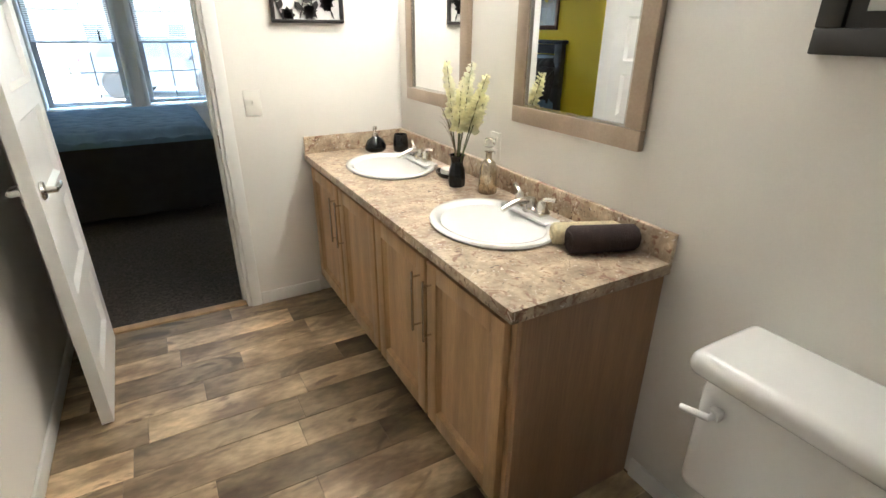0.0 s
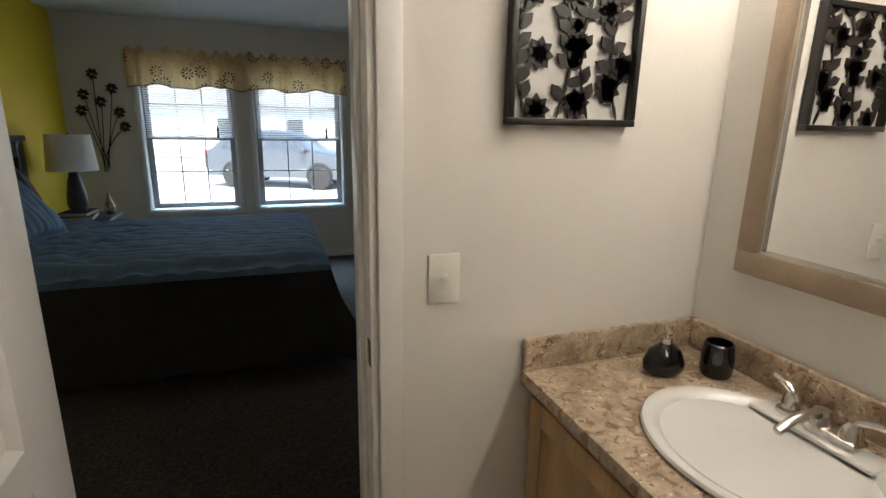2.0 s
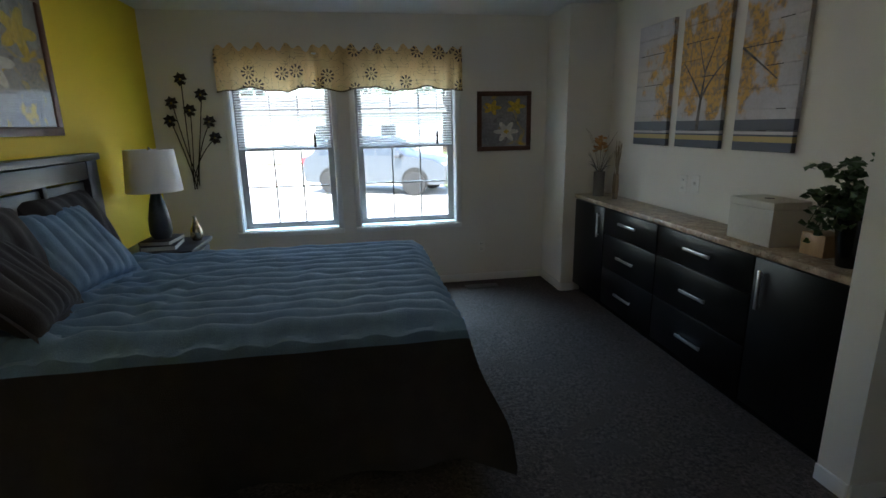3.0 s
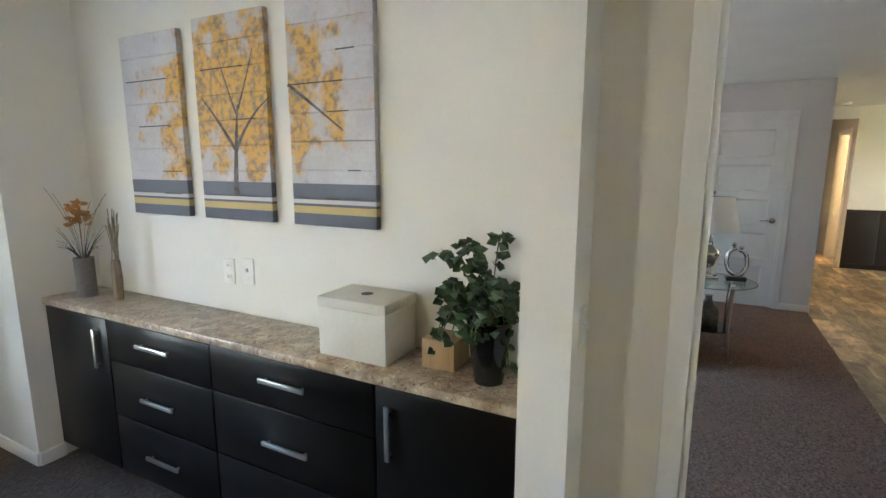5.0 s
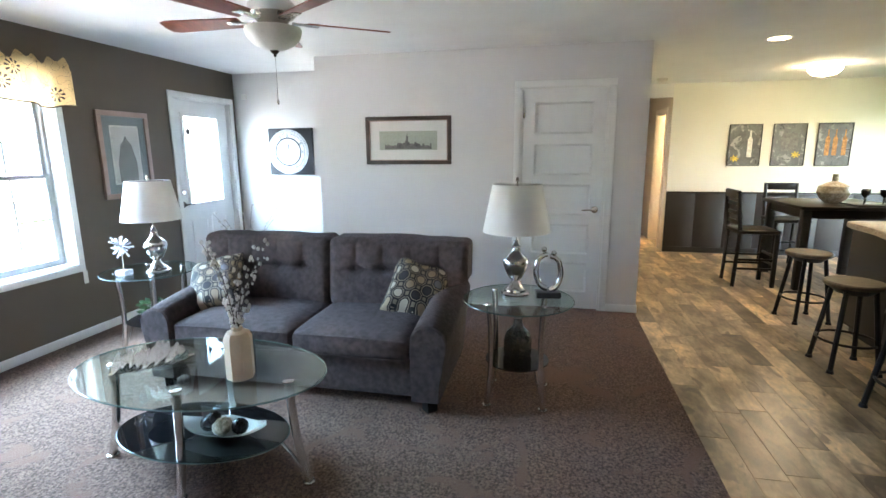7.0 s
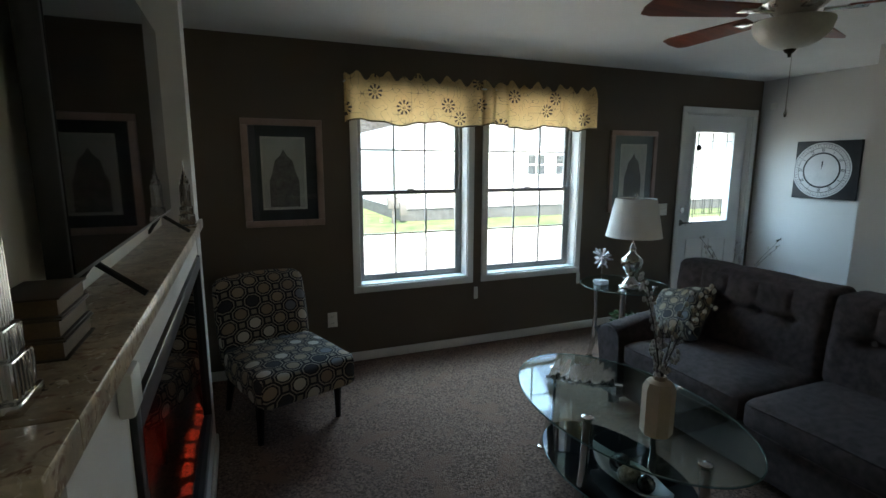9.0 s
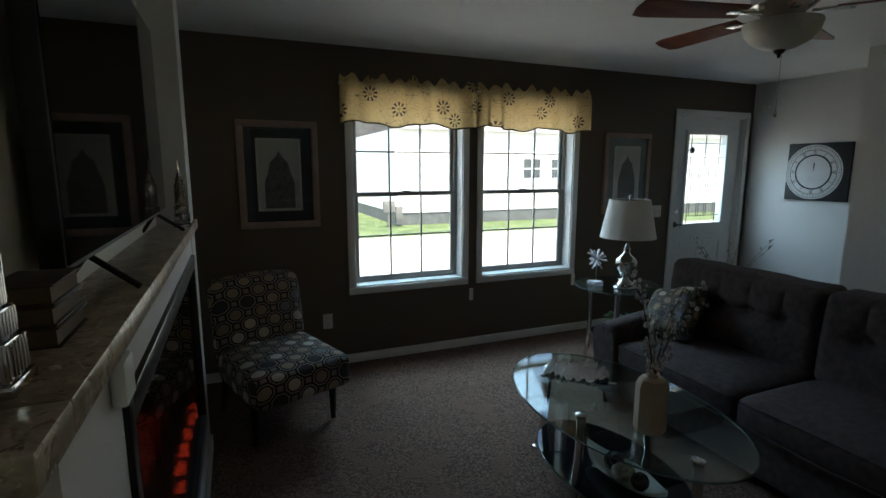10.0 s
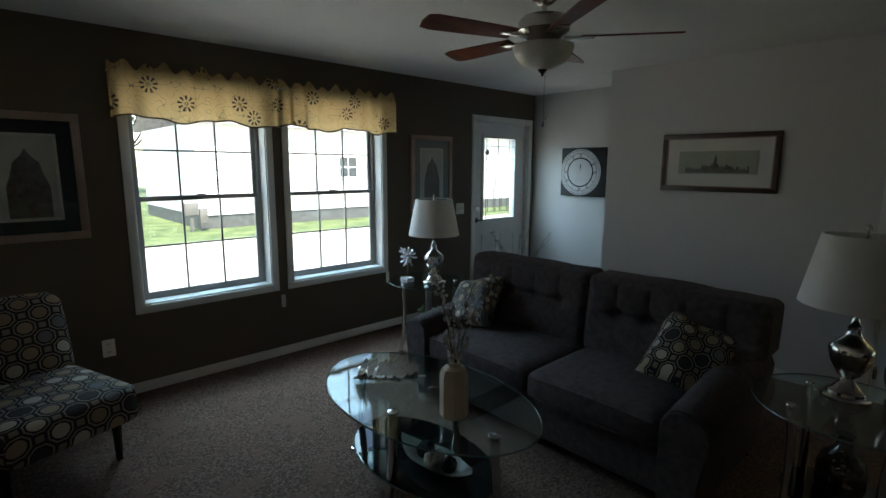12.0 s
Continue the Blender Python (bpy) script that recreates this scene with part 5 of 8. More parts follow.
GREY_PRINT = blob_print("grey_floral_print", (0.30, 0.30, 0.31), [((0.62, 0.42, 0.05), 0.58), ((0.16, 0.16, 0.17), 0.62)], 5)
PETAL_WHITE = mat("painted_white", (0.68, 0.66, 0.60), 0.6, vary=0.12, scale=30)
PAINT_YELLOW = mat("painted_yellow", (0.66, 0.46, 0.05), 0.6, vary=0.2, scale=30)
RED_FRAME = mat("reddish_walnut_frame", (0.11, 0.045, 0.028), 0.4, vary=0.2, scale=10, stretch=(1, 1, 1))
framed("framed_flower_picture", "walnut-framed print of a white and yellow flowers", 0.50, 0.52, Matrix.Translation((1.62, YW - 0.001, 1.23)), RED_FRAME, 0.04, None, 0, GREY_PRINT,
       motif=[(flower_shape(0.27, 0.17, 0.12, 6), PETAL_WHITE, "white_flower"), (flower_shape(0.14, 0.38, 0.085, 5), PAINT_YELLOW, "yellow_flower"), (flower_shape(0.36, 0.39, 0.09, 5), PAINT_YELLOW, "yellow_flower"),
              (flower_shape(0.27, 0.17, 0.03, 8, y=-0.0146), PAINT_YELLOW, "flower_heart")])
framed("framed_flower_picture", "large walnut-framed yellow and grey flower print over the bed", 1.15, 0.72, Matrix.Translation((-1.079, 5.58, 1.45)) @ RY(90), RED_FRAME, 0.045, None, 0, GREY_PRINT, glazed=True,
       motif=[(flower_shape(0.3, 0.42, 0.2, 6), PAINT_YELLOW, "yellow_flower"), (flower_shape(0.68, 0.34, 0.17, 6), PETAL_WHITE, "white_flower"), (flower_shape(0.92, 0.5, 0.16, 5), PAINT_YELLOW, "yellow_flower")])

# metal flowers on the wall
IRON = mat("dark_wrought_metal", (0.05, 0.042, 0.035), 0.4, 0.8, vary=0.2)
o = thing("metal_flower_wall_art", "dark metal flower stems hung on the bedroom wall", "wall art", m=Matrix.Translation((-0.80, YW - 0.012, 0.98)))
for k, (x, z, bx) in enumerate(((-0.01, 0.88, -0.06), (0.13, 0.76, 0.10), (-0.10, 0.70, -0.10), (0.03, 0.64, -0.02), (-0.13, 0.56, -0.12), (0.17, 0.55, 0.02), (0.20, 0.42, 0.12))):
    st = part("stem", tube(arc((0.02 * (k % 3) - 0.02, 0, 0.0 + 0.03 * (k % 4)), (bx * 0.4 + 0.02 * (k % 2), -0.01, 0.3), (x, -0.015, z), 12), 0.0045, 6), IRON, o)
    bm = bmesh.new()
    for j in range(7):
        a = j * 2 * math.pi / 7
        petal(bm, (x, -0.02, z), (math.cos(a), -0.25, math.sin(a)), 0.058, 0.045)
    part("petals", bm, IRON, st)
    part("flower_boss", moved(lathe([(0, 0), (0.014, 0), (0.01, 0.01), (0, 0.012)], 12), Matrix.Translation((x, -0.022, z)) @ Matrix.Rotation(radians(90), 4, "X")), CHROME, st)

# dresser built into the niche
ESPRESSO = mat("espresso_laminate", (0.006, 0.005, 0.005), 0.3, spec=0.22, vary=0.25, scale=5, fine=60, stretch=(1, 1, 0.15))
SATIN = mat("satin_steel", (0.66, 0.65, 0.63), 0.3, 1.0, vary=0.04)
FX = 2.40
for k, (y0, y1, kind) in enumerate(((7.06, 7.585, "door"), (6.362, 7.06, "drawers"), (5.57, 6.362, "drawers"), (5.085, 5.57, "door"))):
    lab = "espresso cabinet unit with one door" if kind == "door" else "espresso cabinet unit with three drawers"
    u = thing("base_cabinet", lab, "cabinet", "built-in dresser units")
    part("carcass", box(bmesh.new(), FX, 2.655, y0 + 0.001, y1 - 0.001, 0.08, 0.838), ESPRESSO, u, smooth=False)
    part("toe_kick", box(bmesh.new(), FX + 0.05, 2.655, y0 + 0.001, y1 - 0.001, 0.004, 0.08), ESPRESSO, u, smooth=False)
    if kind == "door":
        d = part("door", rbox(FX - 0.02, FX - 0.001, y0 + 0.004, y1 - 0.004, 0.085, 0.832, 0.003), ESPRESSO, u)
        hy = y1 - 0.06 if k == 3 else y0 + 0.08
        hd = part("handle", rbox(FX - 0.045, FX - 0.034, hy - 0.009, hy + 0.009, 0.59, 0.78, 0.002), SATIN, d, "satin steel bar pull")
        for z in (0.61, 0.76):
            part("post", box(bmesh.new(), FX - 0.035, FX - 0.02, hy - 0.004, hy + 0.004, z - 0.005, z + 0.005), SATIN, hd, smooth=False)
    else:
        for z0, z1, hz in ((0.645, 0.832, 0.752), (0.375, 0.64, 0.50), (0.085, 0.37, 0.22)):
            d = part("drawer", rbox(FX - 0.02, FX - 0.001, y0 + 0.004, y1 - 0.004, z0, z1, 0.003), ESPRESSO, u)
            yc = (y0 + y1) / 2
            hd = part("handle", rbox(FX - 0.045, FX - 0.034, yc - 0.11, yc + 0.11, hz - 0.009, hz + 0.009, 0.002), SATIN, d, "satin steel bar pull")
            for yy in (yc - 0.09, yc + 0.09):
                part("post", box(bmesh.new(), FX - 0.035, FX - 0.02, yy - 0.004, yy + 0.004, hz - 0.005, hz + 0.005), SATIN, hd, smooth=False)
tagged(part("dresser_countertop", rbox(2.37, 2.657, 5.083, 7.587, 0.84, 0.873, 0.004), LAMINATE), "granite-look laminate top of the built-in dresser", "countertop")

# tree triptych
TREE = mat("autumn_tree_print", (0.55, 0.53, 0.54), 0.65, vary=0.08, scale=6, fine=60)
n, l = nodes_of(TREE)
pb = n["Principled BSDF"]
base = pb.inputs["Base Color"].links[0].from_socket
geo = n.new("ShaderNodeNewGeometry")
off = n.new("ShaderNodeVectorMath")
off.operation = "SUBTRACT"
off.inputs[1].default_value = (2.62, 6.42, 1.80)
l.new(geo.outputs["Position"], off.inputs[0])
shp = n.new("ShaderNodeVectorMath")
shp.operation = "MULTIPLY"
shp.inputs[1].default_value = (0, 1.55, 2.7)
l.new(off.outputs[0], shp.inputs[0])
ln = n.new("ShaderNodeVectorMath")
ln.operation = "LENGTH"
l.new(shp.outputs[0], ln.inputs[0])
nz = n.new("ShaderNodeTexNoise")
nz.inputs["Scale"].default_value, nz.inputs["Detail"].default_value = 9, 9
l.new(geo.outputs["Position"], nz.inputs["Vector"])
ad = n.new("ShaderNodeMath")
ad.operation = "MULTIPLY_ADD"
ad.inputs[1].default_value = -2.6
ad.inputs[2].default_value = 1.45
l.new(nz.outputs["Fac"], ad.inputs[0])
sm = n.new("ShaderNodeMath")
sm.operation = "ADD"
l.new(ln.outputs["Value"], sm.inputs[0])
l.new(ad.outputs[0], sm.inputs[1])
lt = n.new("ShaderNodeMapRange")
lt.interpolation_type = "SMOOTHSTEP"
for key, val in (("From Min", 0.70), ("From Max", 1.12), ("To Min", 0.95), ("To Max", 0.0)):
    lt.inputs[key].default_value = val
l.new(sm.outputs[0], lt.inputs["Value"])
fol = n.new("ShaderNodeMix")
fol.data_type = "RGBA"
fcol = n.new("ShaderNodeValToRGB")
fcol.color_ramp.elements[0].position, fcol.color_ramp.elements[0].color = 0.36, (0.28, 0.20, 0.12, 1)
fcol.color_ramp.elements[1].position, fcol.color_ramp.elements[1].color = 0.56, (0.64, 0.36, 0.07, 1)
nz2 = n.new("ShaderNodeTexNoise")
nz2.inputs["Scale"].default_value = 45
l.new(geo.outputs["Position"], nz2.inputs["Vector"])
l.new(nz2.outputs["Fac"], fcol.inputs[0])
l.new(lt.outputs[0], fol.inputs["Factor"])
l.new(base, fol.inputs["A"])
l.new(fcol.outputs[0], fol.inputs["B"])
sep = n.new("ShaderNodeSeparateXYZ")
l.new(geo.outputs["Position"], sep.inputs[0])
gr = n.new("ShaderNodeValToRGB")
gr.color_ramp.interpolation = "CONSTANT"
mr = n.new("ShaderNodeMapRange")
mr.inputs["From Min"].default_value, mr.inputs["From Max"].default_value = 1.30, 2.12
l.new(sep.outputs["Z"], mr.inputs["Value"])
e = gr.color_ramp.elements
e[0].position, e[0].color = 0.0, (0.10, 0.11, 0.14, 1)
e[1].position, e[1].color = 0.055, (0.50, 0.38, 0.16, 1)
for pos, cc in ((0.09, (0.10, 0.11, 0.13, 1)), (0.105, (0.55, 0.53, 0.52, 1)), (0.125, (0.12, 0.13, 0.16, 1)), (0.20, (1, 1, 1, 1))):
    k = e.new(pos)
    k.color = cc
l.new(mr.outputs[0], gr.inputs[0])
fl2 = n.new("ShaderNodeMath")
fl2.operation = "LESS_THAN"
fl2.inputs[1].default_value = 0.20
l.new(mr.outputs[0], fl2.inputs[0])
gm = n.new("ShaderNodeMix")
gm.data_type = "RGBA"
l.new(fl2.outputs[0], gm.inputs["Factor"])
l.new(fol.outputs["Result"], gm.inputs["A"])
l.new(gr.outputs[0], gm.inputs["B"])
l.new(gm.outputs["Result"], pb.inputs["Base Color"])
# dark tone painted where seams and a hole lie in shade
GAP_SHADE = mat("dark_gap_shade", (0.07, 0.06, 0.06), 0.7, vary=0.2)
TRUNK_GREY = mat("printed_bark", (0.15, 0.135, 0.13), 0.7, vary=0.4, scale=25)
rnd = random.Random(4)
for y0, y1, zt in ((6.755, 7.165, 2.12), (6.235, 6.65, 2.14), (5.72, 6.12, 2.16)):
    o = thing("tree_canvas", "canvas panel of an autumn tree printed on planks", "picture", "autumn tree triptych")
    nb = 8
    for k in range(nb):
        za, zb = 1.30 + (zt - 1.30) * k / nb, 1.30 + (zt - 1.30) * (k + 1) / nb
        part("plank", rbox(2.632, 2.659, y0, y1, za + 0.0006, zb - 0.0006, 0.0015, 1), TREE, o)
    # thin dark strips paint the shadow along some plank seams
    bm = bmesh.new()
    for k in range(1, nb):
        if rnd.random() < 0.9:
            u0, u1 = sorted((rnd.uniform(y0, y1), rnd.uniform(y0, y1)))
            if u1 - u0 > 0.05:
                box(bm, 2.6305, 2.6318, u0, u1, 1.30 + (zt - 1.30) * k / nb - 0.0022, 1.30 + (zt - 1.30) * k / nb + 0.0022)
    part("seam_shadow_line", bm, GAP_SHADE, o, smooth=False)["kind"] = "stuff"
    if 6.0 < y0 < 6.5:
        bm = bmesh.new()
        for pts, r0 in ((arc((2.6315, 6.44, 1.41), (2.6315, 6.43, 1.6), (2.6315, 6.40, 1.78)), 0.022), (arc((2.6315, 6.43, 1.58), (2.6315, 6.36, 1.72), (2.6315, 6.22, 1.80)), 0.013),
                        (arc((2.6315, 6.43, 1.60), (2.6315, 6.52, 1.72), (2.6315, 6.62, 1.82)), 0.013), (arc((2.6315, 6.41, 1.74), (2.6315, 6.46, 1.85), (2.6315, 6.50, 1.98)), 0.008), (arc((2.6315, 6.40, 1.76), (2.6315, 6.34, 1.88), (2.6315, 6.30, 1.99)), 0.008)):
            tube(pts, r0 * 0.75, 6, bm, taper=r0 * 0.2)
        for v in bm.verts:
            v.co.x = 2.6315 + (v.co.x - 2.6315) * 0.05
        part("painted_trunk", bm, TRUNK_GREY, o)
    elif y0 < 6.0:
        bm = bmesh.new()
        tube(arc((2.6315, 6.12, 1.84), (2.6315, 6.0, 1.76), (2.6315, 5.86, 1.66)), 0.008, 6, bm, taper=0.003)
        for v in bm.verts:
            v.co.x = 2.6315 + (v.co.x - 2.6315) * 0.05
        part("painted_branch", bm, TRUNK_GREY, o)

# things on the dresser
o = thing("storage_box", "plain pale storage box with a finger hole in its lid", "box", m=Matrix.Translation((2.535, 5.70, 0.8735)))
BOXW = mat("pale_box_board", (0.60, 0.57, 0.50), 0.65, vary=0.04)
part("body", rbox(-0.10, 0.10, -0.14, 0.14, 0, 0.175, 0.003), BOXW, o)
part("lid", rbox(-0.102, 0.102, -0.142, 0.142, 0.176, 0.212, 0.003), BOXW, o)
# flat dark disc on the lid in place of the shaded hole
part("finger_hole", lathe([(0, 0.2125), (0.022, 0.2125), (0.022, 0.2135), (0, 0.2135)], 20), GAP_SHADE, o, "dark disc painted as the shade in the finger hole")
o = thing("potted_ivy", "green ivy in a tall black tapered pot", "plant", m=Matrix.Translation((2.50, 5.22, 0.8735)))
part("pot", lathe([(0.0, 0), (0.045, 0), (0.07, 0.19), (0.072, 0.2), (0.064, 0.2), (0.055, 0.17), (0.0, 0.17)], 24), CERAMIC_BLACK, o, "black tapered pot")
IVY = mat("ivy_leaf_green", (0.035, 0.085, 0.03), 0.4, vary=0.3, scale=20, color2=(0.08, 0.16, 0.06))
rnd = random.Random(8)
bm = bmesh.new()
bs = bmesh.new()
for k in range(30):
    a, r = rnd.uniform(0, 6.28), rnd.uniform(0.05, 0.22)
    tip = (min(0.1, r * math.cos(a) * 0.65 - 0.01), max(-0.1, r * math.sin(a)) if k % 2 else abs(r * math.sin(a)) * 0.9, rnd.uniform(0.16, 0.44) if k % 3 else rnd.uniform(0.05, 0.2))
    pts = arc((0, 0, 0.17), (tip[0] * 0.6, tip[1] * 0.6, max(tip[2], 0.3) + 0.06), tip, 8)
    tube(pts, 0.002, 5, bs)
    for q in pts[2:]:
        for j in range(3):
            an = rnd.uniform(0, 6.28)
            d = Vector((math.cos(an), math.sin(an), rnd.uniform(-0.5, 0.4)))
            if q.x + d.x * 0.05 < 0.135:
                petal(bm, q, d, rnd.uniform(0.03, 0.05), rnd.uniform(0.026, 0.042))
part("stem", bs, STEM, o)
part("foliage", bm, IVY, o, "green ivy leaves")
o = thing("wooden_block", "pale wooden block behind the ivy pot", "ornament", m=Matrix.Translation((2.56, 5.40, 0.8735)))
part("block", rbox(-0.06, 0.06, -0.06, 0.06, 0, 0.10, 0.004), OAK, o)
o = thing("dried_arrangement", "grey cylinder vase with dried dark grass and orange blooms", "vase", m=Matrix.Translation((2.50, 7.42, 0.8735)))
part("vase", lathe([(0, 0), (0.045, 0), (0.045, 0.20), (0.04, 0.20), (0.04, 0.03), (0, 0.03)], 22), mat("grey_stoneware", (0.16, 0.145, 0.13), 0.5, vary=0.2), o)
rnd = random.Random(2)
bm = bmesh.new()
for k in range(26):
    a = rnd.uniform(0, 6.28)
    tube(arc((0, 0, 0.15), (0.04 * math.cos(a), 0.04 * math.sin(a), 0.27), (0.10 * math.cos(a), 0.11 * math.sin(a), rnd.uniform(0.22, 0.36))), 0.0022, 4, bm, taper=0.0005)
part("dark_grass", bm, mat("black_grass", (0.02, 0.018, 0.02), 0.6), o)
bm = bmesh.new()
for k in range(40):
    petal(bm, (rnd.uniform(-0.02, 0.02), rnd.uniform(-0.03, 0.03), rnd.uniform(0.36, 0.46)), (rnd.uniform(-1, 1), rnd.uniform(-1, 1), rnd.uniform(0, 1)), 0.05, 0.03)
part("orange_bloom", bm, mat("orange_petals", (0.50, 0.24, 0.07), 0.7, vary=0.2), o)
bm = bmesh.new()
tube([(0, 0, 0.15), (0, 0, 0.4)], 0.003, 5, bm)
for k in range(7):
    a = k * 0.9
    tube(arc((0, 0, 0.15), (0.03 * math.cos(a), 0.05 * math.sin(a), 0.4), (0.11 * math.cos(a), 0.17 * math.sin(a), 0.46 + 0.03 * (k % 4))), 0.0014, 4, bm)
part("twigs", bm, DRYGRASS, o)
o = thing("reed_vase", "slim tan reed bundle standing on the dresser", "vase", m=Matrix.Translation((2.53, 7.20, 0.8735)))
part("vase", lathe([(0, 0), (0.02, 0), (0.024, 0.1), (0.02, 0.2), (0, 0.2)], 16), mat("tan_reeds", (0.30, 0.23, 0.15), 0.8, vary=0.3, stretch=(8, 8, 0.5)), o)
bm = bmesh.new()
for k in range(20):
    tube([(rnd.uniform(-0.012, 0.012), rnd.uniform(-0.012, 0.012), 0.19), (rnd.uniform(-0.03, 0.03), rnd.uniform(-0.03, 0.03), rnd.uniform(0.36, 0.46))], 0.002, 4, bm)
part("reeds", bm, DRYGRASS, o)
o = thing("floor_register", "brown metal floor vent in the bedroom carpet", "vent", m=Matrix.Translation((1.62, 7.86, 0.0045)))
part("plate", rbox(-0.15, 0.15, -0.06, 0.06, 0, 0.006, 0.002), IRON, o)
for k in range(11):
    part("slat", box(bmesh.new(), -0.13 + k * 0.026 - 0.004, -0.13 + k * 0.026 + 0.004, -0.045, 0.045, 0.0065, 0.009), BLACK, o, smooth=False)
# made-up glowing dome that adds light; the bedroom has no known fitting here
o = thing("ceiling_light", "added round white flush ceiling light, no known fitting of the bedroom", "light", m=Matrix.Translation((0.51, 6.08, H)))
part("rim", lathe([(0, 0), (0.16, 0), (0.16, -0.02), (0, -0.02)], 32), TRIM, o)
part("dome", lathe([(0.15, -0.02), (0.14, -0.05), (0.09, -0.08), (0, -0.09)], 32), mat("white_glass_dome", (0.8, 0.8, 0.78), 0.3, vary=0.01, emit=(1, 0.93, 0.82), emit_strength=1.5), o)


# ---- living room: fireplace wall ----
structure("fireplace_pier", box(bmesh.new(), 2.78, 2.86, 4.80, 4.985, 0, H), LIV_WALL, "pale painted pier of the fireplace wall", "wall")
structure("fireplace_pier", box(bmesh.new(), 2.78, 2.92, 6.95, 7.155, 0, H), LIV_WALL, "pale painted pier of the fireplace wall", "wall")
structure("fireplace_wall", wall_mesh("x", 2.78, 2.918, 4.985, 6.95, 0.0, 1.215, holes=[(5.30, 6.90, 0.28, 1.12)]), LIV_WALL, "pale painted wall below the mantel", "wall")
structure("baseboard", rbox(2.918, 2.932, 4.985, 7.167, 0, 0.075, 0.004), TRIM, "white painted baseboard along the wall", "baseboard")
tagged(part("mantel_shelf", merge(rbox(2.782, 2.938, 4.99, 6.945, 1.216, 1.262, 0.005), rbox(2.862, 2.938, 4.87, 4.99, 1.216, 1.262, 0.005), rbox(2.922, 2.938, 6.945, 7.15, 1.216, 1.262, 0.005)), LAMINATE), "granite-look laminate mantel shelf above the fireplace", "shelf")
part("corbel_trim", rbox(2.921, 2.945, 5.22, 5.29, 1.14, 1.215, 0.006), TRIM, bpy.data.objects["mantel_shelf"], "white corbel trim")
fp = thing("electric_fireplace", "black glass electric fireplace with glowing red embers", "fireplace")
part("housing", box(bmesh.new(), 2.785, 2.80, 5.301, 6.899, 0.281, 1.119), BLACK, fp, smooth=False)
part("frame", merge(rbox(2.80, 2.93, 5.301, 5.34, 0.281, 1.119, 0.004), rbox(2.80, 2.93, 6.86, 6.899, 0.281, 1.119, 0.004), rbox(2.80, 2.93, 5.34, 6.86, 0.281, 0.34, 0.004), rbox(2.80, 2.93, 5.34, 6.86, 1.06, 1.119, 0.004)), BLACK, fp)
part("glass_front", box(bmesh.new(), 2.905, 2.911, 5.34, 6.86, 0.34, 1.06), thin_glass("smoked_glass", (0.45, 0.45, 0.46)), fp, "smoked glass front", smooth=False)
EMBER = mat("glowing_embers", (0.25, 0.03, 0.02), 0.5, vary=0.3, emit=(1.0, 0.07, 0.03), emit_strength=0.42)
COAL = mat("grey_coals", (0.12, 0.11, 0.11), 0.8, vary=0.4, scale=40)
rnd = random.Random(6)
part("ember_bed", rbox(2.805, 2.90, 5.36, 6.84, 0.345, 0.402, 0.01), BLACK, fp, "grey ember bed")
for k in range(30):
    y = 5.58 + 1.23 * k / 29 + rnd.uniform(-0.015, 0.015)
    b = lathe([(0, 0), (0.016, 0.004), (0.02, 0.016), (0.012, 0.03), (0, 0.034)], 7)
    for v in b.verts:
        v.co *= 1 + 0.35 * noise.noise(v.co * 60 + Vector((k, 0, 0)))
    part("ember", moved(b, Matrix.Translation((2.884 + rnd.uniform(-0.006, 0.006), y, 0.399)) @ Matrix.Scale(rnd.uniform(0.7, 1.1), 4)), EMBER if k % 3 else COAL, fp)

tv = thing("television", "large flat black television on splayed feet", "television", m=Matrix.Translation((2.85, 6.06, 1.2625)))
part("case", rbox(-0.045, -0.005, -0.69, 0.69, 0.075, 0.80, 0.006), BLACK, tv)
part("screen", box(bmesh.new(), -0.006, -0.002, -0.683, 0.683, 0.088, 0.793), BLACK_GLASS, tv, "glossy black screen", smooth=False)
for s in (-1, 1):
    part("foot", merge(tube([(-0.02, s * 0.5, 0.08), (0.075, s * 0.52, 0.007)], 0.007, 8), tube([(-0.02, s * 0.5, 0.08), (-0.07, s * 0.52, 0.007)], 0.007, 8)), BLACK, tv)
SILVER = mat("polished_silver", (0.75, 0.74, 0.72), 0.12, 1.0, vary=0.08, fine=80)
for x, y, sc in ((2.845, 5.045, 0.78), (2.902, 6.78, 0.74)):
    t = thing("tower_sculpture", "silver model skyscraper standing on the mantel", "sculpture", "mantel towers", m=Matrix.Translation((x, y, 1.2625)) @ Matrix.Scale(sc, 4))
    part("plinth", rbox(-0.045, 0.045, -0.05, 0.05, 0, 0.02, 0.004), SILVER, t)
    z = 0.02
    for w, h in ((0.078, 0.06), (0.064, 0.045), (0.05, 0.13), (0.038, 0.03), (0.026, 0.025), (0.014, 0.022)):
        tier = part("tier", rbox(-w / 2, w / 2, -w / 2, w / 2, z, z + h, 0.002), SILVER, t)
        if w > 0.03:
            fb = bmesh.new()
            nn = 6
            for i in range(nn):
                u = -w / 2 + w * (i + 0.5) / nn
                box(fb, u - w * 0.035, u + w * 0.035, -w / 2 - 0.0022, w / 2 + 0.0022, z + 0.004, z + h - 0.003)
                box(fb, -w / 2 - 0.0022, w / 2 + 0.0022, u - w * 0.035, u + w * 0.035, z + 0.004, z + h - 0.003)
            part("window_ribs", fb, CHROME, tier, smooth=False)
        z += h
    part("spire", lathe([(0.005, z), (0.0035, z + 0.03), (0.0008, z + 0.06), (0, z + 0.061)], 8), SILVER, t)
OLD_PAGES = mat("browned_pages", (0.13, 0.085, 0.05), 0.8, vary=0.15, fine=200)
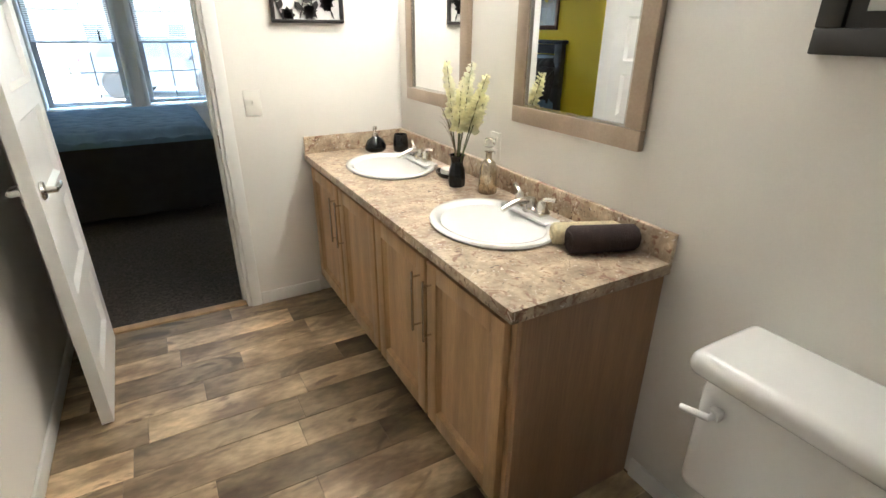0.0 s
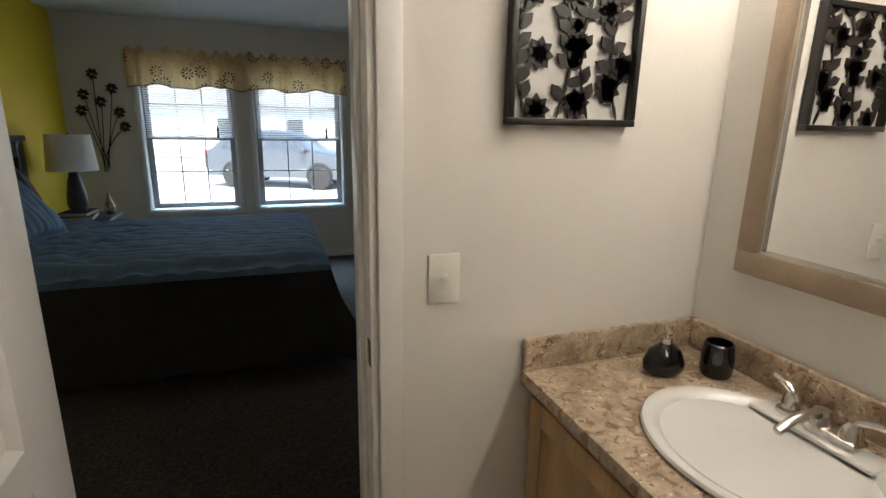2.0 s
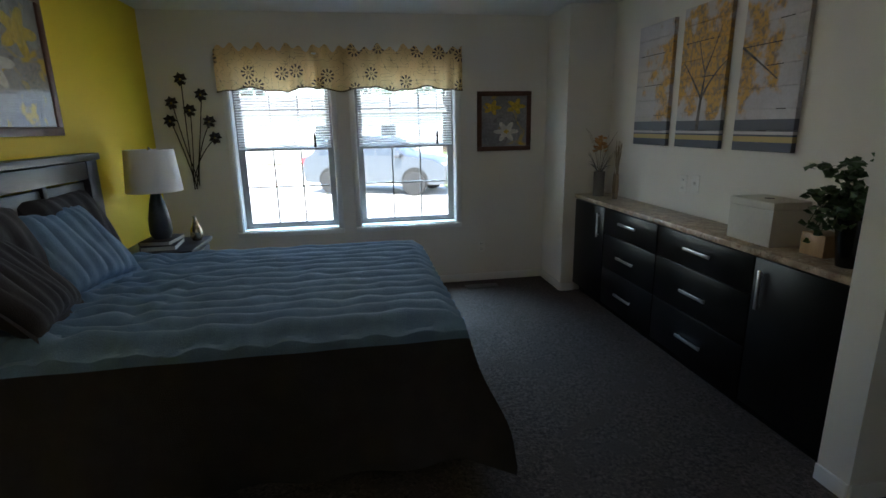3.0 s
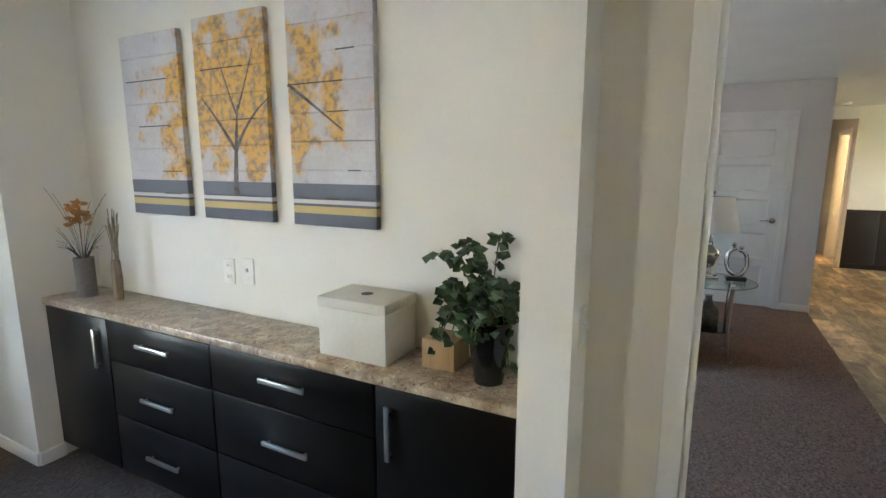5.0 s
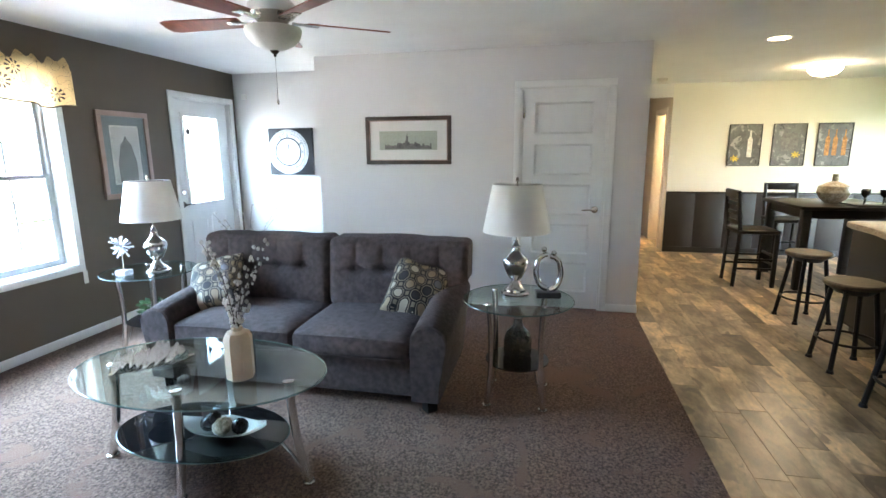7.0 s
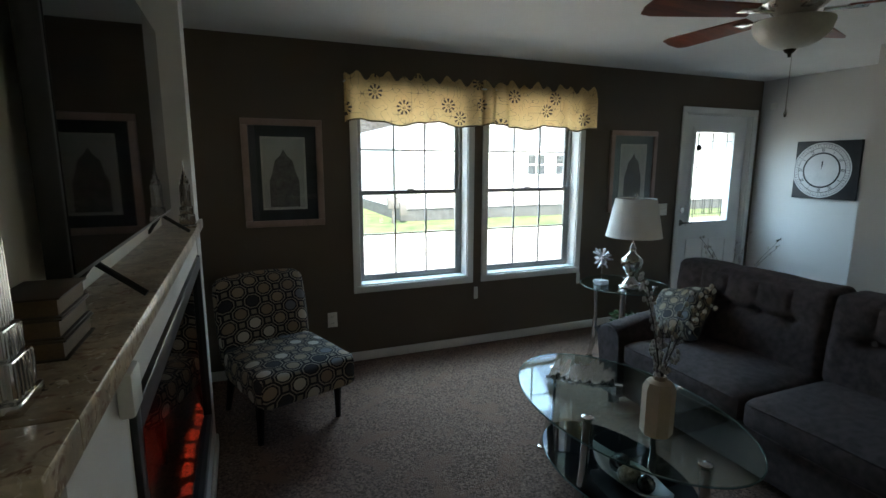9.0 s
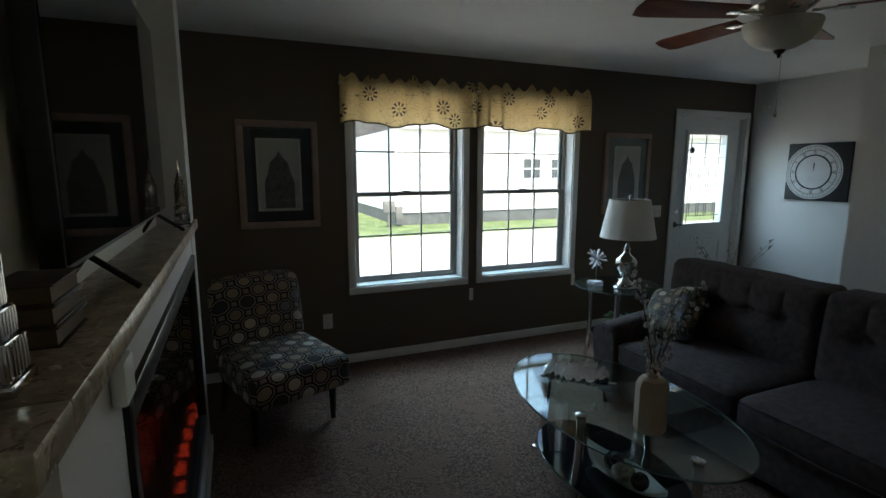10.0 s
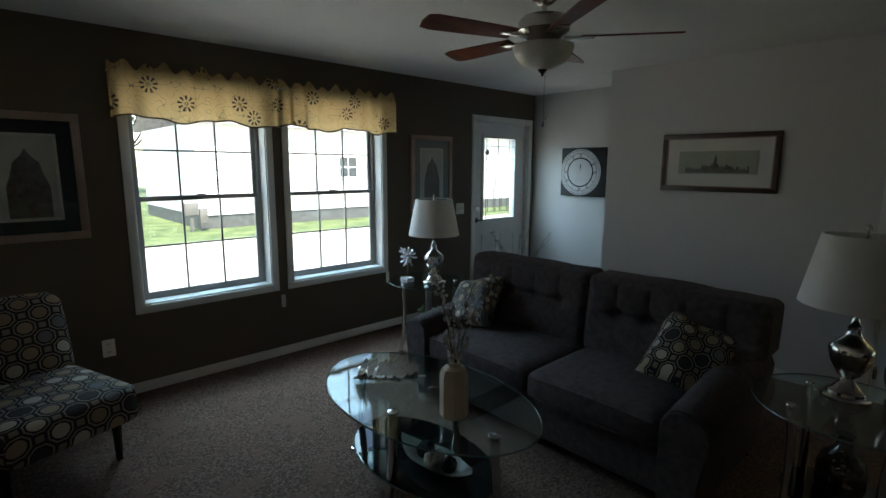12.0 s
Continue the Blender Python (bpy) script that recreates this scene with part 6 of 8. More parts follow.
for k, (w, d) in enumerate(((0.09, 0.15), (0.085, 0.145), (0.085, 0.14))):
    book("brown hardback book stacked on the mantel", 2.832, 5.26, 1.2625 + k * 0.031, w, d, 0.03, 0, mat("brown_book_cloth", (0.05, 0.03, 0.018), 0.6, vary=0.2), OLD_PAGES)

# ---- living room: window wall ----
valance("cream floral valance over the living room windows", 3.86, 6.035, 1.835, 2.16, YW - 0.075, 9)
SILVER_FRAME = mat("pewter_frame", (0.36, 0.25, 0.21), 0.3, 0.5, vary=0.1)
BLUE_MOUNT = mat("dark_blue_mount", (0.035, 0.042, 0.05), 0.7, vary=0.05)
TEAL_MOUNT = mat("slate_teal_mount", (0.17, 0.20, 0.20), 0.7, vary=0.05)
PHOTO = mat("sepia_photo", (0.56, 0.54, 0.50), 0.5, vary=0.12, scale=6)
SHADOW_INK = mat("photo_grey", (0.17, 0.155, 0.145), 0.6, vary=0.3, scale=20)


def tower(w, h, x0, z0):
    pts = [(x0 - w / 2, z0), (x0 - w / 2, z0 + 0.45 * h), (x0 - 0.38 * w, z0 + 0.62 * h), (x0 - 0.3 * w, z0 + 0.8 * h), (x0 - 0.1 * w, z0 + 0.9 * h), (x0, z0 + h),
           (x0 + 0.1 * w, z0 + 0.9 * h), (x0 + 0.3 * w, z0 + 0.8 * h), (x0 + 0.38 * w, z0 + 0.62 * h), (x0 + w / 2, z0 + 0.45 * h), (x0 + w / 2, z0)]
    return flat_shape(pts)


for x, mm, wd in ((3.15, BLUE_MOUNT, 0.54), (6.265, TEAL_MOUNT, 0.545)):
    framed("framed_tower_print", "pewter-framed print of a skyscraper with a dark mount", wd, 0.745, Matrix.Translation((x, YW - 0.001, 1.095)), SILVER_FRAME, 0.045, mm, 0.075, PETAL_WHITE, glazed=True,
           motif=[(flat_shape([(0.135, 0.135), (wd - 0.135, 0.135), (wd - 0.135, 0.61), (0.135, 0.61)]), PHOTO, "photograph"), (tower(0.2, 0.40, wd / 2, 0.14).copy(), SHADOW_INK, "tower_silhouette")])
for ob in bpy.data.objects:
    if ob.name.startswith("tower_silhouette"):
        ob.location.y = -0.0012

for x, z in ((4.93, 0.46), (5.98, 0.50)):
    o = thing("cord_cleat", "white blind cord wand hanging below the window casing", "cord", m=Matrix.Translation((x, YW - 0.006, z)))
    part("wand", rbox(-0.018, 0.018, -0.006, 0.004, -0.055, 0.05, 0.004), PLATE, o)

# ---- living room: east walls ----
WOOD_FRAME = mat("dark_walnut_frame", (0.07, 0.04, 0.03), 0.35, vary=0.2)
MOUNT = mat("ivory_mount", (0.66, 0.64, 0.60), 0.8, vary=0.02)
SKYLINE = mat("misty_skyline_print", (0.40, 0.42, 0.34), 0.6, vary=0.1, scale=3)
rnd = random.Random(21)
pts = [(0.19, 0.145)]
x = 0.19
while x < 0.64:
    w = rnd.uniform(0.008, 0.02)
    h = 0.155 + rnd.uniform(0.01, 0.04) + 0.03 * math.exp(-((x - 0.40) / 0.1) ** 2)
    pts += [(x, h), (min(x + w, 0.647), h)]
    x += w
pts.append((0.647, 0.145))
framed("framed_skyline_picture", "walnut-framed city skyline print with a wide ivory mount", 0.837, 0.446, Matrix.Translation((XE - 0.001, 6.133, 1.36)) @ RY(-90), WOOD_FRAME, 0.035, MOUNT, 0.10, SKYLINE, glazed=False, inner=SILVER_FRAME,
       motif=[(flat_shape(pts), SHADOW_INK, "skyline"), (flat_shape([(0.40, 0.19), (0.40, 0.25), (0.408, 0.275), (0.41, 0.30), (0.412, 0.275), (0.42, 0.25), (0.42, 0.19)]), SHADOW_INK, "tower")])
ck = thing("clock_face_canvas", "square canvas print of a large white clock face", "picture", m=Matrix.Translation((8.203, 7.635, 1.22)) @ RY(-90))
CW, CH = 0.555, 0.535
CLOCK_DARK = mat("clock_black_print", (0.02, 0.018, 0.02), 0.6, vary=0.2)
CLOCK_WHITE = mat("clock_white_print", (0.62, 0.60, 0.60), 0.6, vary=0.06, scale=8)
part("canvas", rbox(0, CW, -0.03, -0.001, 0, CH, 0.003), CLOCK_DARK, ck)
ccx, ccz = 0.245, 0.265


def ring_sector(r0, r1, a0, a1, n, y, dx=0.0):
    bm = bmesh.new()
    vs = []
    for i in range(n + 1):
        a = a0 + (a1 - a0) * i / n
        row = []
        for r in (r0, r1):
            row.append(bm.verts.new((min(max(ccx + r * math.cos(a), 0.002), CW - 0.002), y, min(max(ccz + r * math.sin(a), 0.002), CH - 0.002))))
        vs.append(row)
    for i in range(n):
        bm.faces.new((vs[i][0], vs[i + 1][0], vs[i + 1][1], vs[i][1]))
    return bm


part("dial_ring", ring_sector(0.165, 0.255, 0, 2 * math.pi, 72, -0.0308), CLOCK_WHITE, ck, smooth=False)
part("dial", ring_sector(0.001, 0.15, 0, 2 * math.pi, 60, -0.0308), CLOCK_WHITE, ck, smooth=False)
bm = bmesh.new()
for r0, r1 in ((0.204, 0.209), (0.240, 0.244)):
    bm = merge(bm, ring_sector(r0, r1, 0, 2 * math.pi, 72, -0.0314))
part("minute_track", bm, CLOCK_DARK, ck, smooth=False)
for k in range(12):
    a = math.pi / 2 - k * math.pi / 6
    bm = bmesh.new()
    for j in (-1, 0, 1):
        if j == 0 or k % 3 != 1:
            bm = merge(bm, ring_sector(0.168, 0.202, a + j * 0.05 - 0.012, a + j * 0.05 + 0.012, 2, -0.0316))
    part("numeral", bm, CLOCK_DARK, ck, smooth=False)
bm = bmesh.new()
for k in range(60):
    a = k * math.pi / 30
    bm = merge(bm, ring_sector(0.212, 0.238, a - 0.008, a + 0.008, 1, -0.0316))
part("minute_marks", bm, CLOCK_DARK, ck, smooth=False)
for ang, ln in ((87, 0.085), (84, 0.055)):
    part("hand", ring_sector(0.0, ln, radians(ang - 5), radians(ang + 5), 2, -0.032), CLOCK_DARK, ck, smooth=False)
o = thing("door_chime", "small white chime box high on the entry wall", "chime", m=Matrix.Translation((8.204, 7.92, 2.12)) @ RY(-90))
part("box", rbox(-0.03, 0.03, -0.03, 0, -0.03, 0.03, 0.004), PLATE, o)

# ---- sofa ----
sofa = thing("sofa", "charcoal fabric two-seat sofa with tufted back cushions", "sofa")
SX0, SX1, SY0, SY1 = 5.25, 6.2, 4.93, 6.87
part("base", padded(SX0 + 0.05, SX1 - 0.02, SY0 + 0.06, SY1 - 0.06, 0.075, 0.32, 0.03, 0.004), SOFA, sofa)
part("back_frame", padded(SX1 - 0.20, SX1, SY0 + 0.03, SY1 - 0.03, 0.075, 0.84, 0.06, 0.01), SOFA, sofa)


def sofa_arm(inner, s):
    """An arm that flares outward over its top and falls towards the front; s: the outward side."""
    bm = bmesh.new()
    rings = []
    n = 14
    for i in range(n + 2):
        k = max(0, i - 1)
        x = SX0 + (0.0 if i == 0 else 0.014) + (SX1 - 0.09 - SX0) * k / n
        top = 0.535 + 0.095 * (k / n) ** 0.75
        shrink = 0.955 if i == 0 else 1.0
        outline = [(0.0, 0.075), (0.0, 0.22), (0.0, top - 0.11), (0.008, top - 0.055), (0.03, top - 0.02), (0.065, top - 0.003), (0.105, top), (0.15, top - 0.012),
                   (0.188, top - 0.04), (0.207, top - 0.085), (0.205, top - 0.13), (0.19, top - 0.20), (0.172, 0.22), (0.16, 0.075)]
        rings.append([bm.verts.new((x, inner + s * (0.1 + (o - 0.1) * shrink), 0.3 + (z - 0.3) * shrink)) for o, z in outline])
    for a, b in zip(rings, rings[1:]):
        for q in range(len(a)):
            w = (q + 1) % len(a)
            bm.faces.new((a[q], a[w], b[w], b[q]))
    bm.faces.new(rings[0])
    bm.faces.new(rings[-1][::-1])
    seam = [v.co + Vector((-0.003, 0, 0)) for v in rings[1][1:-1]]
    bmesh.ops.recalc_face_normals(bm, faces=bm.faces)
    arm = part("arm", bm, SOFA, sofa)
    part("piping", tube(seam, 0.0045, 6), SOFA, arm)


sofa_arm(SY0 + 0.195, -1)
sofa_arm(SY1 - 0.195, 1)
ym = 5.868
for y0, y1 in ((SY0 + 0.2, ym - 0.004), (ym + 0.004, SY1 - 0.2)):
    b = padded(SX0 + 0.01, SX1 - 0.22, y0, y1, 0.30, 0.455, 0.045, 0.022, 10)
    sc = part("seat_cushion", b, SOFA, sofa)
    part("piping", merge(tube([(SX0 + 0.006, y0 + 0.03, 0.435), (SX0 + 0.0, (y0 + y1) / 2, 0.442), (SX0 + 0.006, y1 - 0.03, 0.435)], 0.005, 6), tube([(SX0 + 0.006, y0 + 0.03, 0.325), (SX0, (y0 + y1) / 2, 0.32), (SX0 + 0.006, y1 - 0.03, 0.325)], 0.005, 6)), SOFA, sc)
    low_end = y0 < ym - 0.1
    yb0, yb1 = (SY0 - 0.035, y1) if low_end else (y0, SY1 - 0.03)
    b = padded(SX1 - 0.38, SX1 - 0.14, yb0, yb1, 0.43, 0.895, 0.045, 0.025, 44)
    tufts = [(yb0 + (yb1 - yb0) * u, 0.70) for u in (0.2, 0.4, 0.6, 0.8)]
    for v in b.verts:
        if v.co.x < SX1 - 0.29:
            for ty, tz in tufts:
                d = math.hypot((v.co.y - ty) * 0.8, v.co.z - tz)
                v.co.x += 0.045 * math.exp(-(d / 0.03) ** 2) + 0.025 * math.exp(-(d / 0.08) ** 2)
                v.co.x += 0.012 * math.exp(-((v.co.y - ty) / 0.014) ** 2) * max(0.0, min(1.0, (v.co.z - 0.7) / 0.1)) * (v.co.z < 0.87)
            v.co.x += 0.018 * math.exp(-((v.co.z - 0.70) / 0.018) ** 2) * (1.0 if tufts[0][0] < v.co.y < tufts[-1][0] else 0.3)
        u = 2 * (v.co.y - yb0) / (yb1 - yb0) - 1
        if v.co.z > 0.66:
            v.co.z += (0.016 * u ** 4 + 0.008 * noise.noise(v.co * 7)) * (v.co.z - 0.66) / 0.22
        # narrower below, where it stands between the arms
        tuck = max(0.0, min(1.0, (0.64 - v.co.z) / 0.05))
        if low_end:
            v.co.y = max(v.co.y, yb0 + 0.20 * tuck)
        else:
            v.co.y = min(v.co.y, yb1 - 0.20 * tuck)
        v.co.x += 0.10 * (v.co.z - 0.45)
    bc = part("back_cushion", b, SOFA, sofa)
    for ty, tz in tufts:
        part("tuft_button", lathe([(0, -0.008), (0.014, -0.006), (0.014, 0.004), (0, 0.006)], 12), SOFA, bc, m=Matrix.Translation((SX1 - 0.325, ty, tz)) @ Matrix.Rotation(radians(-90), 4, "Y"))
for x in (SX0 + 0.07, SX1 - 0.1):
    for y in (SY0 + 0.1, SY1 - 0.1):
        part("foot", lathe([(0, 0.004), (0.045, 0.004), (0.05, 0.08), (0, 0.08)], 4, center=(x, y)), DARK_WOOD, sofa)


def ring_fabric(name, pitch):
    """Black cloth printed with outlined octagons, a disc in each and small lozenges between them."""
    m = mat(name, (0.016, 0.014, 0.015), 0.85, vary=0.2, scale=20, fine=300, bump=0.4)
    n, l = nodes_of(m)
    p = n["Principled BSDF"]
    base = p.inputs["Base Color"].links[0].from_socket

    def calc(op, a, b):
        k = n.new("ShaderNodeMath")
        k.operation = op
        for sock, val in ((k.inputs[0], a), (k.inputs[1], b)):
            if isinstance(val, (int, float)):
                sock.default_value = val
            else:
                l.new(val, sock)
        return k.outputs[0]

    def vec(op, a, b=None):
        k = n.new("ShaderNodeVectorMath")
        k.operation = op
        l.new(a, k.inputs[0])
        if b is not None:
            k.inputs[1].default_value = b
        return k
    tc = n.new("ShaderNodeTexCoord")
    at = n.new("ShaderNodeSeparateXYZ")
    l.new(tc.outputs["Object"], at.inputs[0])
    nm = n.new("ShaderNodeSeparateXYZ")
    l.new(tc.outputs["Normal"], nm.inputs[0])
    side = calc("GREATER_THAN", calc("ABSOLUTE", nm.outputs["X"], 0), 0.75)
    across = n.new("ShaderNodeMix")
    l.new(side, across.inputs["Factor"])
    l.new(at.outputs["X"], across.inputs["A"])
    l.new(at.outputs["Y"], across.inputs["B"])
    up = n.new("ShaderNodeMix")
    l.new(side, up.inputs["Factor"])
    l.new(calc("ADD", at.outputs["Y"], at.outputs["Z"]), up.inputs["A"])
    l.new(at.outputs["Z"], up.inputs["B"])
    k = 0.7071 / pitch
    u = calc("MULTIPLY", calc("ADD", across.outputs["Result"], up.outputs["Result"]), k)
    v = calc("MULTIPLY", calc("SUBTRACT", across.outputs["Result"], up.outputs["Result"]), k)
    uv = n.new("ShaderNodeCombineXYZ")
    l.new(u, uv.inputs["X"])
    l.new(v, uv.inputs["Y"])
    cell = vec("ABSOLUTE", vec("SUBTRACT", vec("FRACTION", uv.outputs[0]).outputs[0], (0.5, 0.5, 0.0)).outputs[0])
    q = n.new("ShaderNodeSeparateXYZ")
    l.new(cell.outputs[0], q.inputs[0])
    diag = calc("MULTIPLY", calc("ADD", q.outputs["X"], q.outputs["Y"]), 0.7071)
    octa = calc("MAXIMUM", calc("MAXIMUM", q.outputs["X"], q.outputs["Y"]), diag)
    dist = vec("LENGTH", cell.outputs[0]).outputs["Value"]
    pick = n.new("ShaderNodeTexWhiteNoise")
    pick.noise_dimensions = "2D"
    l.new(vec("FLOOR", uv.outputs[0]).outputs[0], pick.inputs["Vector"])
    colr = n.new("ShaderNodeValToRGB")
    colr.color_ramp.interpolation = "CONSTANT"
    e = colr.color_ramp.elements
    e[0].position, e[0].color = 0.0, (0.30, 0.225, 0.145, 1)
    e[1].position, e[1].color = 0.3, (0.50, 0.44, 0.35, 1)
    for pos, c in ((0.5, (0.03, 0.028, 0.03, 1)), (0.72, (0.24, 0.17, 0.11, 1)), (0.9, (0.14, 0.14, 0.15, 1))):
        e.new(pos).color = c
    l.new(pick.outputs["Value"], colr.inputs[0])

    def over(mask, under, colour):
        mx = n.new("ShaderNodeMix")
        mx.data_type = "RGBA"
        l.new(mask, mx.inputs["Factor"])
        l.new(under, mx.inputs["A"])
        if isinstance(colour, tuple):
            mx.inputs["B"].default_value = colour
        else:
            l.new(colour, mx.inputs["B"])
        return mx.outputs["Result"]
    out = over(calc("LESS_THAN", dist, 0.31), base, colr.outputs[0])
    out = over(calc("MULTIPLY", calc("GREATER_THAN", octa, 0.385), calc("LESS_THAN", octa, 0.445)), out, (0.27, 0.225, 0.17, 1))
    out = over(calc("GREATER_THAN", diag, 0.565), out, (0.22, 0.18, 0.13, 1))
    l.new(out, p.inputs["Base Color"])
    return m


RINGS = ring_fabric("lozenge_print_cloth", 0.082)
for x, y, z, turn, roll, tilt in ((5.68, 5.25, 0.425, -72, 20, -32), (5.55, 6.585, 0.455, -98, -22, -42)):
    o = thing("throw_cushion", "black and cream lozenge-print cushion on the sofa", "cushion", "sofa cushions",
              m=Matrix.Translation((x, y, z)) @ RY(turn) @ Matrix.Rotation(radians(tilt), 4, "X") @ Matrix.Rotation(radians(roll), 4, "Y"))
    part("cover", cushion(0.40, 0.40, 0.16, 18), RINGS, o)

# ---- patterned slipper chair ----
ch = thing("slipper_chair", "armless chair covered in black lozenge-print cloth with dark legs", "chair", m=Matrix.Translation((3.31, 7.34, 0.004)) @ RY(19))
RINGS2 = ring_fabric("lozenge_print_upholstery", 0.112)
b = padded(-0.285, 0.285, -0.36, 0.24, 0.25, 0.45, 0.05, 0.015, 10)
part("seat", b, RINGS2, ch)
b = padded(-0.28, 0.28, 0.20, 0.31, 0.30, 0.84, 0.05, 0.01, 12)
for v in b.verts:
    v.co.y += 0.14 * (v.co.z - 0.3) + 0.05 * max(0, v.co.z - 0.6)
    v.co.z += 0.012 * math.cos(v.co.x * 6)
part("backrest", b, RINGS2, ch)
for sx in (-1, 1):
    for y0, y1 in ((-0.20, -0.19), (0.24, 0.34)):
        part("leg", tube([(sx * 0.235, y0, 0.27), (sx * 0.24, y1, 0.0)], 0.026, 8, taper=0.016), DARK_WOOD, ch)

# ---- glass tables ----
TABLE_GLASS = thin_glass("table_glass", (0.86, 0.95, 0.92), 1.6)
GLASS_EDGE = mat("polished_glass_edge", (0.09, 0.125, 0.115), 0.08, vary=0.1, spec=0.6)
STEEL = mat("polished_steel", (0.68, 0.66, 0.63), 0.14, 1.0, vary=0.05)


def ellipse(rx, ry, n=64):
    return [(rx * math.cos(2 * math.pi * i / n), ry * math.sin(2 * math.pi * i / n)) for i in range(n)]


ct = thing("coffee_table", "oval glass coffee table with steel legs and a black glass shelf", "table", m=Matrix.Translation((4.65, 5.985, 0.004)))
part("glass_top", extrude_outline(ellipse(0.385, 0.62), 0.470, 0.481, 0.003), TABLE_GLASS, ct, "clear oval glass top")
part("glass_rim", tube([(x, y, 0.4755) for x, y in ellipse(0.3835, 0.6185)] + [(0.3835, 0, 0.4755)], 0.0036, 8), GLASS_EDGE, ct, "polished green glass edge")
part("shelf_rim", tube([(x - 0.02, y, 0.1695) for x, y in ellipse(0.259, 0.429)] + [(0.239, 0, 0.1695)], 0.003, 8), GLASS_EDGE, ct, "polished glass edge")
part("shelf", extrude_outline([(x - 0.02, y) for x, y in ellipse(0.26, 0.43)], 0.165, 0.174, 0.003), BLACK_GLASS, ct, "black glass lower shelf")
for x, y in ((-0.06, -0.53), (-0.06, 0.47), (-0.25, -0.06), (0.24, 0.02)):
    leg = part("leg", tube(arc((x * 0.92, y * 0.92, 0.468), (x * 0.93, y * 0.94, 0.2), (x * 1.12, y * 1.06, 0.012), 12), 0.019, 12), STEEL, ct)
    part("top_cap", lathe([(0, 0.482), (0.026, 0.482), (0.026, 0.488), (0.02, 0.491), (0, 0.491)], 20, center=(x * 0.92, y * 0.92)), STEEL, leg)
    part("foot_pad", lathe([(0, 0), (0.028, 0), (0.028, 0.008), (0.02, 0.012), (0, 0.012)], 16, center=(x * 1.12, y * 1.06)), STEEL, leg)
    part("brace", tube(arc((x * 0.72, y * 0.80, 0.164), (x * 0.9, y * 0.92, 0.12), (x * 1.08, y * 1.04, 0.03)), 0.008, 8), STEEL, leg)


def end_table(label, x, y, rot):
    t = thing("end_table", label, "table", "glass end tables", m=Matrix.Translation((x, y, 0.004)) @ RY(rot))
    part("glass_top", extrude_outline(ellipse(0.325, 0.325), 0.612, 0.622, 0.003), TABLE_GLASS, t, "clear round glass top")
    part("glass_rim", tube([(px, py, 0.617) for px, py in ellipse(0.3235, 0.3235)] + [(0.3235, 0, 0.617)], 0.0034, 8), GLASS_EDGE, t, "polished green glass edge")
    part("shelf", extrude_outline(ellipse(0.19, 0.19), 0.235, 0.243, 0.002), BLACK_GLASS, t, "black glass lower shelf")
    for k in range(4):
        a = radians(45 + 90 * k)
        c, s = math.cos(a), math.sin(a)
        leg = part("leg", tube(arc((0.22 * c, 0.22 * s, 0.61), (0.175 * c, 0.175 * s, 0.3), (0.23 * c, 0.23 * s, 0.012), 12), 0.017, 12), STEEL, t)
        part("foot_pad", lathe([(0, 0), (0.026, 0), (0.026, 0.008), (0, 0.012)], 14, center=(0.23 * c, 0.23 * s)), STEEL, leg)
        part("top_cap", lathe([(0, 0.6225), (0.02, 0.6225), (0.018, 0.629), (0, 0.629)], 16, center=(0.22 * c, 0.22 * s)), STEEL, leg)
        part("brace", tube(arc((0.15 * c, 0.15 * s, 0.234), (0.17 * c, 0.17 * s, 0.15), (0.215 * c, 0.215 * s, 0.05)), 0.007, 8), STEEL, leg)
    return t


end_table("round glass end table beside the sofa", 5.60, 4.55, 0)
end_table("round glass end table in the corner by the window", 5.83, 7.30, 0)


def table_lamp(x, y, z):
    o = thing("table_lamp", "silver urn table lamp with a white tapered shade", "lamp", "living room lamps", m=Matrix.Translation((x, y, z)))
    part("foot", lathe([(0, 0), (0.085, 0), (0.088, 0.012), (0.08, 0.02), (0.07, 0.022), (0.068, 0.034), (0.05, 0.045), (0.03, 0.07), (0.022, 0.085), (0, 0.085)], 30), SILVER, o)
    part("urn", lathe([(0.02, 0.085), (0.04, 0.10), (0.068, 0.155), (0.078, 0.195), (0.076, 0.215), (0.058, 0.235), (0.03, 0.26), (0.022, 0.285), (0.026, 0.30), (0.016, 0.31), (0.012, 0.335), (0, 0.335)], 30), SILVER, o)
    part("harp_rod", tube([(0, 0, 0.33), (0, 0, 0.685)], 0.004, 8), CHROME, o)
    part("shade", lathe([(0.20, 0.385), (0.145, 0.665), (0.142, 0.665), (0.196, 0.385)], 40), WHITE_FABRIC, o, "white fabric shade")
    part("shade_ring", lathe([(0.1425, 0.655), (0.1435, 0.66), (0.012, 0.66), (0.012, 0.655)], 24), CHROME, o)
    part("finial", lathe([(0, 0.68), (0.012, 0.682), (0.008, 0.695), (0.01, 0.702), (0, 0.708)], 12), CHROME, o)


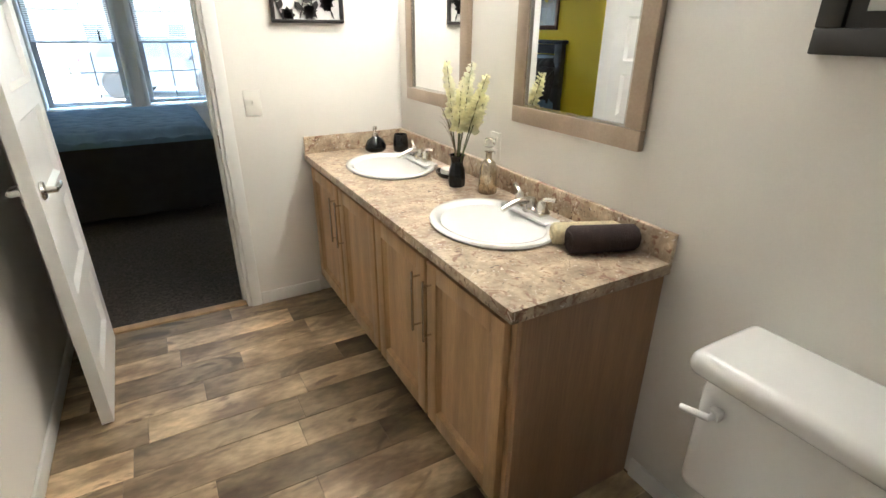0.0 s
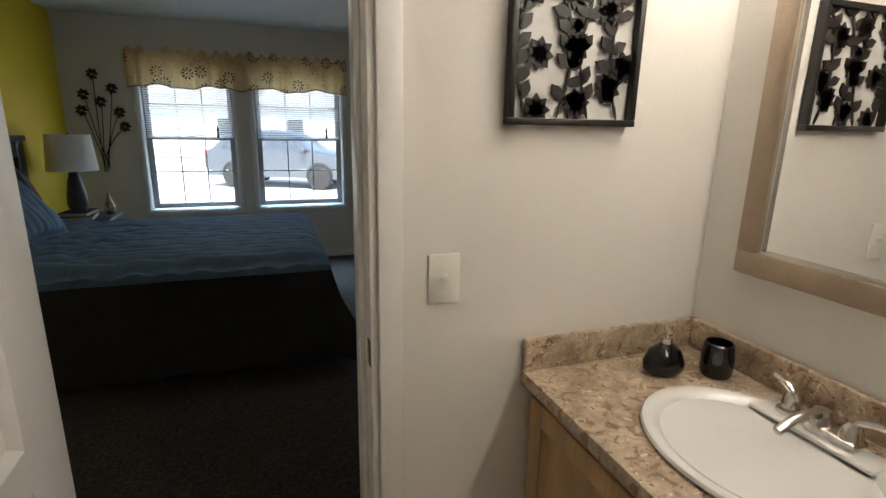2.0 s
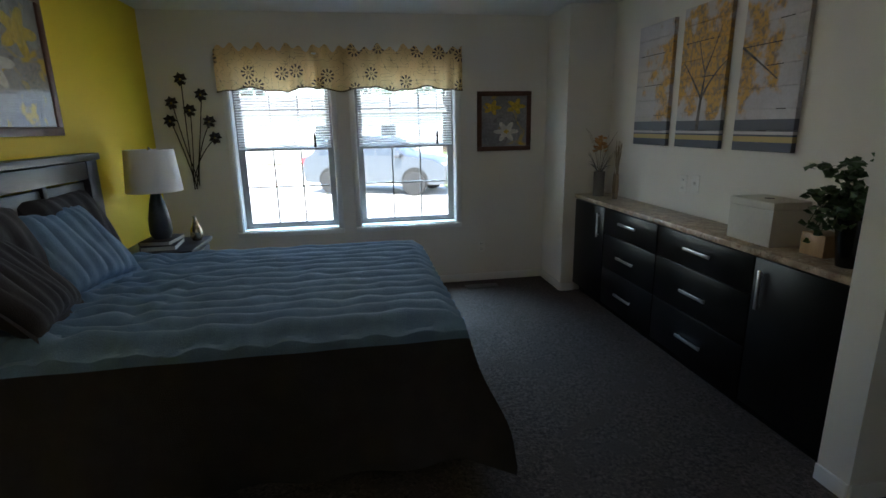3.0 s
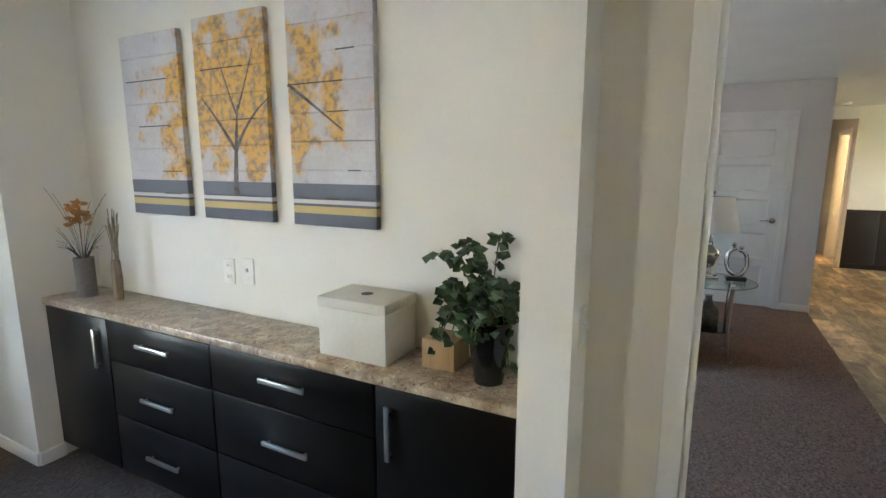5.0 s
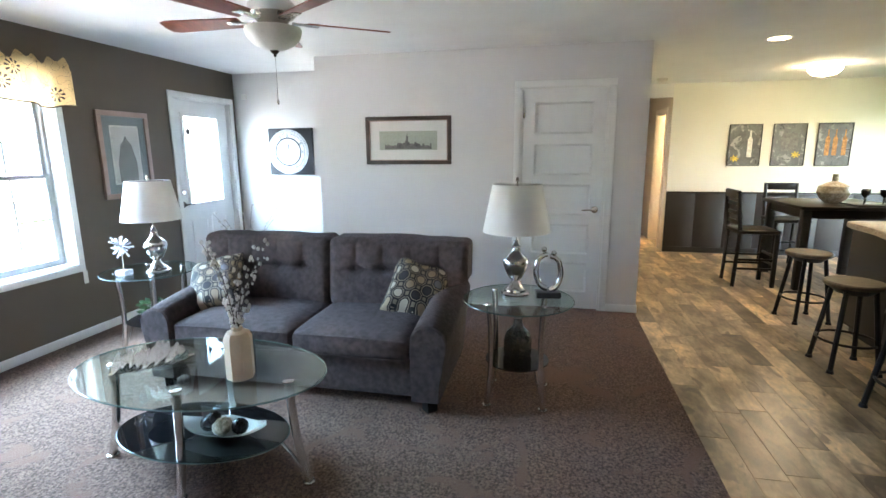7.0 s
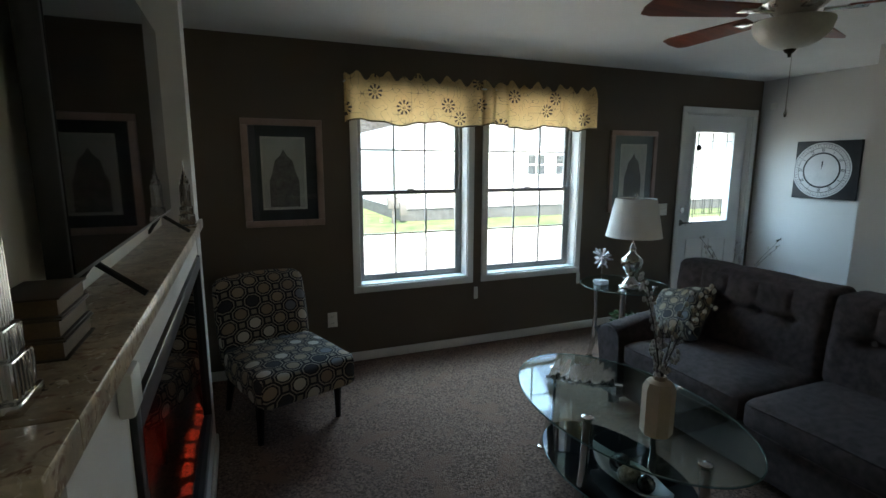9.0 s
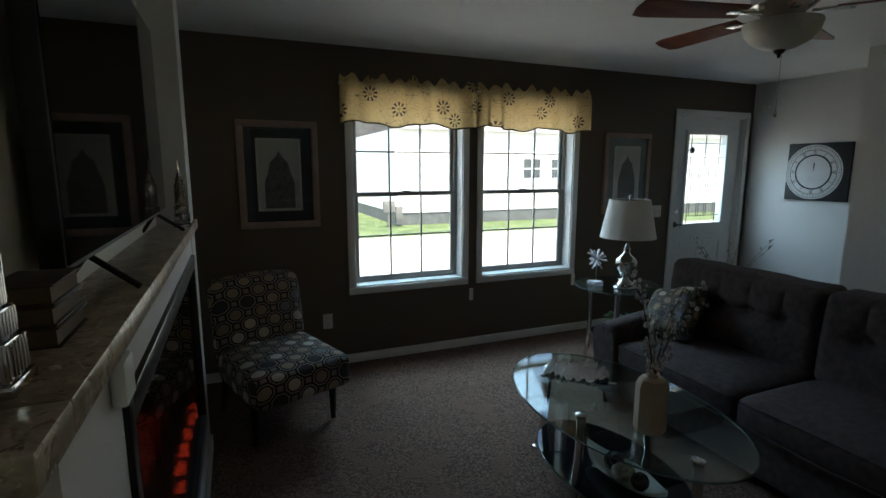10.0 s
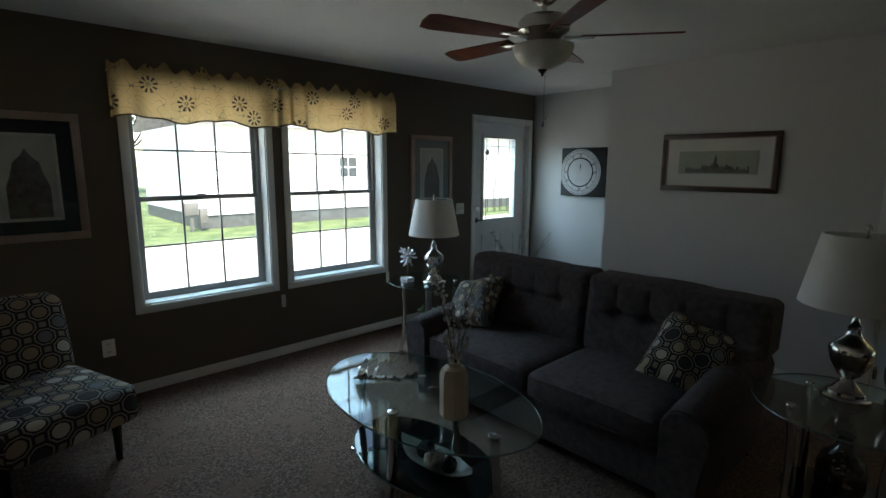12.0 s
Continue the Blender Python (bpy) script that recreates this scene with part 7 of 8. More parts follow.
table_lamp(5.69, 4.575, 0.6265)
table_lamp(5.80, 7.20, 0.6265)
o = thing("ring_sculpture", "silver open-ring sculpture of two figures on a black base", "sculpture", m=Matrix.Translation((5.66, 4.38, 0.6265)) @ RY(100) @ Matrix.Scale(1.2, 4))
part("base", rbox(-0.06, 0.06, -0.04, 0.04, 0, 0.03, 0.004), BLACK, o, "black base")
for x0, s, dz in ((-0.006, -1, 0.0), (0.006, 1, 0.02)):
    pts = [(x0 + s * 0.055 * math.sin(t) * (1.0 if t < 2.2 else 1.1), 0.0, 0.12 + dz * 0.5 - 0.085 * math.cos(t)) for t in (i * math.pi / 14 for i in range(15))]
    part("figure_loop", tube(pts, 0.016, 12, taper=0.012), SILVER, o)
    part("figure_head", lathe([(0, 0.205 + dz), (0.010, 0.209 + dz), (0.014, 0.22 + dz), (0.010, 0.231 + dz), (0, 0.235 + dz)], 14, center=(x0 * 4, 0)), SILVER, o)
o = thing("glass_jug", "dark smoky glass bottle on the end table's shelf", "bottle", m=Matrix.Translation((5.65, 4.55, 0.248)))
part("jug", lathe([(0, 0), (0.075, 0), (0.085, 0.02), (0.085, 0.10), (0.07, 0.15), (0.03, 0.19), (0.024, 0.23), (0.034, 0.24), (0.0, 0.24)], 26), mat("smoky_glass", (0.10, 0.085, 0.07), 0.1, vary=0.3, scale=30, glass=0.4), o)
o = thing("crystal_burst", "clear crystal starburst ornament on a block base", "ornament", m=Matrix.Translation((5.66, 7.36, 0.6265)))
CRYSTAL = mat("crystal", (0.9, 0.9, 0.92), 0.05, vary=0.05, glass=0.5)
part("block", rbox(-0.04, 0.04, -0.04, 0.04, 0, 0.035, 0.004), CRYSTAL, o)
part("rod", tube([(0, 0, 0.035), (0, 0, 0.19)], 0.004, 8), CHROME, o)
rnd = random.Random(14)
bm = bmesh.new()
for k in range(34):
    d = Vector((rnd.gauss(0, 1), rnd.gauss(0, 1), rnd.gauss(0, 1))).normalized()
    tube([Vector((0, 0, 0.21)) + d * 0.012, Vector((0, 0, 0.21)) + d * rnd.uniform(0.06, 0.095)], 0.003, 5, bm, taper=0.007)
part("crystal_spikes", bm, CRYSTAL, o)

BUD = mat("white_buds", (0.62, 0.58, 0.52), 0.8, vary=0.15)
TWIG = mat("brown_twig", (0.05, 0.032, 0.025), 0.8, vary=0.2)


def bud_twigs(parent, z0, n, height, spread, seed, lean=(0, 0)):
    rnd = random.Random(seed)
    for k in range(n):
        a = 2 * math.pi * k / n + rnd.uniform(-0.4, 0.4)
        r = spread * rnd.uniform(0.4, 1)
        pts = arc((0, 0, z0), (0.25 * r * math.cos(a), 0.25 * r * math.sin(a), z0 + height * 0.5), (r * math.cos(a) + lean[0], r * math.sin(a) + lean[1], z0 + height * rnd.uniform(0.6, 1.0)), 8)
        tw = part("twig", tube(pts, 0.0022, 5, taper=0.0012), TWIG, parent)
        bm = bmesh.new()
        for q in pts[3:]:
            for j in range(2):
                c = q + Vector((rnd.uniform(-0.014, 0.014), rnd.uniform(-0.014, 0.014), rnd.uniform(-0.02, 0.02)))
                s = rnd.uniform(0.005, 0.010)
                bmesh.ops.create_icosphere(bm, subdivisions=1, radius=s, matrix=Matrix.Translation(c) @ Matrix.Diagonal((1, 1, 1.3, 1)))
        part("bud_cluster", bm, BUD, tw, "white buds")["kind"] = "stuff"


o = thing("bud_vase", "beige faceted bottle vase with budding twigs on the coffee table", "vase", m=Matrix.Translation((4.60, 5.735, 0.4858)))
part("vase", lathe([(0, 0), (0.058, 0), (0.062, 0.006), (0.062, 0.19), (0.05, 0.215), (0.026, 0.225), (0.024, 0.24), (0.018, 0.24), (0.016, 0.2), (0, 0.19)], 8), mat("beige_ceramic", (0.56, 0.42, 0.30), 0.45, vary=0.04), o)
bud_twigs(o, 0.20, 6, 0.17, 0.06, 5)
bud_twigs(o, 0.20, 8, 0.46, 0.20, 8)
o = thing("leaf_tray", "polished silver tray of overlapping leaves on the coffee table", "tray", m=Matrix.Translation((4.605, 6.215, 0.4862)) @ RY(-43))
rnd = random.Random(17)


def tray_leaf(x, side, ln, lift):
    """One curled leaf that rises outward from the spine."""
    bm = bmesh.new()
    rows = []
    for i in range(6):
        t = i / 5
        w = 0.017 * math.sin(math.pi * (0.12 + 0.80 * t)) + 0.002
        rows.append([bm.verts.new((x + 0.35 * ln * t + w * k, side * (0.008 + ln * t), 0.006 + lift * t ** 1.7 + (0.004 if k == 0 else 0.0))) for k in (-1, 0, 1)])
    for a, b in zip(rows, rows[1:]):
        for k in range(2):
            bm.faces.new((a[k], b[k], b[k + 1], a[k + 1]))
    bmesh.ops.solidify(bm, geom=bm.faces[:], thickness=0.003)
    return bm


for k in range(13):
    t = k / 12
    for sd in (-1, 1):
        part("leaf", tray_leaf(-0.15 + 0.27 * t, sd, 0.055 + 0.065 * math.sin(math.pi * (0.15 + 0.75 * t)), rnd.uniform(0.035, 0.075)), SILVER, o)
part("spine", tube([(-0.17, 0, 0.008), (0, 0, 0.008), (0.19, 0, 0.02)], 0.007, 8), SILVER, o)
o = thing("shell_bowl", "white boat-shaped bowl of shells and ornamental balls on the shelf", "bowl", m=Matrix.Translation((4.60, 5.86, 0.1785)) @ RY(95))
bm = bmesh.new()
rows = []
for i in range(25):
    u = -1 + 2 * i / 24
    w = 0.085 * (1 - abs(u) ** 2.2) + 0.004
    rows.append([bm.verts.new((u * 0.22, w * (-1 + 2 * j / 8), 0.004 + 0.05 * ((-1 + 2 * j / 8) ** 2) * (1 - 0.5 * abs(u)) + 0.06 * abs(u) ** 3)) for j in range(9)])
for a, b in zip(rows, rows[1:]):
    for j in range(8):
        bm.faces.new((a[j], b[j], b[j + 1], a[j + 1]))
bmesh.ops.solidify(bm, geom=bm.faces[:], thickness=0.004)
part("bowl", bm, PORCELAIN, o)
SHELL = mat("banded_shell", (0.40, 0.33, 0.25), 0.4, vary=0.4, scale=30, color2=(0.6, 0.55, 0.46))
DARKBALL = mat("dark_mosaic_ball", (0.03, 0.03, 0.03), 0.2, vary=0.5, scale=60)
for k, (x, y, r) in enumerate(((-0.09, 0.0, 0.038), (-0.01, 0.02, 0.042), (0.07, -0.01, 0.04), (0.0, -0.03, 0.03), (0.03, 0.01, 0.032))):
    bm = bmesh.new()
    bmesh.ops.create_icosphere(bm, subdivisions=3, radius=r, matrix=Matrix.Translation((x, y, 0.014 + r + (0.045 if k == 4 else 0))))
    for v in bm.verts:
        v.co.z += 0.003 * math.sin(v.co.x * 300)
    part("ball", bm, SHELL if k % 2 else DARKBALL, o)

o = thing("floor_vase", "dark floor vase with tall budding twigs behind the sofa", "vase", m=Matrix.Translation((6.55, 6.95, 0.004)))
part("vase", lathe([(0, 0), (0.08, 0), (0.11, 0.15), (0.10, 0.32), (0.05, 0.42), (0.055, 0.46), (0.045, 0.46), (0.03, 0.40), (0, 0.38)], 24), CERAMIC_BLACK, o)
bud_twigs(o, 0.42, 8, 0.62, 0.30, 23)
o = thing("floor_plant", "small leafy green plant under the corner table", "plant", m=Matrix.Translation((6.1, 7.55, 0.004)))
part("pot", lathe([(0, 0), (0.05, 0), (0.065, 0.11), (0.055, 0.11), (0, 0.09)], 20), CERAMIC_BLACK, o)
rnd = random.Random(31)
bm = bmesh.new()
for k in range(90):
    a = rnd.uniform(0, 6.28)
    q = Vector((0.10 * rnd.random() * math.cos(a), 0.10 * rnd.random() * math.sin(a), rnd.uniform(0.12, 0.28)))
    petal(bm, q, (math.cos(a), math.sin(a), rnd.uniform(-0.3, 0.6)), 0.06, 0.035)
part("foliage", bm, IVY, o, "green leaves")

# ---- ceiling fan ----
FAN_A = 19
fan = thing("ceiling_fan", "brushed nickel ceiling fan with cherry blades and a frosted bowl light", "fan", m=Matrix.Translation((5.33, 5.87, H)))
part("canopy", lathe([(0, 0), (0.065, 0), (0.062, -0.03), (0.035, -0.05), (0, -0.05)], 28), CHROME, fan)
part("downrod", tube([(0, 0, -0.04), (0, 0, -0.12)], 0.012, 12), CHROME, fan)
part("motor", lathe([(0, -0.09), (0.04, -0.095), (0.105, -0.11), (0.125, -0.13), (0.125, -0.175), (0.11, -0.19), (0.09, -0.2), (0.06, -0.235), (0, -0.235)], 36), CHROME, fan)
BOWL = mat("frosted_alabaster", (0.70, 0.67, 0.60), 0.35, vary=0.06, scale=10)
part("light_bowl", lathe([(0.148, -0.245), (0.150, -0.255), (0.14, -0.29), (0.11, -0.325), (0.06, -0.35), (0.0, -0.358)], 36), BOWL, fan, "frosted glass bowl")
part("finial", lathe([(0, -0.355), (0.025, -0.357), (0.018, -0.368), (0.008, -0.375), (0.006, -0.388), (0, -0.39)], 16), mat("dark_bronze", (0.05, 0.035, 0.025), 0.35, 0.9), fan, "dark finial")
part("pull_chain", tube([(0.09, 0.05, -0.2), (0.09, 0.05, -0.60)], 0.0018, 6), CHROME, fan)
part("chain_knob", lathe([(0, -0.63), (0.006, -0.625), (0.007, -0.61), (0.003, -0.6), (0, -0.6)], 10, center=(0.09, 0.05)), CHROME, fan)
for k in range(5):
    a = FAN_A + 72 * k
    br = part("blade_iron", moved(merge(rbox(0.10, 0.20, -0.018, 0.018, -0.215, -0.206, 0.003), rbox(0.18, 0.25, -0.04, 0.04, -0.213, -0.207, 0.003)), RY(a)), CHROME, fan)
    pts = [(0.18, -0.052), (0.40, -0.062), (0.60, -0.068), (0.645, -0.055), (0.655, 0.0), (0.645, 0.055), (0.60, 0.068), (0.40, 0.062), (0.18, 0.052)]
    b = extrude_outline(pts, -0.004, 0.003, 0.0015)
    part("blade", moved(b, RY(a) @ Matrix.Translation((0, 0, -0.205)) @ Matrix.Rotation(radians(12), 4, "X")), CHERRY, br, "cherry wood blade")


# ---- kitchen and dining ----
wc2 = thing("wainscot", "dark brown panelled wainscot on the dining wall", "wainscot", kind="structure")
for k in range(8):
    y0 = -0.45 + k * 0.396
    part("panel", rbox(10.474, 10.489, y0 + 0.001, y0 + 0.395, 0.0, 0.86, 0.004), WAINSCOT, wc2)
part("cap_rail", rbox(10.465, 10.489, -0.45, 2.72, 0.861, 0.885, 0.005), WAINSCOT, wc2)
part("base_rail", rbox(10.460, 10.473, -0.45, 2.72, 0.0, 0.08, 0.004), WAINSCOT, wc2)
PRINT_GREY = blob_print("wine_still_life_print", (0.13, 0.13, 0.125), [((0.30, 0.29, 0.27), 0.56), ((0.04, 0.04, 0.04), 0.6)], 7)
AMBER = mat("painted_amber", (0.50, 0.20, 0.04), 0.6, vary=0.3, scale=30)
for k, (y0, lab, mot) in enumerate(((1.96, "wine bottles and grapes", 0), (1.415, "wine barrel and grapes", 1), (0.874, "amber wine bottles", 2))):
    mo = []
    if mot == 0:
        mo = [(flower_shape(0.09, 0.10, 0.06, 7), PAINT_YELLOW, "grapes"), (flat_shape([(0.24, 0.12), (0.24, 0.36), (0.26, 0.40), (0.26, 0.48), (0.28, 0.48), (0.28, 0.40), (0.30, 0.36), (0.30, 0.12)]), PETAL_WHITE, "bottle")]
    elif mot == 1:
        mo = [(flower_shape(0.30, 0.15, 0.06, 7), PAINT_YELLOW, "grapes"), (flat_shape([(0.12, 0.2), (0.10, 0.32), (0.12, 0.44), (0.30, 0.44), (0.32, 0.32), (0.30, 0.2)]), SHADOW_INK, "barrel")]
    else:
        mo = [(flat_shape([(0.1 + d, 0.14), (0.1 + d, 0.36), (0.12 + d, 0.40), (0.12 + d, 0.48), (0.135 + d, 0.48), (0.135 + d, 0.40), (0.155 + d, 0.36), (0.155 + d, 0.14)]), AMBER, "bottle") for d in (0.0, 0.09, 0.2)]
    framed("canvas_print", "dark canvas print of " + lab, 0.41, 0.567, Matrix.Translation((10.489, y0, 1.248)) @ RY(-90), BLACK_FRAME, 0.008, None, 0, PRINT_GREY, motif=mo)

# breakfast bar
bar = thing("breakfast_bar", "curved breakfast bar with a dark panelled front", "counter")
edge = [(7.32, 1.25), (7.32, 1.95), (7.27, 2.04), (7.15, 2.07), (6.85, 2.08), (6.62, 2.13), (6.40, 2.24), (6.15, 2.35), (5.85, 2.43), (5.5, 2.47), (5.15, 2.43), (4.8, 2.32), (4.5, 2.18), (4.2, 2.09), (3.9, 2.06), (3.9, 1.25)]
part("body", box(bmesh.new(), 4.0, 7.24, 1.35, 2.0, 0.08, 0.865), WAINSCOT, bar, smooth=False)
part("toe_kick", box(bmesh.new(), 4.0, 7.2, 1.40, 1.95, -0.002, 0.08), BLACK, bar, smooth=False)
for k in range(6):
    part("front_panel", rbox(4.02 + k * 0.536, 4.02 + k * 0.536 + 0.526, 2.0, 2.014, 0.1, 0.86, 0.004), WAINSCOT, bar)
part("countertop", extrude_outline(edge, 0.8655, 0.908, 0.006), LAMINATE, bar, "granite-look laminate top with a curved edge")

STOOL_SEAT = mat("weathered_seat_wood", (0.13, 0.10, 0.065), 0.5, vary=0.3, scale=12, stretch=(4, 0.6, 1))
STOOL_METAL = mat("gunmetal", (0.025, 0.025, 0.028), 0.4, 0.7, vary=0.2)


def stool(x, y, rot, seat_mat):
    s = thing("bar_stool", "round wooden-seat bar stool with a dark metal frame", "stool", "bar stools", m=Matrix.Translation((x, y, 0)) @ RY(rot))
    part("seat", lathe([(0, 0.575), (0.165, 0.575), (0.175, 0.585), (0.175, 0.60), (0.165, 0.608), (0, 0.604)], 32), seat_mat, s)
    part("collar", lathe([(0.10, 0.53), (0.15, 0.572), (0.0, 0.572), (0.0, 0.53)], 28), STOOL_METAL, s)
    for k in range(4):
        a = radians(45 + 90 * k)
        c, sn = math.cos(a), math.sin(a)
        leg = part("leg", tube([(0.12 * c, 0.12 * sn, 0.57), (0.20 * c, 0.20 * sn, 0.012)], 0.016, 8), STOOL_METAL, s)
        part("foot_pad", lathe([(0, 0), (0.024, 0), (0.02, 0.02), (0, 0.022)], 12, center=(0.20 * c, 0.20 * sn)), STOOL_METAL, leg)
    part("foot_ring", tube([(0.172 * math.cos(a), 0.172 * math.sin(a), 0.2) for a in (2 * math.pi * i / 28 for i in range(29))], 0.009, 8), STOOL_METAL, s)
    return s


stool(7.5, 2.17, 10, STOOL_SEAT)
stool(6.46, 2.36, 0, STOOL_SEAT)
RED_SEAT = mat("red_stained_seat", (0.09, 0.025, 0.015), 0.4, vary=0.2)
stool(5.75, 2.38, 14, RED_SEAT)
stool(5.32, 2.20, 4, RED_SEAT)
o = thing("price_tag", "small white card tag hanging from a stool", "tag", m=Matrix.Translation((5.66, 2.555, 0.42)) @ RY(-30) @ Matrix.Rotation(radians(10), 4, "Y"))
part("card", rbox(-0.06, 0.06, -0.002, 0.002, -0.05, 0.07, 0.001), mat("white_card", (0.7, 0.72, 0.75), 0.6, vary=0.03), o)
part("string", tube([(0, 0, 0.07), (0.02, -0.02, 0.16)], 0.001, 5), BLACK, o)

dt = thing("dining_table", "square dark counter-height dining table", "table", m=Matrix.Translation((8.95, 1.35, 0)))
part("top", rbox(-0.5, 0.5, -0.5, 0.5, 0.865, 0.90, 0.006), DARK_WOOD, dt)
part("apron", merge(rbox(-0.44, 0.44, -0.44, -0.42, 0.77, 0.865, 0.003), rbox(-0.44, 0.44, 0.42, 0.44, 0.77, 0.865, 0.003), rbox(-0.44, -0.42, -0.42, 0.42, 0.77, 0.865, 0.003), rbox(0.42, 0.44, -0.42, 0.42, 0.77, 0.865, 0.003)), DARK_WOOD, dt)
for x in (-0.42, 0.42):
    for y in (-0.42, 0.42):
        part("leg", rbox(x - 0.04, x + 0.04, y - 0.04, y + 0.04, 0, 0.865, 0.006), DARK_WOOD, dt)


def dining_chair():
    c = thing("dining_chair", "dark wooden counter-height dining chair with slatted back", "chair", "chairs round the dining table", m=Matrix.Translation((8.75, 2.17, 0)))
    part("seat", rbox(-0.21, 0.21, -0.21, 0.21, 0.585, 0.625, 0.012), DARK_WOOD, c)
    for x in (-0.18, 0.18):
        part("leg", rbox(x - 0.02, x + 0.02, -0.20, -0.16, 0, 0.585, 0.004), DARK_WOOD, c)
        part("leg", tube([(x, 0.21, 0.0), (x, 0.185, 0.6), (x, 0.235, 1.04)], 0.021, 8), DARK_WOOD, c)
    for z, y in ((0.70, 0.198), (0.80, 0.206), (0.90, 0.215)):
        part("back_slat", rbox(-0.17, 0.17, y - 0.008, y + 0.008, z - 0.02, z + 0.02, 0.004), DARK_WOOD, c)
    part("top_rail", rbox(-0.2, 0.2, 0.218, 0.25, 0.96, 1.05, 0.012), DARK_WOOD, c)
    for z in (0.2, 0.3):
        part("stretcher", merge(rbox(-0.18, -0.165, -0.17, 0.2, z - 0.012, z + 0.012, 0.003), rbox(0.165, 0.18, -0.17, 0.2, z - 0.012, z + 0.012, 0.003), rbox(-0.17, 0.17, -0.19, -0.175, z + 0.03, z + 0.054, 0.003)), DARK_WOOD, c)
    return c


dc = dining_chair()
copy_thing(dc, Matrix.Translation((9.72, 1.45, 0)) @ RY(-90))
copy_thing(dc, Matrix.Translation((8.22, 1.15, 0)) @ RY(95))
copy_thing(dc, Matrix.Translation((9.0, 0.55, 0)) @ RY(180))
o = thing("dining_vase", "round mottled cream ceramic vase on the dining table", "vase", m=Matrix.Translation((8.93, 1.35, 0.901)))
part("vase", lathe([(0, 0), (0.07, 0), (0.12, 0.04), (0.155, 0.11), (0.14, 0.18), (0.07, 0.215), (0.03, 0.23), (0.026, 0.30), (0.034, 0.31), (0, 0.31)], 28), mat("mottled_cream_glaze", (0.50, 0.40, 0.28), 0.35, vary=0.3, scale=25, color2=(0.62, 0.56, 0.46)), o)
o = thing("serving_tray", "black wire tray of dark place settings on the dining table", "tray", m=Matrix.Translation((8.66, 1.02, 0.901)))
for dx, dy in ((0, 0), (0.12, 0.1), (-0.05, 0.2)):
    part("goblet", lathe([(0, 0), (0.04, 0), (0.006, 0.01), (0.006, 0.08), (0.035, 0.11), (0.04, 0.16), (0.0, 0.12)], 16, center=(dx, dy)), BLACK_GLASS, o)
part("tray", rbox(-0.15, 0.25, -0.12, 0.3, 0, 0.012, 0.005), BLACK, o)

LINEN = mat("linen_napkin", (0.55, 0.47, 0.40), 0.85, vary=0.1, fine=200)
for x, y, r in ((6.55, 1.85, 20), (5.75, 2.05, 40)):
    o = thing("rolled_napkin", "gathered linen napkin in a black ring on the bar", "napkin", "napkins on the bar", m=Matrix.Translation((x, y, 0.909)) @ RY(r))
    b = tube([(-0.14, 0, 0.03), (-0.05, 0, 0.028), (0, 0, 0.026), (0.05, 0, 0.028), (0.13, 0, 0.03)], 0.03, 14)
    for v in b.verts:
        f = abs(v.co.x) / 0.14
        v.co.y *= 0.55 + 1.6 * f
        v.co.z = 0.026 + (v.co.z - 0.028) * (0.8 - 0.3 * f) + 0.004 * math.sin(v.co.y * 160)
    bmesh.ops.translate(b, verts=b.verts, vec=(0, 0, max(0.0, -min(v.co.z for v in b.verts)) + 0.001))
    part("cloth", b, LINEN, o)
    part("ring", moved(lathe([(0.025, -0.02), (0.029, -0.02), (0.029, 0.02), (0.025, 0.02)], 20), Matrix.Translation((0, 0, 0.03)) @ Matrix.Rotation(radians(90), 4, "Y")), BLACK, o, "black napkin ring")
o = thing("glass_cloche", "glass dome jar with dark and orange contents on the bar", "jar", m=Matrix.Translation((6.2, 1.75, 0.909)))
part("base", lathe([(0, 0), (0.07, 0), (0.03, 0.02), (0.02, 0.06), (0.09, 0.075), (0.09, 0.085), (0, 0.085)], 24), GLASS, o)
part("dome", lathe([(0.085, 0.086), (0.088, 0.16), (0.07, 0.22), (0.02, 0.25), (0.015, 0.27), (0, 0.275)], 24), GLASS, o)
part("contents", lathe([(0, 0.09), (0.05, 0.09), (0.06, 0.12), (0.04, 0.15), (0, 0.16)], 16), mat("dark_confection", (0.08, 0.04, 0.03), 0.6, vary=0.4, scale=40), o)
o = thing("orange_goblet", "stemmed glass with an orange drink on the bar", "glass", m=Matrix.Translation((6.05, 1.98, 0.909)))
part("glass", lathe([(0, 0), (0.035, 0), (0.005, 0.008), (0.005, 0.06), (0.032, 0.09), (0.036, 0.13), (0.034, 0.13), (0, 0.075)], 20), GLASS, o)
part("drink", lathe([(0, 0.078), (0.028, 0.092), (0.031, 0.115), (0, 0.115)], 18), mat("orange_juice", (0.7, 0.32, 0.02), 0.3, vary=0.05), o, "orange drink")

# dining lights
BULB = mat("lit_lamp_glass", (0.95, 0.92, 0.85), 0.4, vary=0.0, emit=(1.0, 0.74, 0.43), emit_strength=1.7)
o = thing("flush_ceiling_light", "lit white glass dome light on the dining ceiling", "light", m=Matrix.Translation((9.2, 1.47, H)))
part("rim", lathe([(0, 0), (0.15, 0), (0.15, -0.02), (0, -0.02)], 32), CHROME, o)
part("dome", lathe([(0.16, -0.02), (0.155, -0.06), (0.11, -0.10), (0.0, -0.125)], 32), BULB, o)
CAN = mat("lit_downlight", (0.95, 0.93, 0.88), 0.4, vary=0.0, emit=(1.0, 0.74, 0.43), emit_strength=3.6)
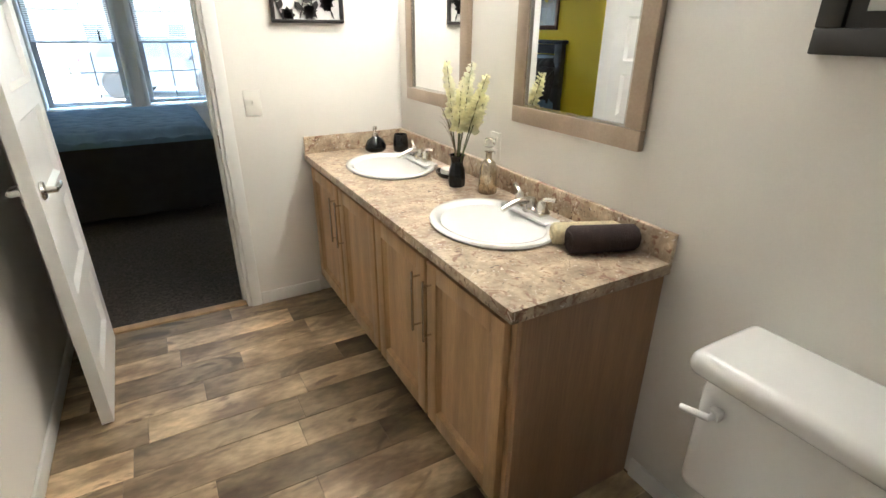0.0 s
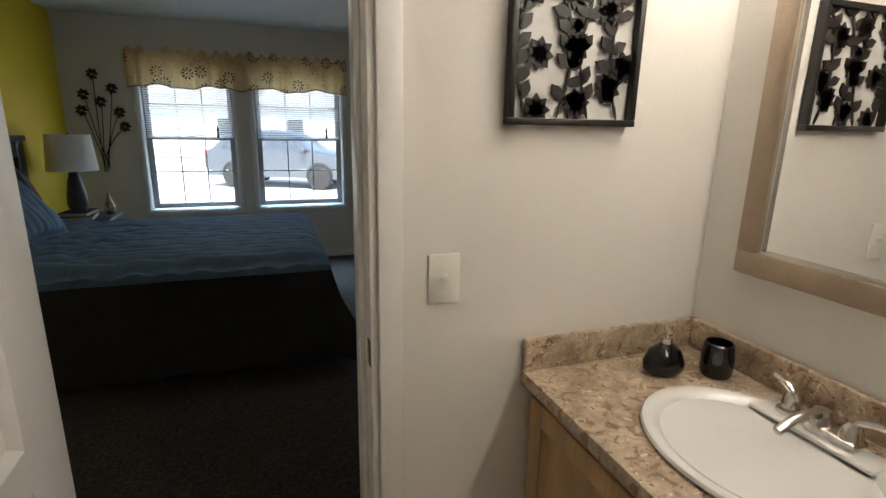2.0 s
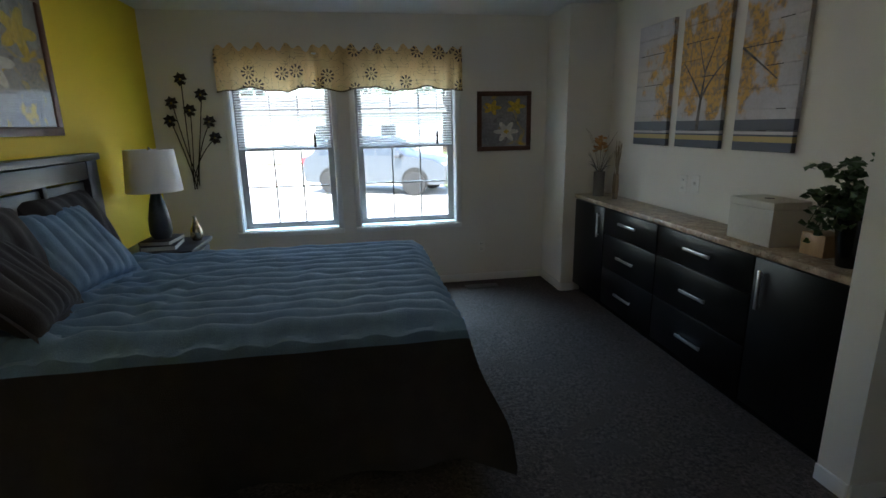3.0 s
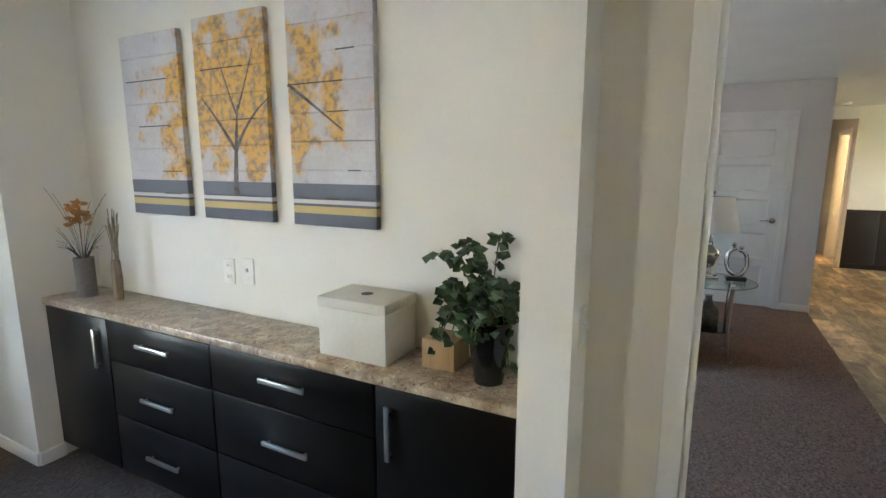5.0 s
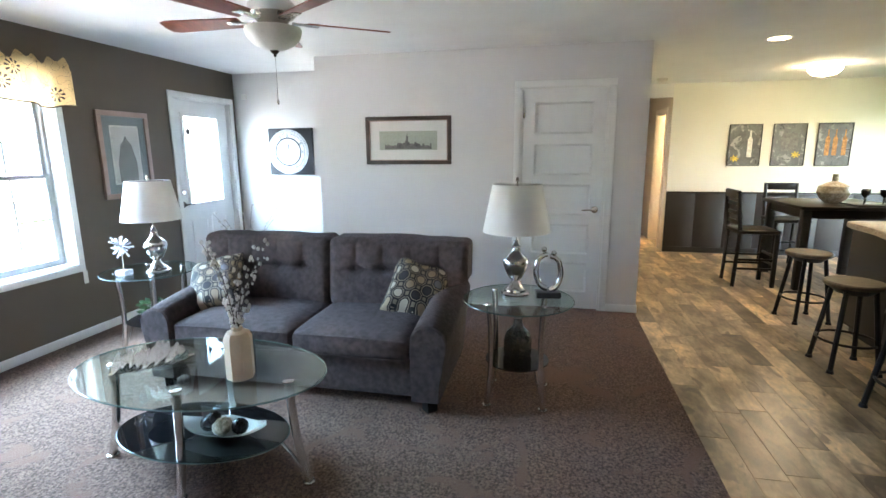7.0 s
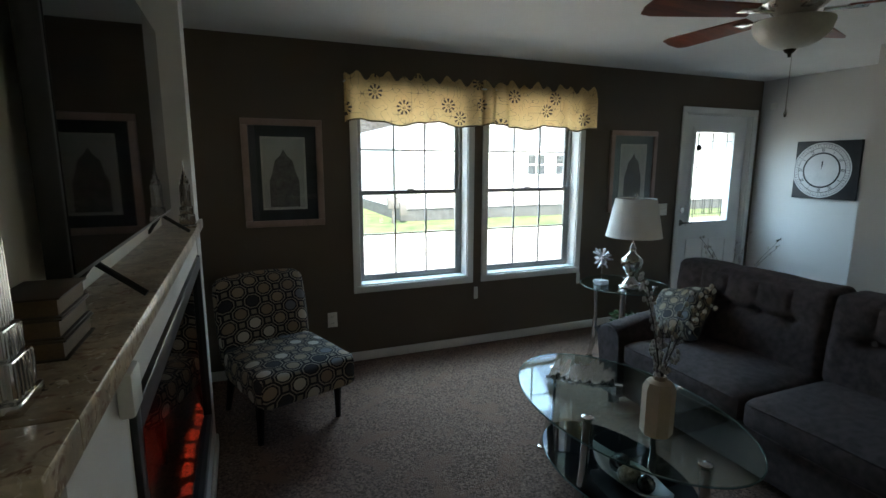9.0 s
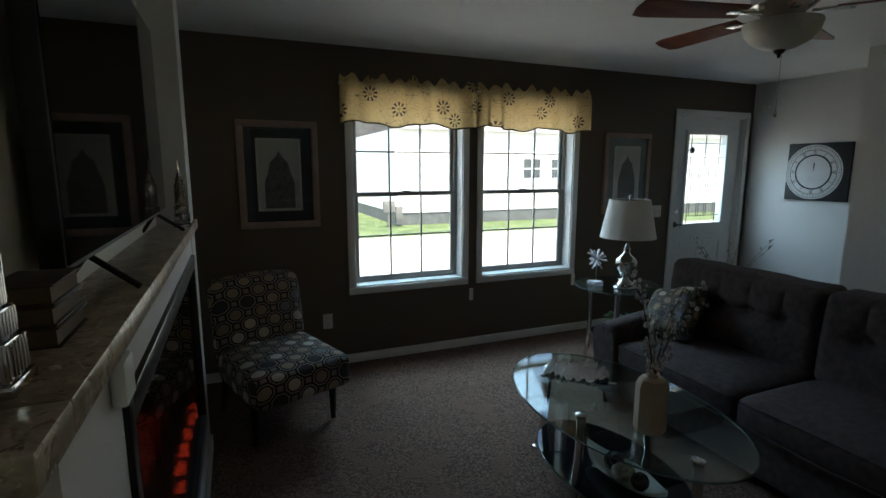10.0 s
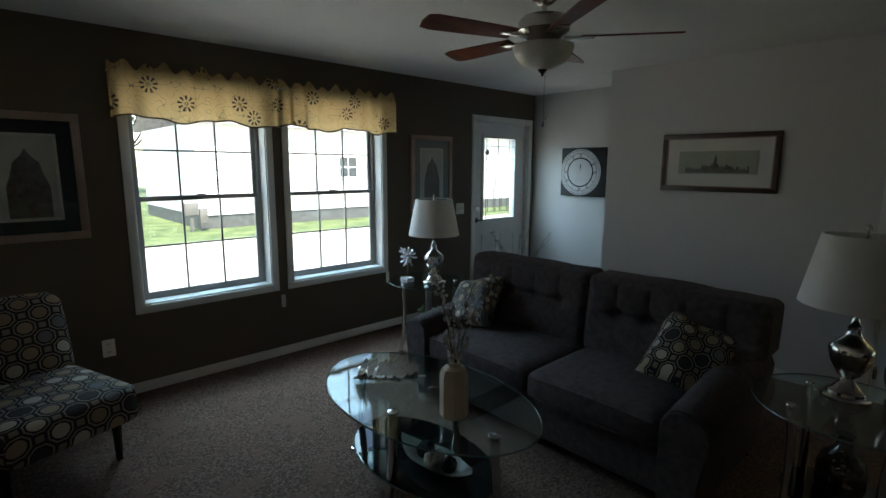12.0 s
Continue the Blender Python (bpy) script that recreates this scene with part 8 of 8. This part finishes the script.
for x, y in ((7.55, 2.58), (7.95, 0.58)):
    o = thing("recessed_light", "lit round recessed downlight with a white trim ring", "light", "recessed lights", m=Matrix.Translation((x, y, H)))
    part("trim_ring", lathe([(0.075, -0.001), (0.095, -0.001), (0.095, -0.008), (0.078, -0.010), (0.075, -0.004)], 32), TRIM, o)
    part("lens", lathe([(0, -0.002), (0.075, -0.002), (0.075, -0.004), (0, -0.006)], 32), CAN, o)
o = thing("pendant_lamp", "nickel bell pendant hanging over the bar", "light", m=Matrix.Translation((7.0, 1.57, H)))
part("canopy", lathe([(0, 0), (0.06, 0), (0.06, -0.02), (0, -0.025)], 24), CHROME, o)
part("cord", tube([(0, 0, -0.02), (0, 0, -0.55)], 0.003, 6), CHROME, o)
part("shade", lathe([(0.02, -0.54), (0.03, -0.58), (0.06, -0.63), (0.075, -0.67), (0.15, -0.73), (0.152, -0.745), (0.148, -0.745), (0.07, -0.675), (0.02, -0.6)], 32), CHROME, o)
part("bulb", lathe([(0, -0.62), (0.03, -0.66), (0.035, -0.69), (0.02, -0.715), (0, -0.72)], 18), BULB, o, "lit bulb")
o = thing("smoke_alarm", "white smoke alarm above the hall opening", "alarm", m=Matrix.Translation((9.9, 3.0, H)))
part("case", lathe([(0, 0), (0.065, 0), (0.062, -0.03), (0.04, -0.04), (0, -0.04)], 24), PLATE, o)
o = thing("window_valance", "cream floral valance above the patio door", "valance")
part("rod", tube([(7.8, -0.36, 2.12), (10.15, -0.36, 2.12)], 0.008, 8), TRIM, o)
for xx in (7.85, 10.1):
    part("bracket", tube([(xx, -0.36, 2.12), (xx, -0.45, 2.12)], 0.006, 8), TRIM, o)
bm = bmesh.new()
cols = []
for i in range(141):
    u = i / 140
    wob = math.sin(u * 90) * 0.6 + math.sin(u * 41 + 1) * 0.4
    cols.append([bm.verts.new((7.8 + 2.35 * u, -0.35 + (0.028 - 0.014 * v) * wob, 1.88 + 0.28 * v + (0.02 * math.sin(u * 30)) * (1 - v))) for v in (k / 8 for k in range(9))])
for a, b in zip(cols, cols[1:]):
    for j in range(8):
        bm.faces.new((a[j], b[j], b[j + 1], a[j + 1]))
part("cloth", bm, FLORAL, o)

# lit room behind the hall doorway; its two walls are added to block sunlight
structure("wall_room_back", wall_mesh("y", 0.9, 1.0, 10.61, 13.0), CREAM_WALL, "plain wall added to close the room off the hall against sunlight", "wall")
structure("wall_room_side", wall_mesh("x", 13.0, 13.12, 0.9, 2.6), CREAM_WALL, "plain wall added to close the room off the hall against sunlight", "wall")
structure("floor_room", box(bmesh.new(), 10.61, 13.0, 1.0, 2.6, -0.004, 0.002), CARPET_LIV, "brown carpet of the room off the hall", "carpet")
o = thing("flush_ceiling_light", "lit dome light in the room off the hall", "light", m=Matrix.Translation((11.4, 1.8, H)))
part("dome", lathe([(0.0, 0), (0.15, 0), (0.145, -0.05), (0.10, -0.09), (0.0, -0.11)], 28), mat("lit_amber_glass", (0.95, 0.85, 0.7), 0.4, vary=0.0, emit=(1.0, 0.66, 0.32), emit_strength=5.0), o)

# ---- outside ----
structure("lawn_behind", box(bmesh.new(), -30, 40, -40, -0.75, -0.63, -0.612), mat("lawn_grass", (0.075, 0.105, 0.045), 0.9, vary=0.35, scale=2.5, fine=60, bump=1.0), "green lawn behind the home", "lawn")
GZ = -0.62
GRASS = mat("lawn_green", (0.07, 0.12, 0.035), 0.9, vary=0.3, scale=1.5, fine=40, color2=(0.15, 0.19, 0.07), bump=0.8)
structure("lawn", box(bmesh.new(), 3.5, 60, 19.2, 60, GZ - 0.1, GZ + 0.012), GRASS, "strip of sunlit lawn across the lane", "lawn")
structure("lawn_west", box(bmesh.new(), -60, 3.4, 34, 60, GZ - 0.1, GZ + 0.012), GRASS, "lawn behind the parked car", "lawn")
structure("lawn_south", box(bmesh.new(), -60, 60, -60, -2.2, GZ - 0.1, GZ + 0.012), GRASS, "green lawn behind the home", "lawn")
SIDING = mat("white_vinyl_siding", (0.70, 0.69, 0.67), 0.5, vary=0.04, scale=3)
SKIRT = mat("grey_skirting", (0.10, 0.10, 0.10), 0.7, vary=0.2, scale=4)
ROOF = mat("grey_shingles", (0.48, 0.46, 0.44), 0.9, vary=0.25, scale=8)
hs = thing("neighbour_house", "white-sided single-storey home with dark skirting", "house", m=Matrix.Translation((8.6, 22.0, GZ)))
part("skirting", box(bmesh.new(), 0.02, 17.0, 0.03, 7.0, 0.0, 0.48), SKIRT, hs, smooth=False)
bm = bmesh.new()
box(bm, 0.01, 17.0, 0.02, 7.0, 0.48, 3.55)
wl = part("wall", bm, SIDING, hs, smooth=False)
nb = 26
lap = None
for k in range(nb):
    z = 0.48 + 3.07 * k / nb
    if lap is None:
        b = bmesh.new()
        vs = [b.verts.new(p) for p in ((0, -0.012, 0), (17.0, -0.012, 0), (17.0, 0.018, 0.119), (0, 0.018, 0.119), (0, 0.018, 0.0), (17.0, 0.018, 0.0))]
        b.faces.new((vs[0], vs[1], vs[2], vs[3]))
        b.faces.new((vs[0], vs[4], vs[5], vs[1]))
        b.faces.new((vs[0], vs[3], vs[4]))
        b.faces.new((vs[1], vs[5], vs[2]))
        s = part("siding_board", b, SIDING, wl, smooth=False)
        lap = s.data
    else:
        s = new("siding_board", lap)
        s.parent = wl
    s.location = (0, 0, z)
part("corner_board", rbox(-0.03, 0.08, -0.02, 0.05, 0.48, 3.55, 0.004), TRIM, hs)
b = bmesh.new()
vs = [b.verts.new(p) for p in ((-0.3, -0.35, 3.52), (17.3, -0.35, 3.52), (17.3, 3.5, 5.0), (-0.3, 3.5, 5.0), (17.3, 7.3, 3.52), (-0.3, 7.3, 3.52))]
b.faces.new((vs[0], vs[1], vs[2], vs[3]))
b.faces.new((vs[3], vs[2], vs[4], vs[5]))
bmesh.ops.solidify(b, geom=b.faces[:], thickness=0.12)
part("roof", b, ROOF, hs, smooth=False)
DARKGLASS = mat("dark_window_glass", (0.05, 0.06, 0.07), 0.08, vary=0.2)
for x0, x1 in ((5.4, 6.2), (6.75, 7.6), (11.0, 12.0)):
    w = part("window", merge(rbox(x0 - 0.06, x1 + 0.06, -0.03, 0.0, 1.66, 1.72, 0.003), rbox(x0 - 0.06, x1 + 0.06, -0.03, 0.0, 2.5, 2.56, 0.003), rbox(x0 - 0.06, x0, -0.03, 0.0, 1.72, 2.5, 0.003), rbox(x1, x1 + 0.06, -0.03, 0.0, 1.72, 2.5, 0.003),
                             rbox(x0, x1, -0.028, 0.0, 2.09, 2.13, 0.003), rbox((x0 + x1) / 2 - 0.015, (x0 + x1) / 2 + 0.015, -0.028, 0, 1.72, 2.5, 0.003)), TRIM, hs)
    part("pane", box(bmesh.new(), x0, x1, -0.02, -0.016, 1.72, 2.5), DARKGLASS, w, smooth=False)
o = thing("yard_sign", "small printed notice board fixed to the siding", "sign", m=Matrix.Translation((11.3, 21.93, GZ + 1.35)))
part("board", rbox(-0.32, 0.32, 0, 0.03, 0, 0.42, 0.004), TRIM, o)
for k in range(3):
    part("text_bar", box(bmesh.new(), -0.24, 0.24 - 0.08 * k, -0.006, -0.002, 0.08 + 0.1 * k, 0.13 + 0.1 * k), SHADOW_INK, o, smooth=False)
o = thing("utility_meter", "dark utility boxes at the corner of the neighbouring home", "utility box", m=Matrix.Translation((8.2, 21.6, GZ)))
part("post", rbox(-0.05, 0.05, -0.05, 0.05, 0, 0.9, 0.005), SHADOW_INK, o)
part("box", rbox(-0.2, 0.2, -0.1, 0.08, 0.55, 0.95, 0.01), SHADOW_INK, o)
part("box", rbox(0.25, 0.5, -0.1, 0.08, 0.3, 0.75, 0.01), SHADOW_INK, o)
o = thing("utility_pole", "grey wooden utility pole beside the lane", "pole", m=Matrix.Translation((6.6, 25, GZ)))
part("pole", tube([(0, 0, 0), (0, 0, 8)], 0.11, 10, taper=0.08), mat("weathered_pole", (0.25, 0.22, 0.19), 0.9, vary=0.2), o)
hs2 = thing("neighbour_house", "pale single-storey home further along the lane", "house", m=Matrix.Translation((-16, 36.0, GZ)))
part("wall", box(bmesh.new(), 0, 22, 0, 6, 0.0, 2.9), SIDING, hs2, smooth=False)
b = bmesh.new()
vs = [b.verts.new(p) for p in ((-0.3, -0.35, 2.88), (22.3, -0.35, 2.88), (22.3, 3, 4.2), (-0.3, 3, 4.2), (22.3, 6.3, 2.88), (-0.3, 6.3, 2.88))]
b.faces.new((vs[0], vs[1], vs[2], vs[3]))
b.faces.new((vs[3], vs[2], vs[4], vs[5]))
bmesh.ops.solidify(b, geom=b.faces[:], thickness=0.12)
part("roof", b, ROOF, hs2, smooth=False)
for x0 in (3, 8, 14, 18):
    w = part("window", rbox(x0, x0 + 1.1, -0.04, -0.002, 1.2, 2.3, 0.01), TRIM, hs2)
    part("pane", box(bmesh.new(), x0 + 0.07, x0 + 1.03, -0.046, -0.0405, 1.27, 2.23), DARKGLASS, w, smooth=False)

BARK = mat("tree_bark", (0.10, 0.075, 0.055), 0.9, vary=0.3, scale=10)
LEAF = mat("tree_leaves", (0.06, 0.12, 0.03), 0.6, vary=0.35, scale=3, color2=(0.13, 0.22, 0.06))


def tree(x, y, h, seed):
    rnd = random.Random(seed)
    t = thing("tree", "leafy green broadleaf tree beyond the homes", "tree", "background trees", m=Matrix.Translation((x, y, GZ)))
    bm = tube([(0, 0, 0), (0.1, 0, h * 0.3), (0, 0.1, h * 0.62)], 0.03 * h, 9, taper=0.012 * h)
    tips = []
    for k in range(9):
        a = k * 2.4 + rnd.uniform(-0.3, 0.3)
        z0 = h * rnd.uniform(0.3, 0.58)
        tip = Vector((h * 0.3 * math.cos(a) * rnd.uniform(0.6, 1), h * 0.3 * math.sin(a) * rnd.uniform(0.6, 1), z0 + h * rnd.uniform(0.15, 0.4)))
        tube(arc((0, 0, z0), (tip.x * 0.5, tip.y * 0.5, z0 + 0.02 * h), tip), 0.011 * h, 6, bm, taper=0.003 * h)
        tips.append(tip)
    part("trunk", bm, BARK, t)
    cr = bmesh.new()
    for tip in tips + [Vector((0, 0, h * 0.9))]:
        for j in range(150):
            d = Vector((rnd.gauss(0, 1), rnd.gauss(0, 1), rnd.gauss(0, 0.8)))
            q = tip + d * h * 0.075
            petal(cr, q, (rnd.uniform(-1, 1), rnd.uniform(-1, 1), rnd.uniform(-0.6, 0.4)), 0.045 * h, 0.03 * h)
    part("crown", cr, LEAF, t)
    return t


for k, (x, y, h) in enumerate(((7.5, 44, 8.5), (12, 48, 9.5), (2, 50, 9), (-8, 52, 10), (20, 46, 9), (9.5, -5.2, 7), (7.2, -5.6, 6.5), (12.5, -6.5, 7.5), (10.9, -4.6, 5.5), (8.3, -4.4, 5))):
    tree(x, y, h, 40 + k)

# parked car
CAR = mat("silver_car_paint", (0.055, 0.057, 0.066), 0.3, 0.3, vary=0.03, coat=0.6)
TYRE = mat("tyre_rubber", (0.02, 0.02, 0.02), 0.8, vary=0.1)
car = thing("parked_car", "silver crossover car parked on the gravel", "car", m=Matrix.Translation((1.36, 20.26, GZ)) @ RY(-25) @ Matrix.Scale(1.07, 4))
prof = [(-2.2, 0.35), (-2.28, 0.75), (-2.2, 1.05), (-2.0, 1.15), (-1.65, 1.52), (-1.2, 1.63), (-0.2, 1.66), (0.35, 1.58), (1.05, 1.12), (1.9, 1.0), (2.2, 0.85), (2.28, 0.6), (2.2, 0.32)]
b = bmesh.new()
secs = []
for yy, ins, rise in ((-0.90, 0.06, 0.0), (-0.82, 0.0, 0.03), (0.0, 0.0, 0.05), (0.82, 0.0, 0.03), (0.90, 0.06, 0.0)):
    ring = []
    for x, z in prof:
        tuck = 0.22 * max(0.0, (z - 1.05) / 0.6)
        ring.append(b.verts.new((x * (1 - ins * 0.2), yy * (1 - tuck * (1 if abs(yy) > 0.5 else 0)), z + (rise if z > 0.9 else 0))))
    secs.append(ring)
for a, c in zip(secs, secs[1:]):
    for i in range(len(prof)):
        j = (i + 1) % len(prof)
        b.faces.new((a[i], c[i], c[j], a[j]))
b.faces.new(secs[0])
b.faces.new(secs[-1][::-1])
bmesh.ops.recalc_face_normals(b, faces=b.faces)
body = part("body", b, CAR, car)
for s in (-1, 1):
    for pts in ([(-1.75, 1.14), (-1.5, 1.46), (-0.85, 1.54), (-0.75, 1.14)], [(-0.68, 1.14), (-0.76, 1.54), (0.0, 1.56), (0.1, 1.14)], [(0.17, 1.14), (0.08, 1.56), (0.32, 1.50), (0.88, 1.14)]):
        w = bmesh.new()
        f = [w.verts.new((x, s * (0.905 - 0.20 * max(0, (z - 1.05) / 0.6)), z)) for x, z in pts]
        g = [w.verts.new((x, s * (0.86 - 0.20 * max(0, (z - 1.05) / 0.6)), z)) for x, z in pts]
        w.faces.new(f)
        for i in range(4):
            w.faces.new((f[i], g[i], g[(i + 1) % 4], f[(i + 1) % 4]))
        part("side_window", w, DARKGLASS, car, "tinted side window", smooth=False)
    for x in (-1.31, 1.31):
        arch = part("wheel_arch", moved(lathe([(0, -0.012), (0.40, -0.012), (0.40, 0.0), (0, 0.0)], 28), Matrix.Translation((x, s * 0.905, 0.40)) @ Matrix.Rotation(radians(90 * s), 4, "X")), BLACK, car)
        wh = part("wheel", moved(lathe([(0.22, -0.11), (0.33, -0.10), (0.345, -0.06), (0.345, 0.06), (0.33, 0.10), (0.22, 0.11)], 32), Matrix.Translation((x, s * 0.87, 0.345)) @ Matrix.Rotation(radians(90), 4, "X")), TYRE, car, "black tyre")
        part("rim", moved(lathe([(0, 0.085), (0.05, 0.09), (0.20, 0.075), (0.225, 0.10), (0.225, 0.05), (0, 0.05)], 10), Matrix.Translation((x, s * 0.87, 0.345)) @ Matrix.Rotation(radians(-90 * s), 4, "X")), CHROME, wh, "alloy rim")
    part("tail_lamp", rbox(-2.27, -2.1, s * 0.78 - 0.09, s * 0.78 + 0.09, 0.88, 1.1, 0.03), mat("red_lamp", (0.45, 0.02, 0.03), 0.2), car, "red tail lamp")
    part("headlamp", rbox(1.95, 2.2, s * 0.68 - 0.12, s * 0.68 + 0.12, 0.78, 0.92, 0.03), CRYSTAL, car)
    part("mirror", rbox(0.75, 0.93, s * 0.98 - 0.08, s * 0.98 + 0.08, 1.08, 1.2, 0.03), CAR, car)


# ---- floor planks ----
def planks(floor, x0, x1, y0, y1, row=0.1525, length=0.61):
    """Rows of vinyl planks along x, staggered, each with its own edges, cut at the room's ends."""
    rnd = random.Random(77)
    meshes = {}
    y = y1
    while y > y0 + 1e-3:
        ya = max(y0, y - row)
        x = x0 - rnd.uniform(0, length)
        while x < x1:
            a, b = max(x, x0), min(x + length, x1)
            if b - a > 0.02:
                key = (round(b - a, 2), round(y - ya, 3))
                if key not in meshes:
                    bm = bmesh.new()
                    w, d, g = key[0] / 2 - 0.0006, key[1] / 2 - 0.0006, 0.0016
                    top = [bm.verts.new(p) for p in ((-w + g, -d + g, 0), (w - g, -d + g, 0), (w - g, d - g, 0), (-w + g, d - g, 0))]
                    low = [bm.verts.new(p) for p in ((-w, -d, -0.0014), (w, -d, -0.0014), (w, d, -0.0014), (-w, d, -0.0014))]
                    bm.faces.new(top)
                    for i in range(4):
                        bm.faces.new((low[i], low[(i + 1) % 4], top[(i + 1) % 4], top[i]))
                    me = bpy.data.meshes.new("plank")
                    bm.to_mesh(me)
                    bm.free()
                    me.materials.append(PLANK)
                    meshes[key] = me
                ob = new("plank", meshes[key])
                ob.parent = floor
                ob.location = ((a + b) / 2, (ya + y) / 2, 0.0)
            x += length
        y -= row


planks(bpy.data.objects["floor_bath"], 0.0, 1.82, -1.7, 3.60)
planks(bpy.data.objects["floor_kitchen"], 3.385, 10.49, -0.45, 3.58)
planks(bpy.data.objects["floor_kitchen"], 10.49, 13.0, 2.72, 3.572)
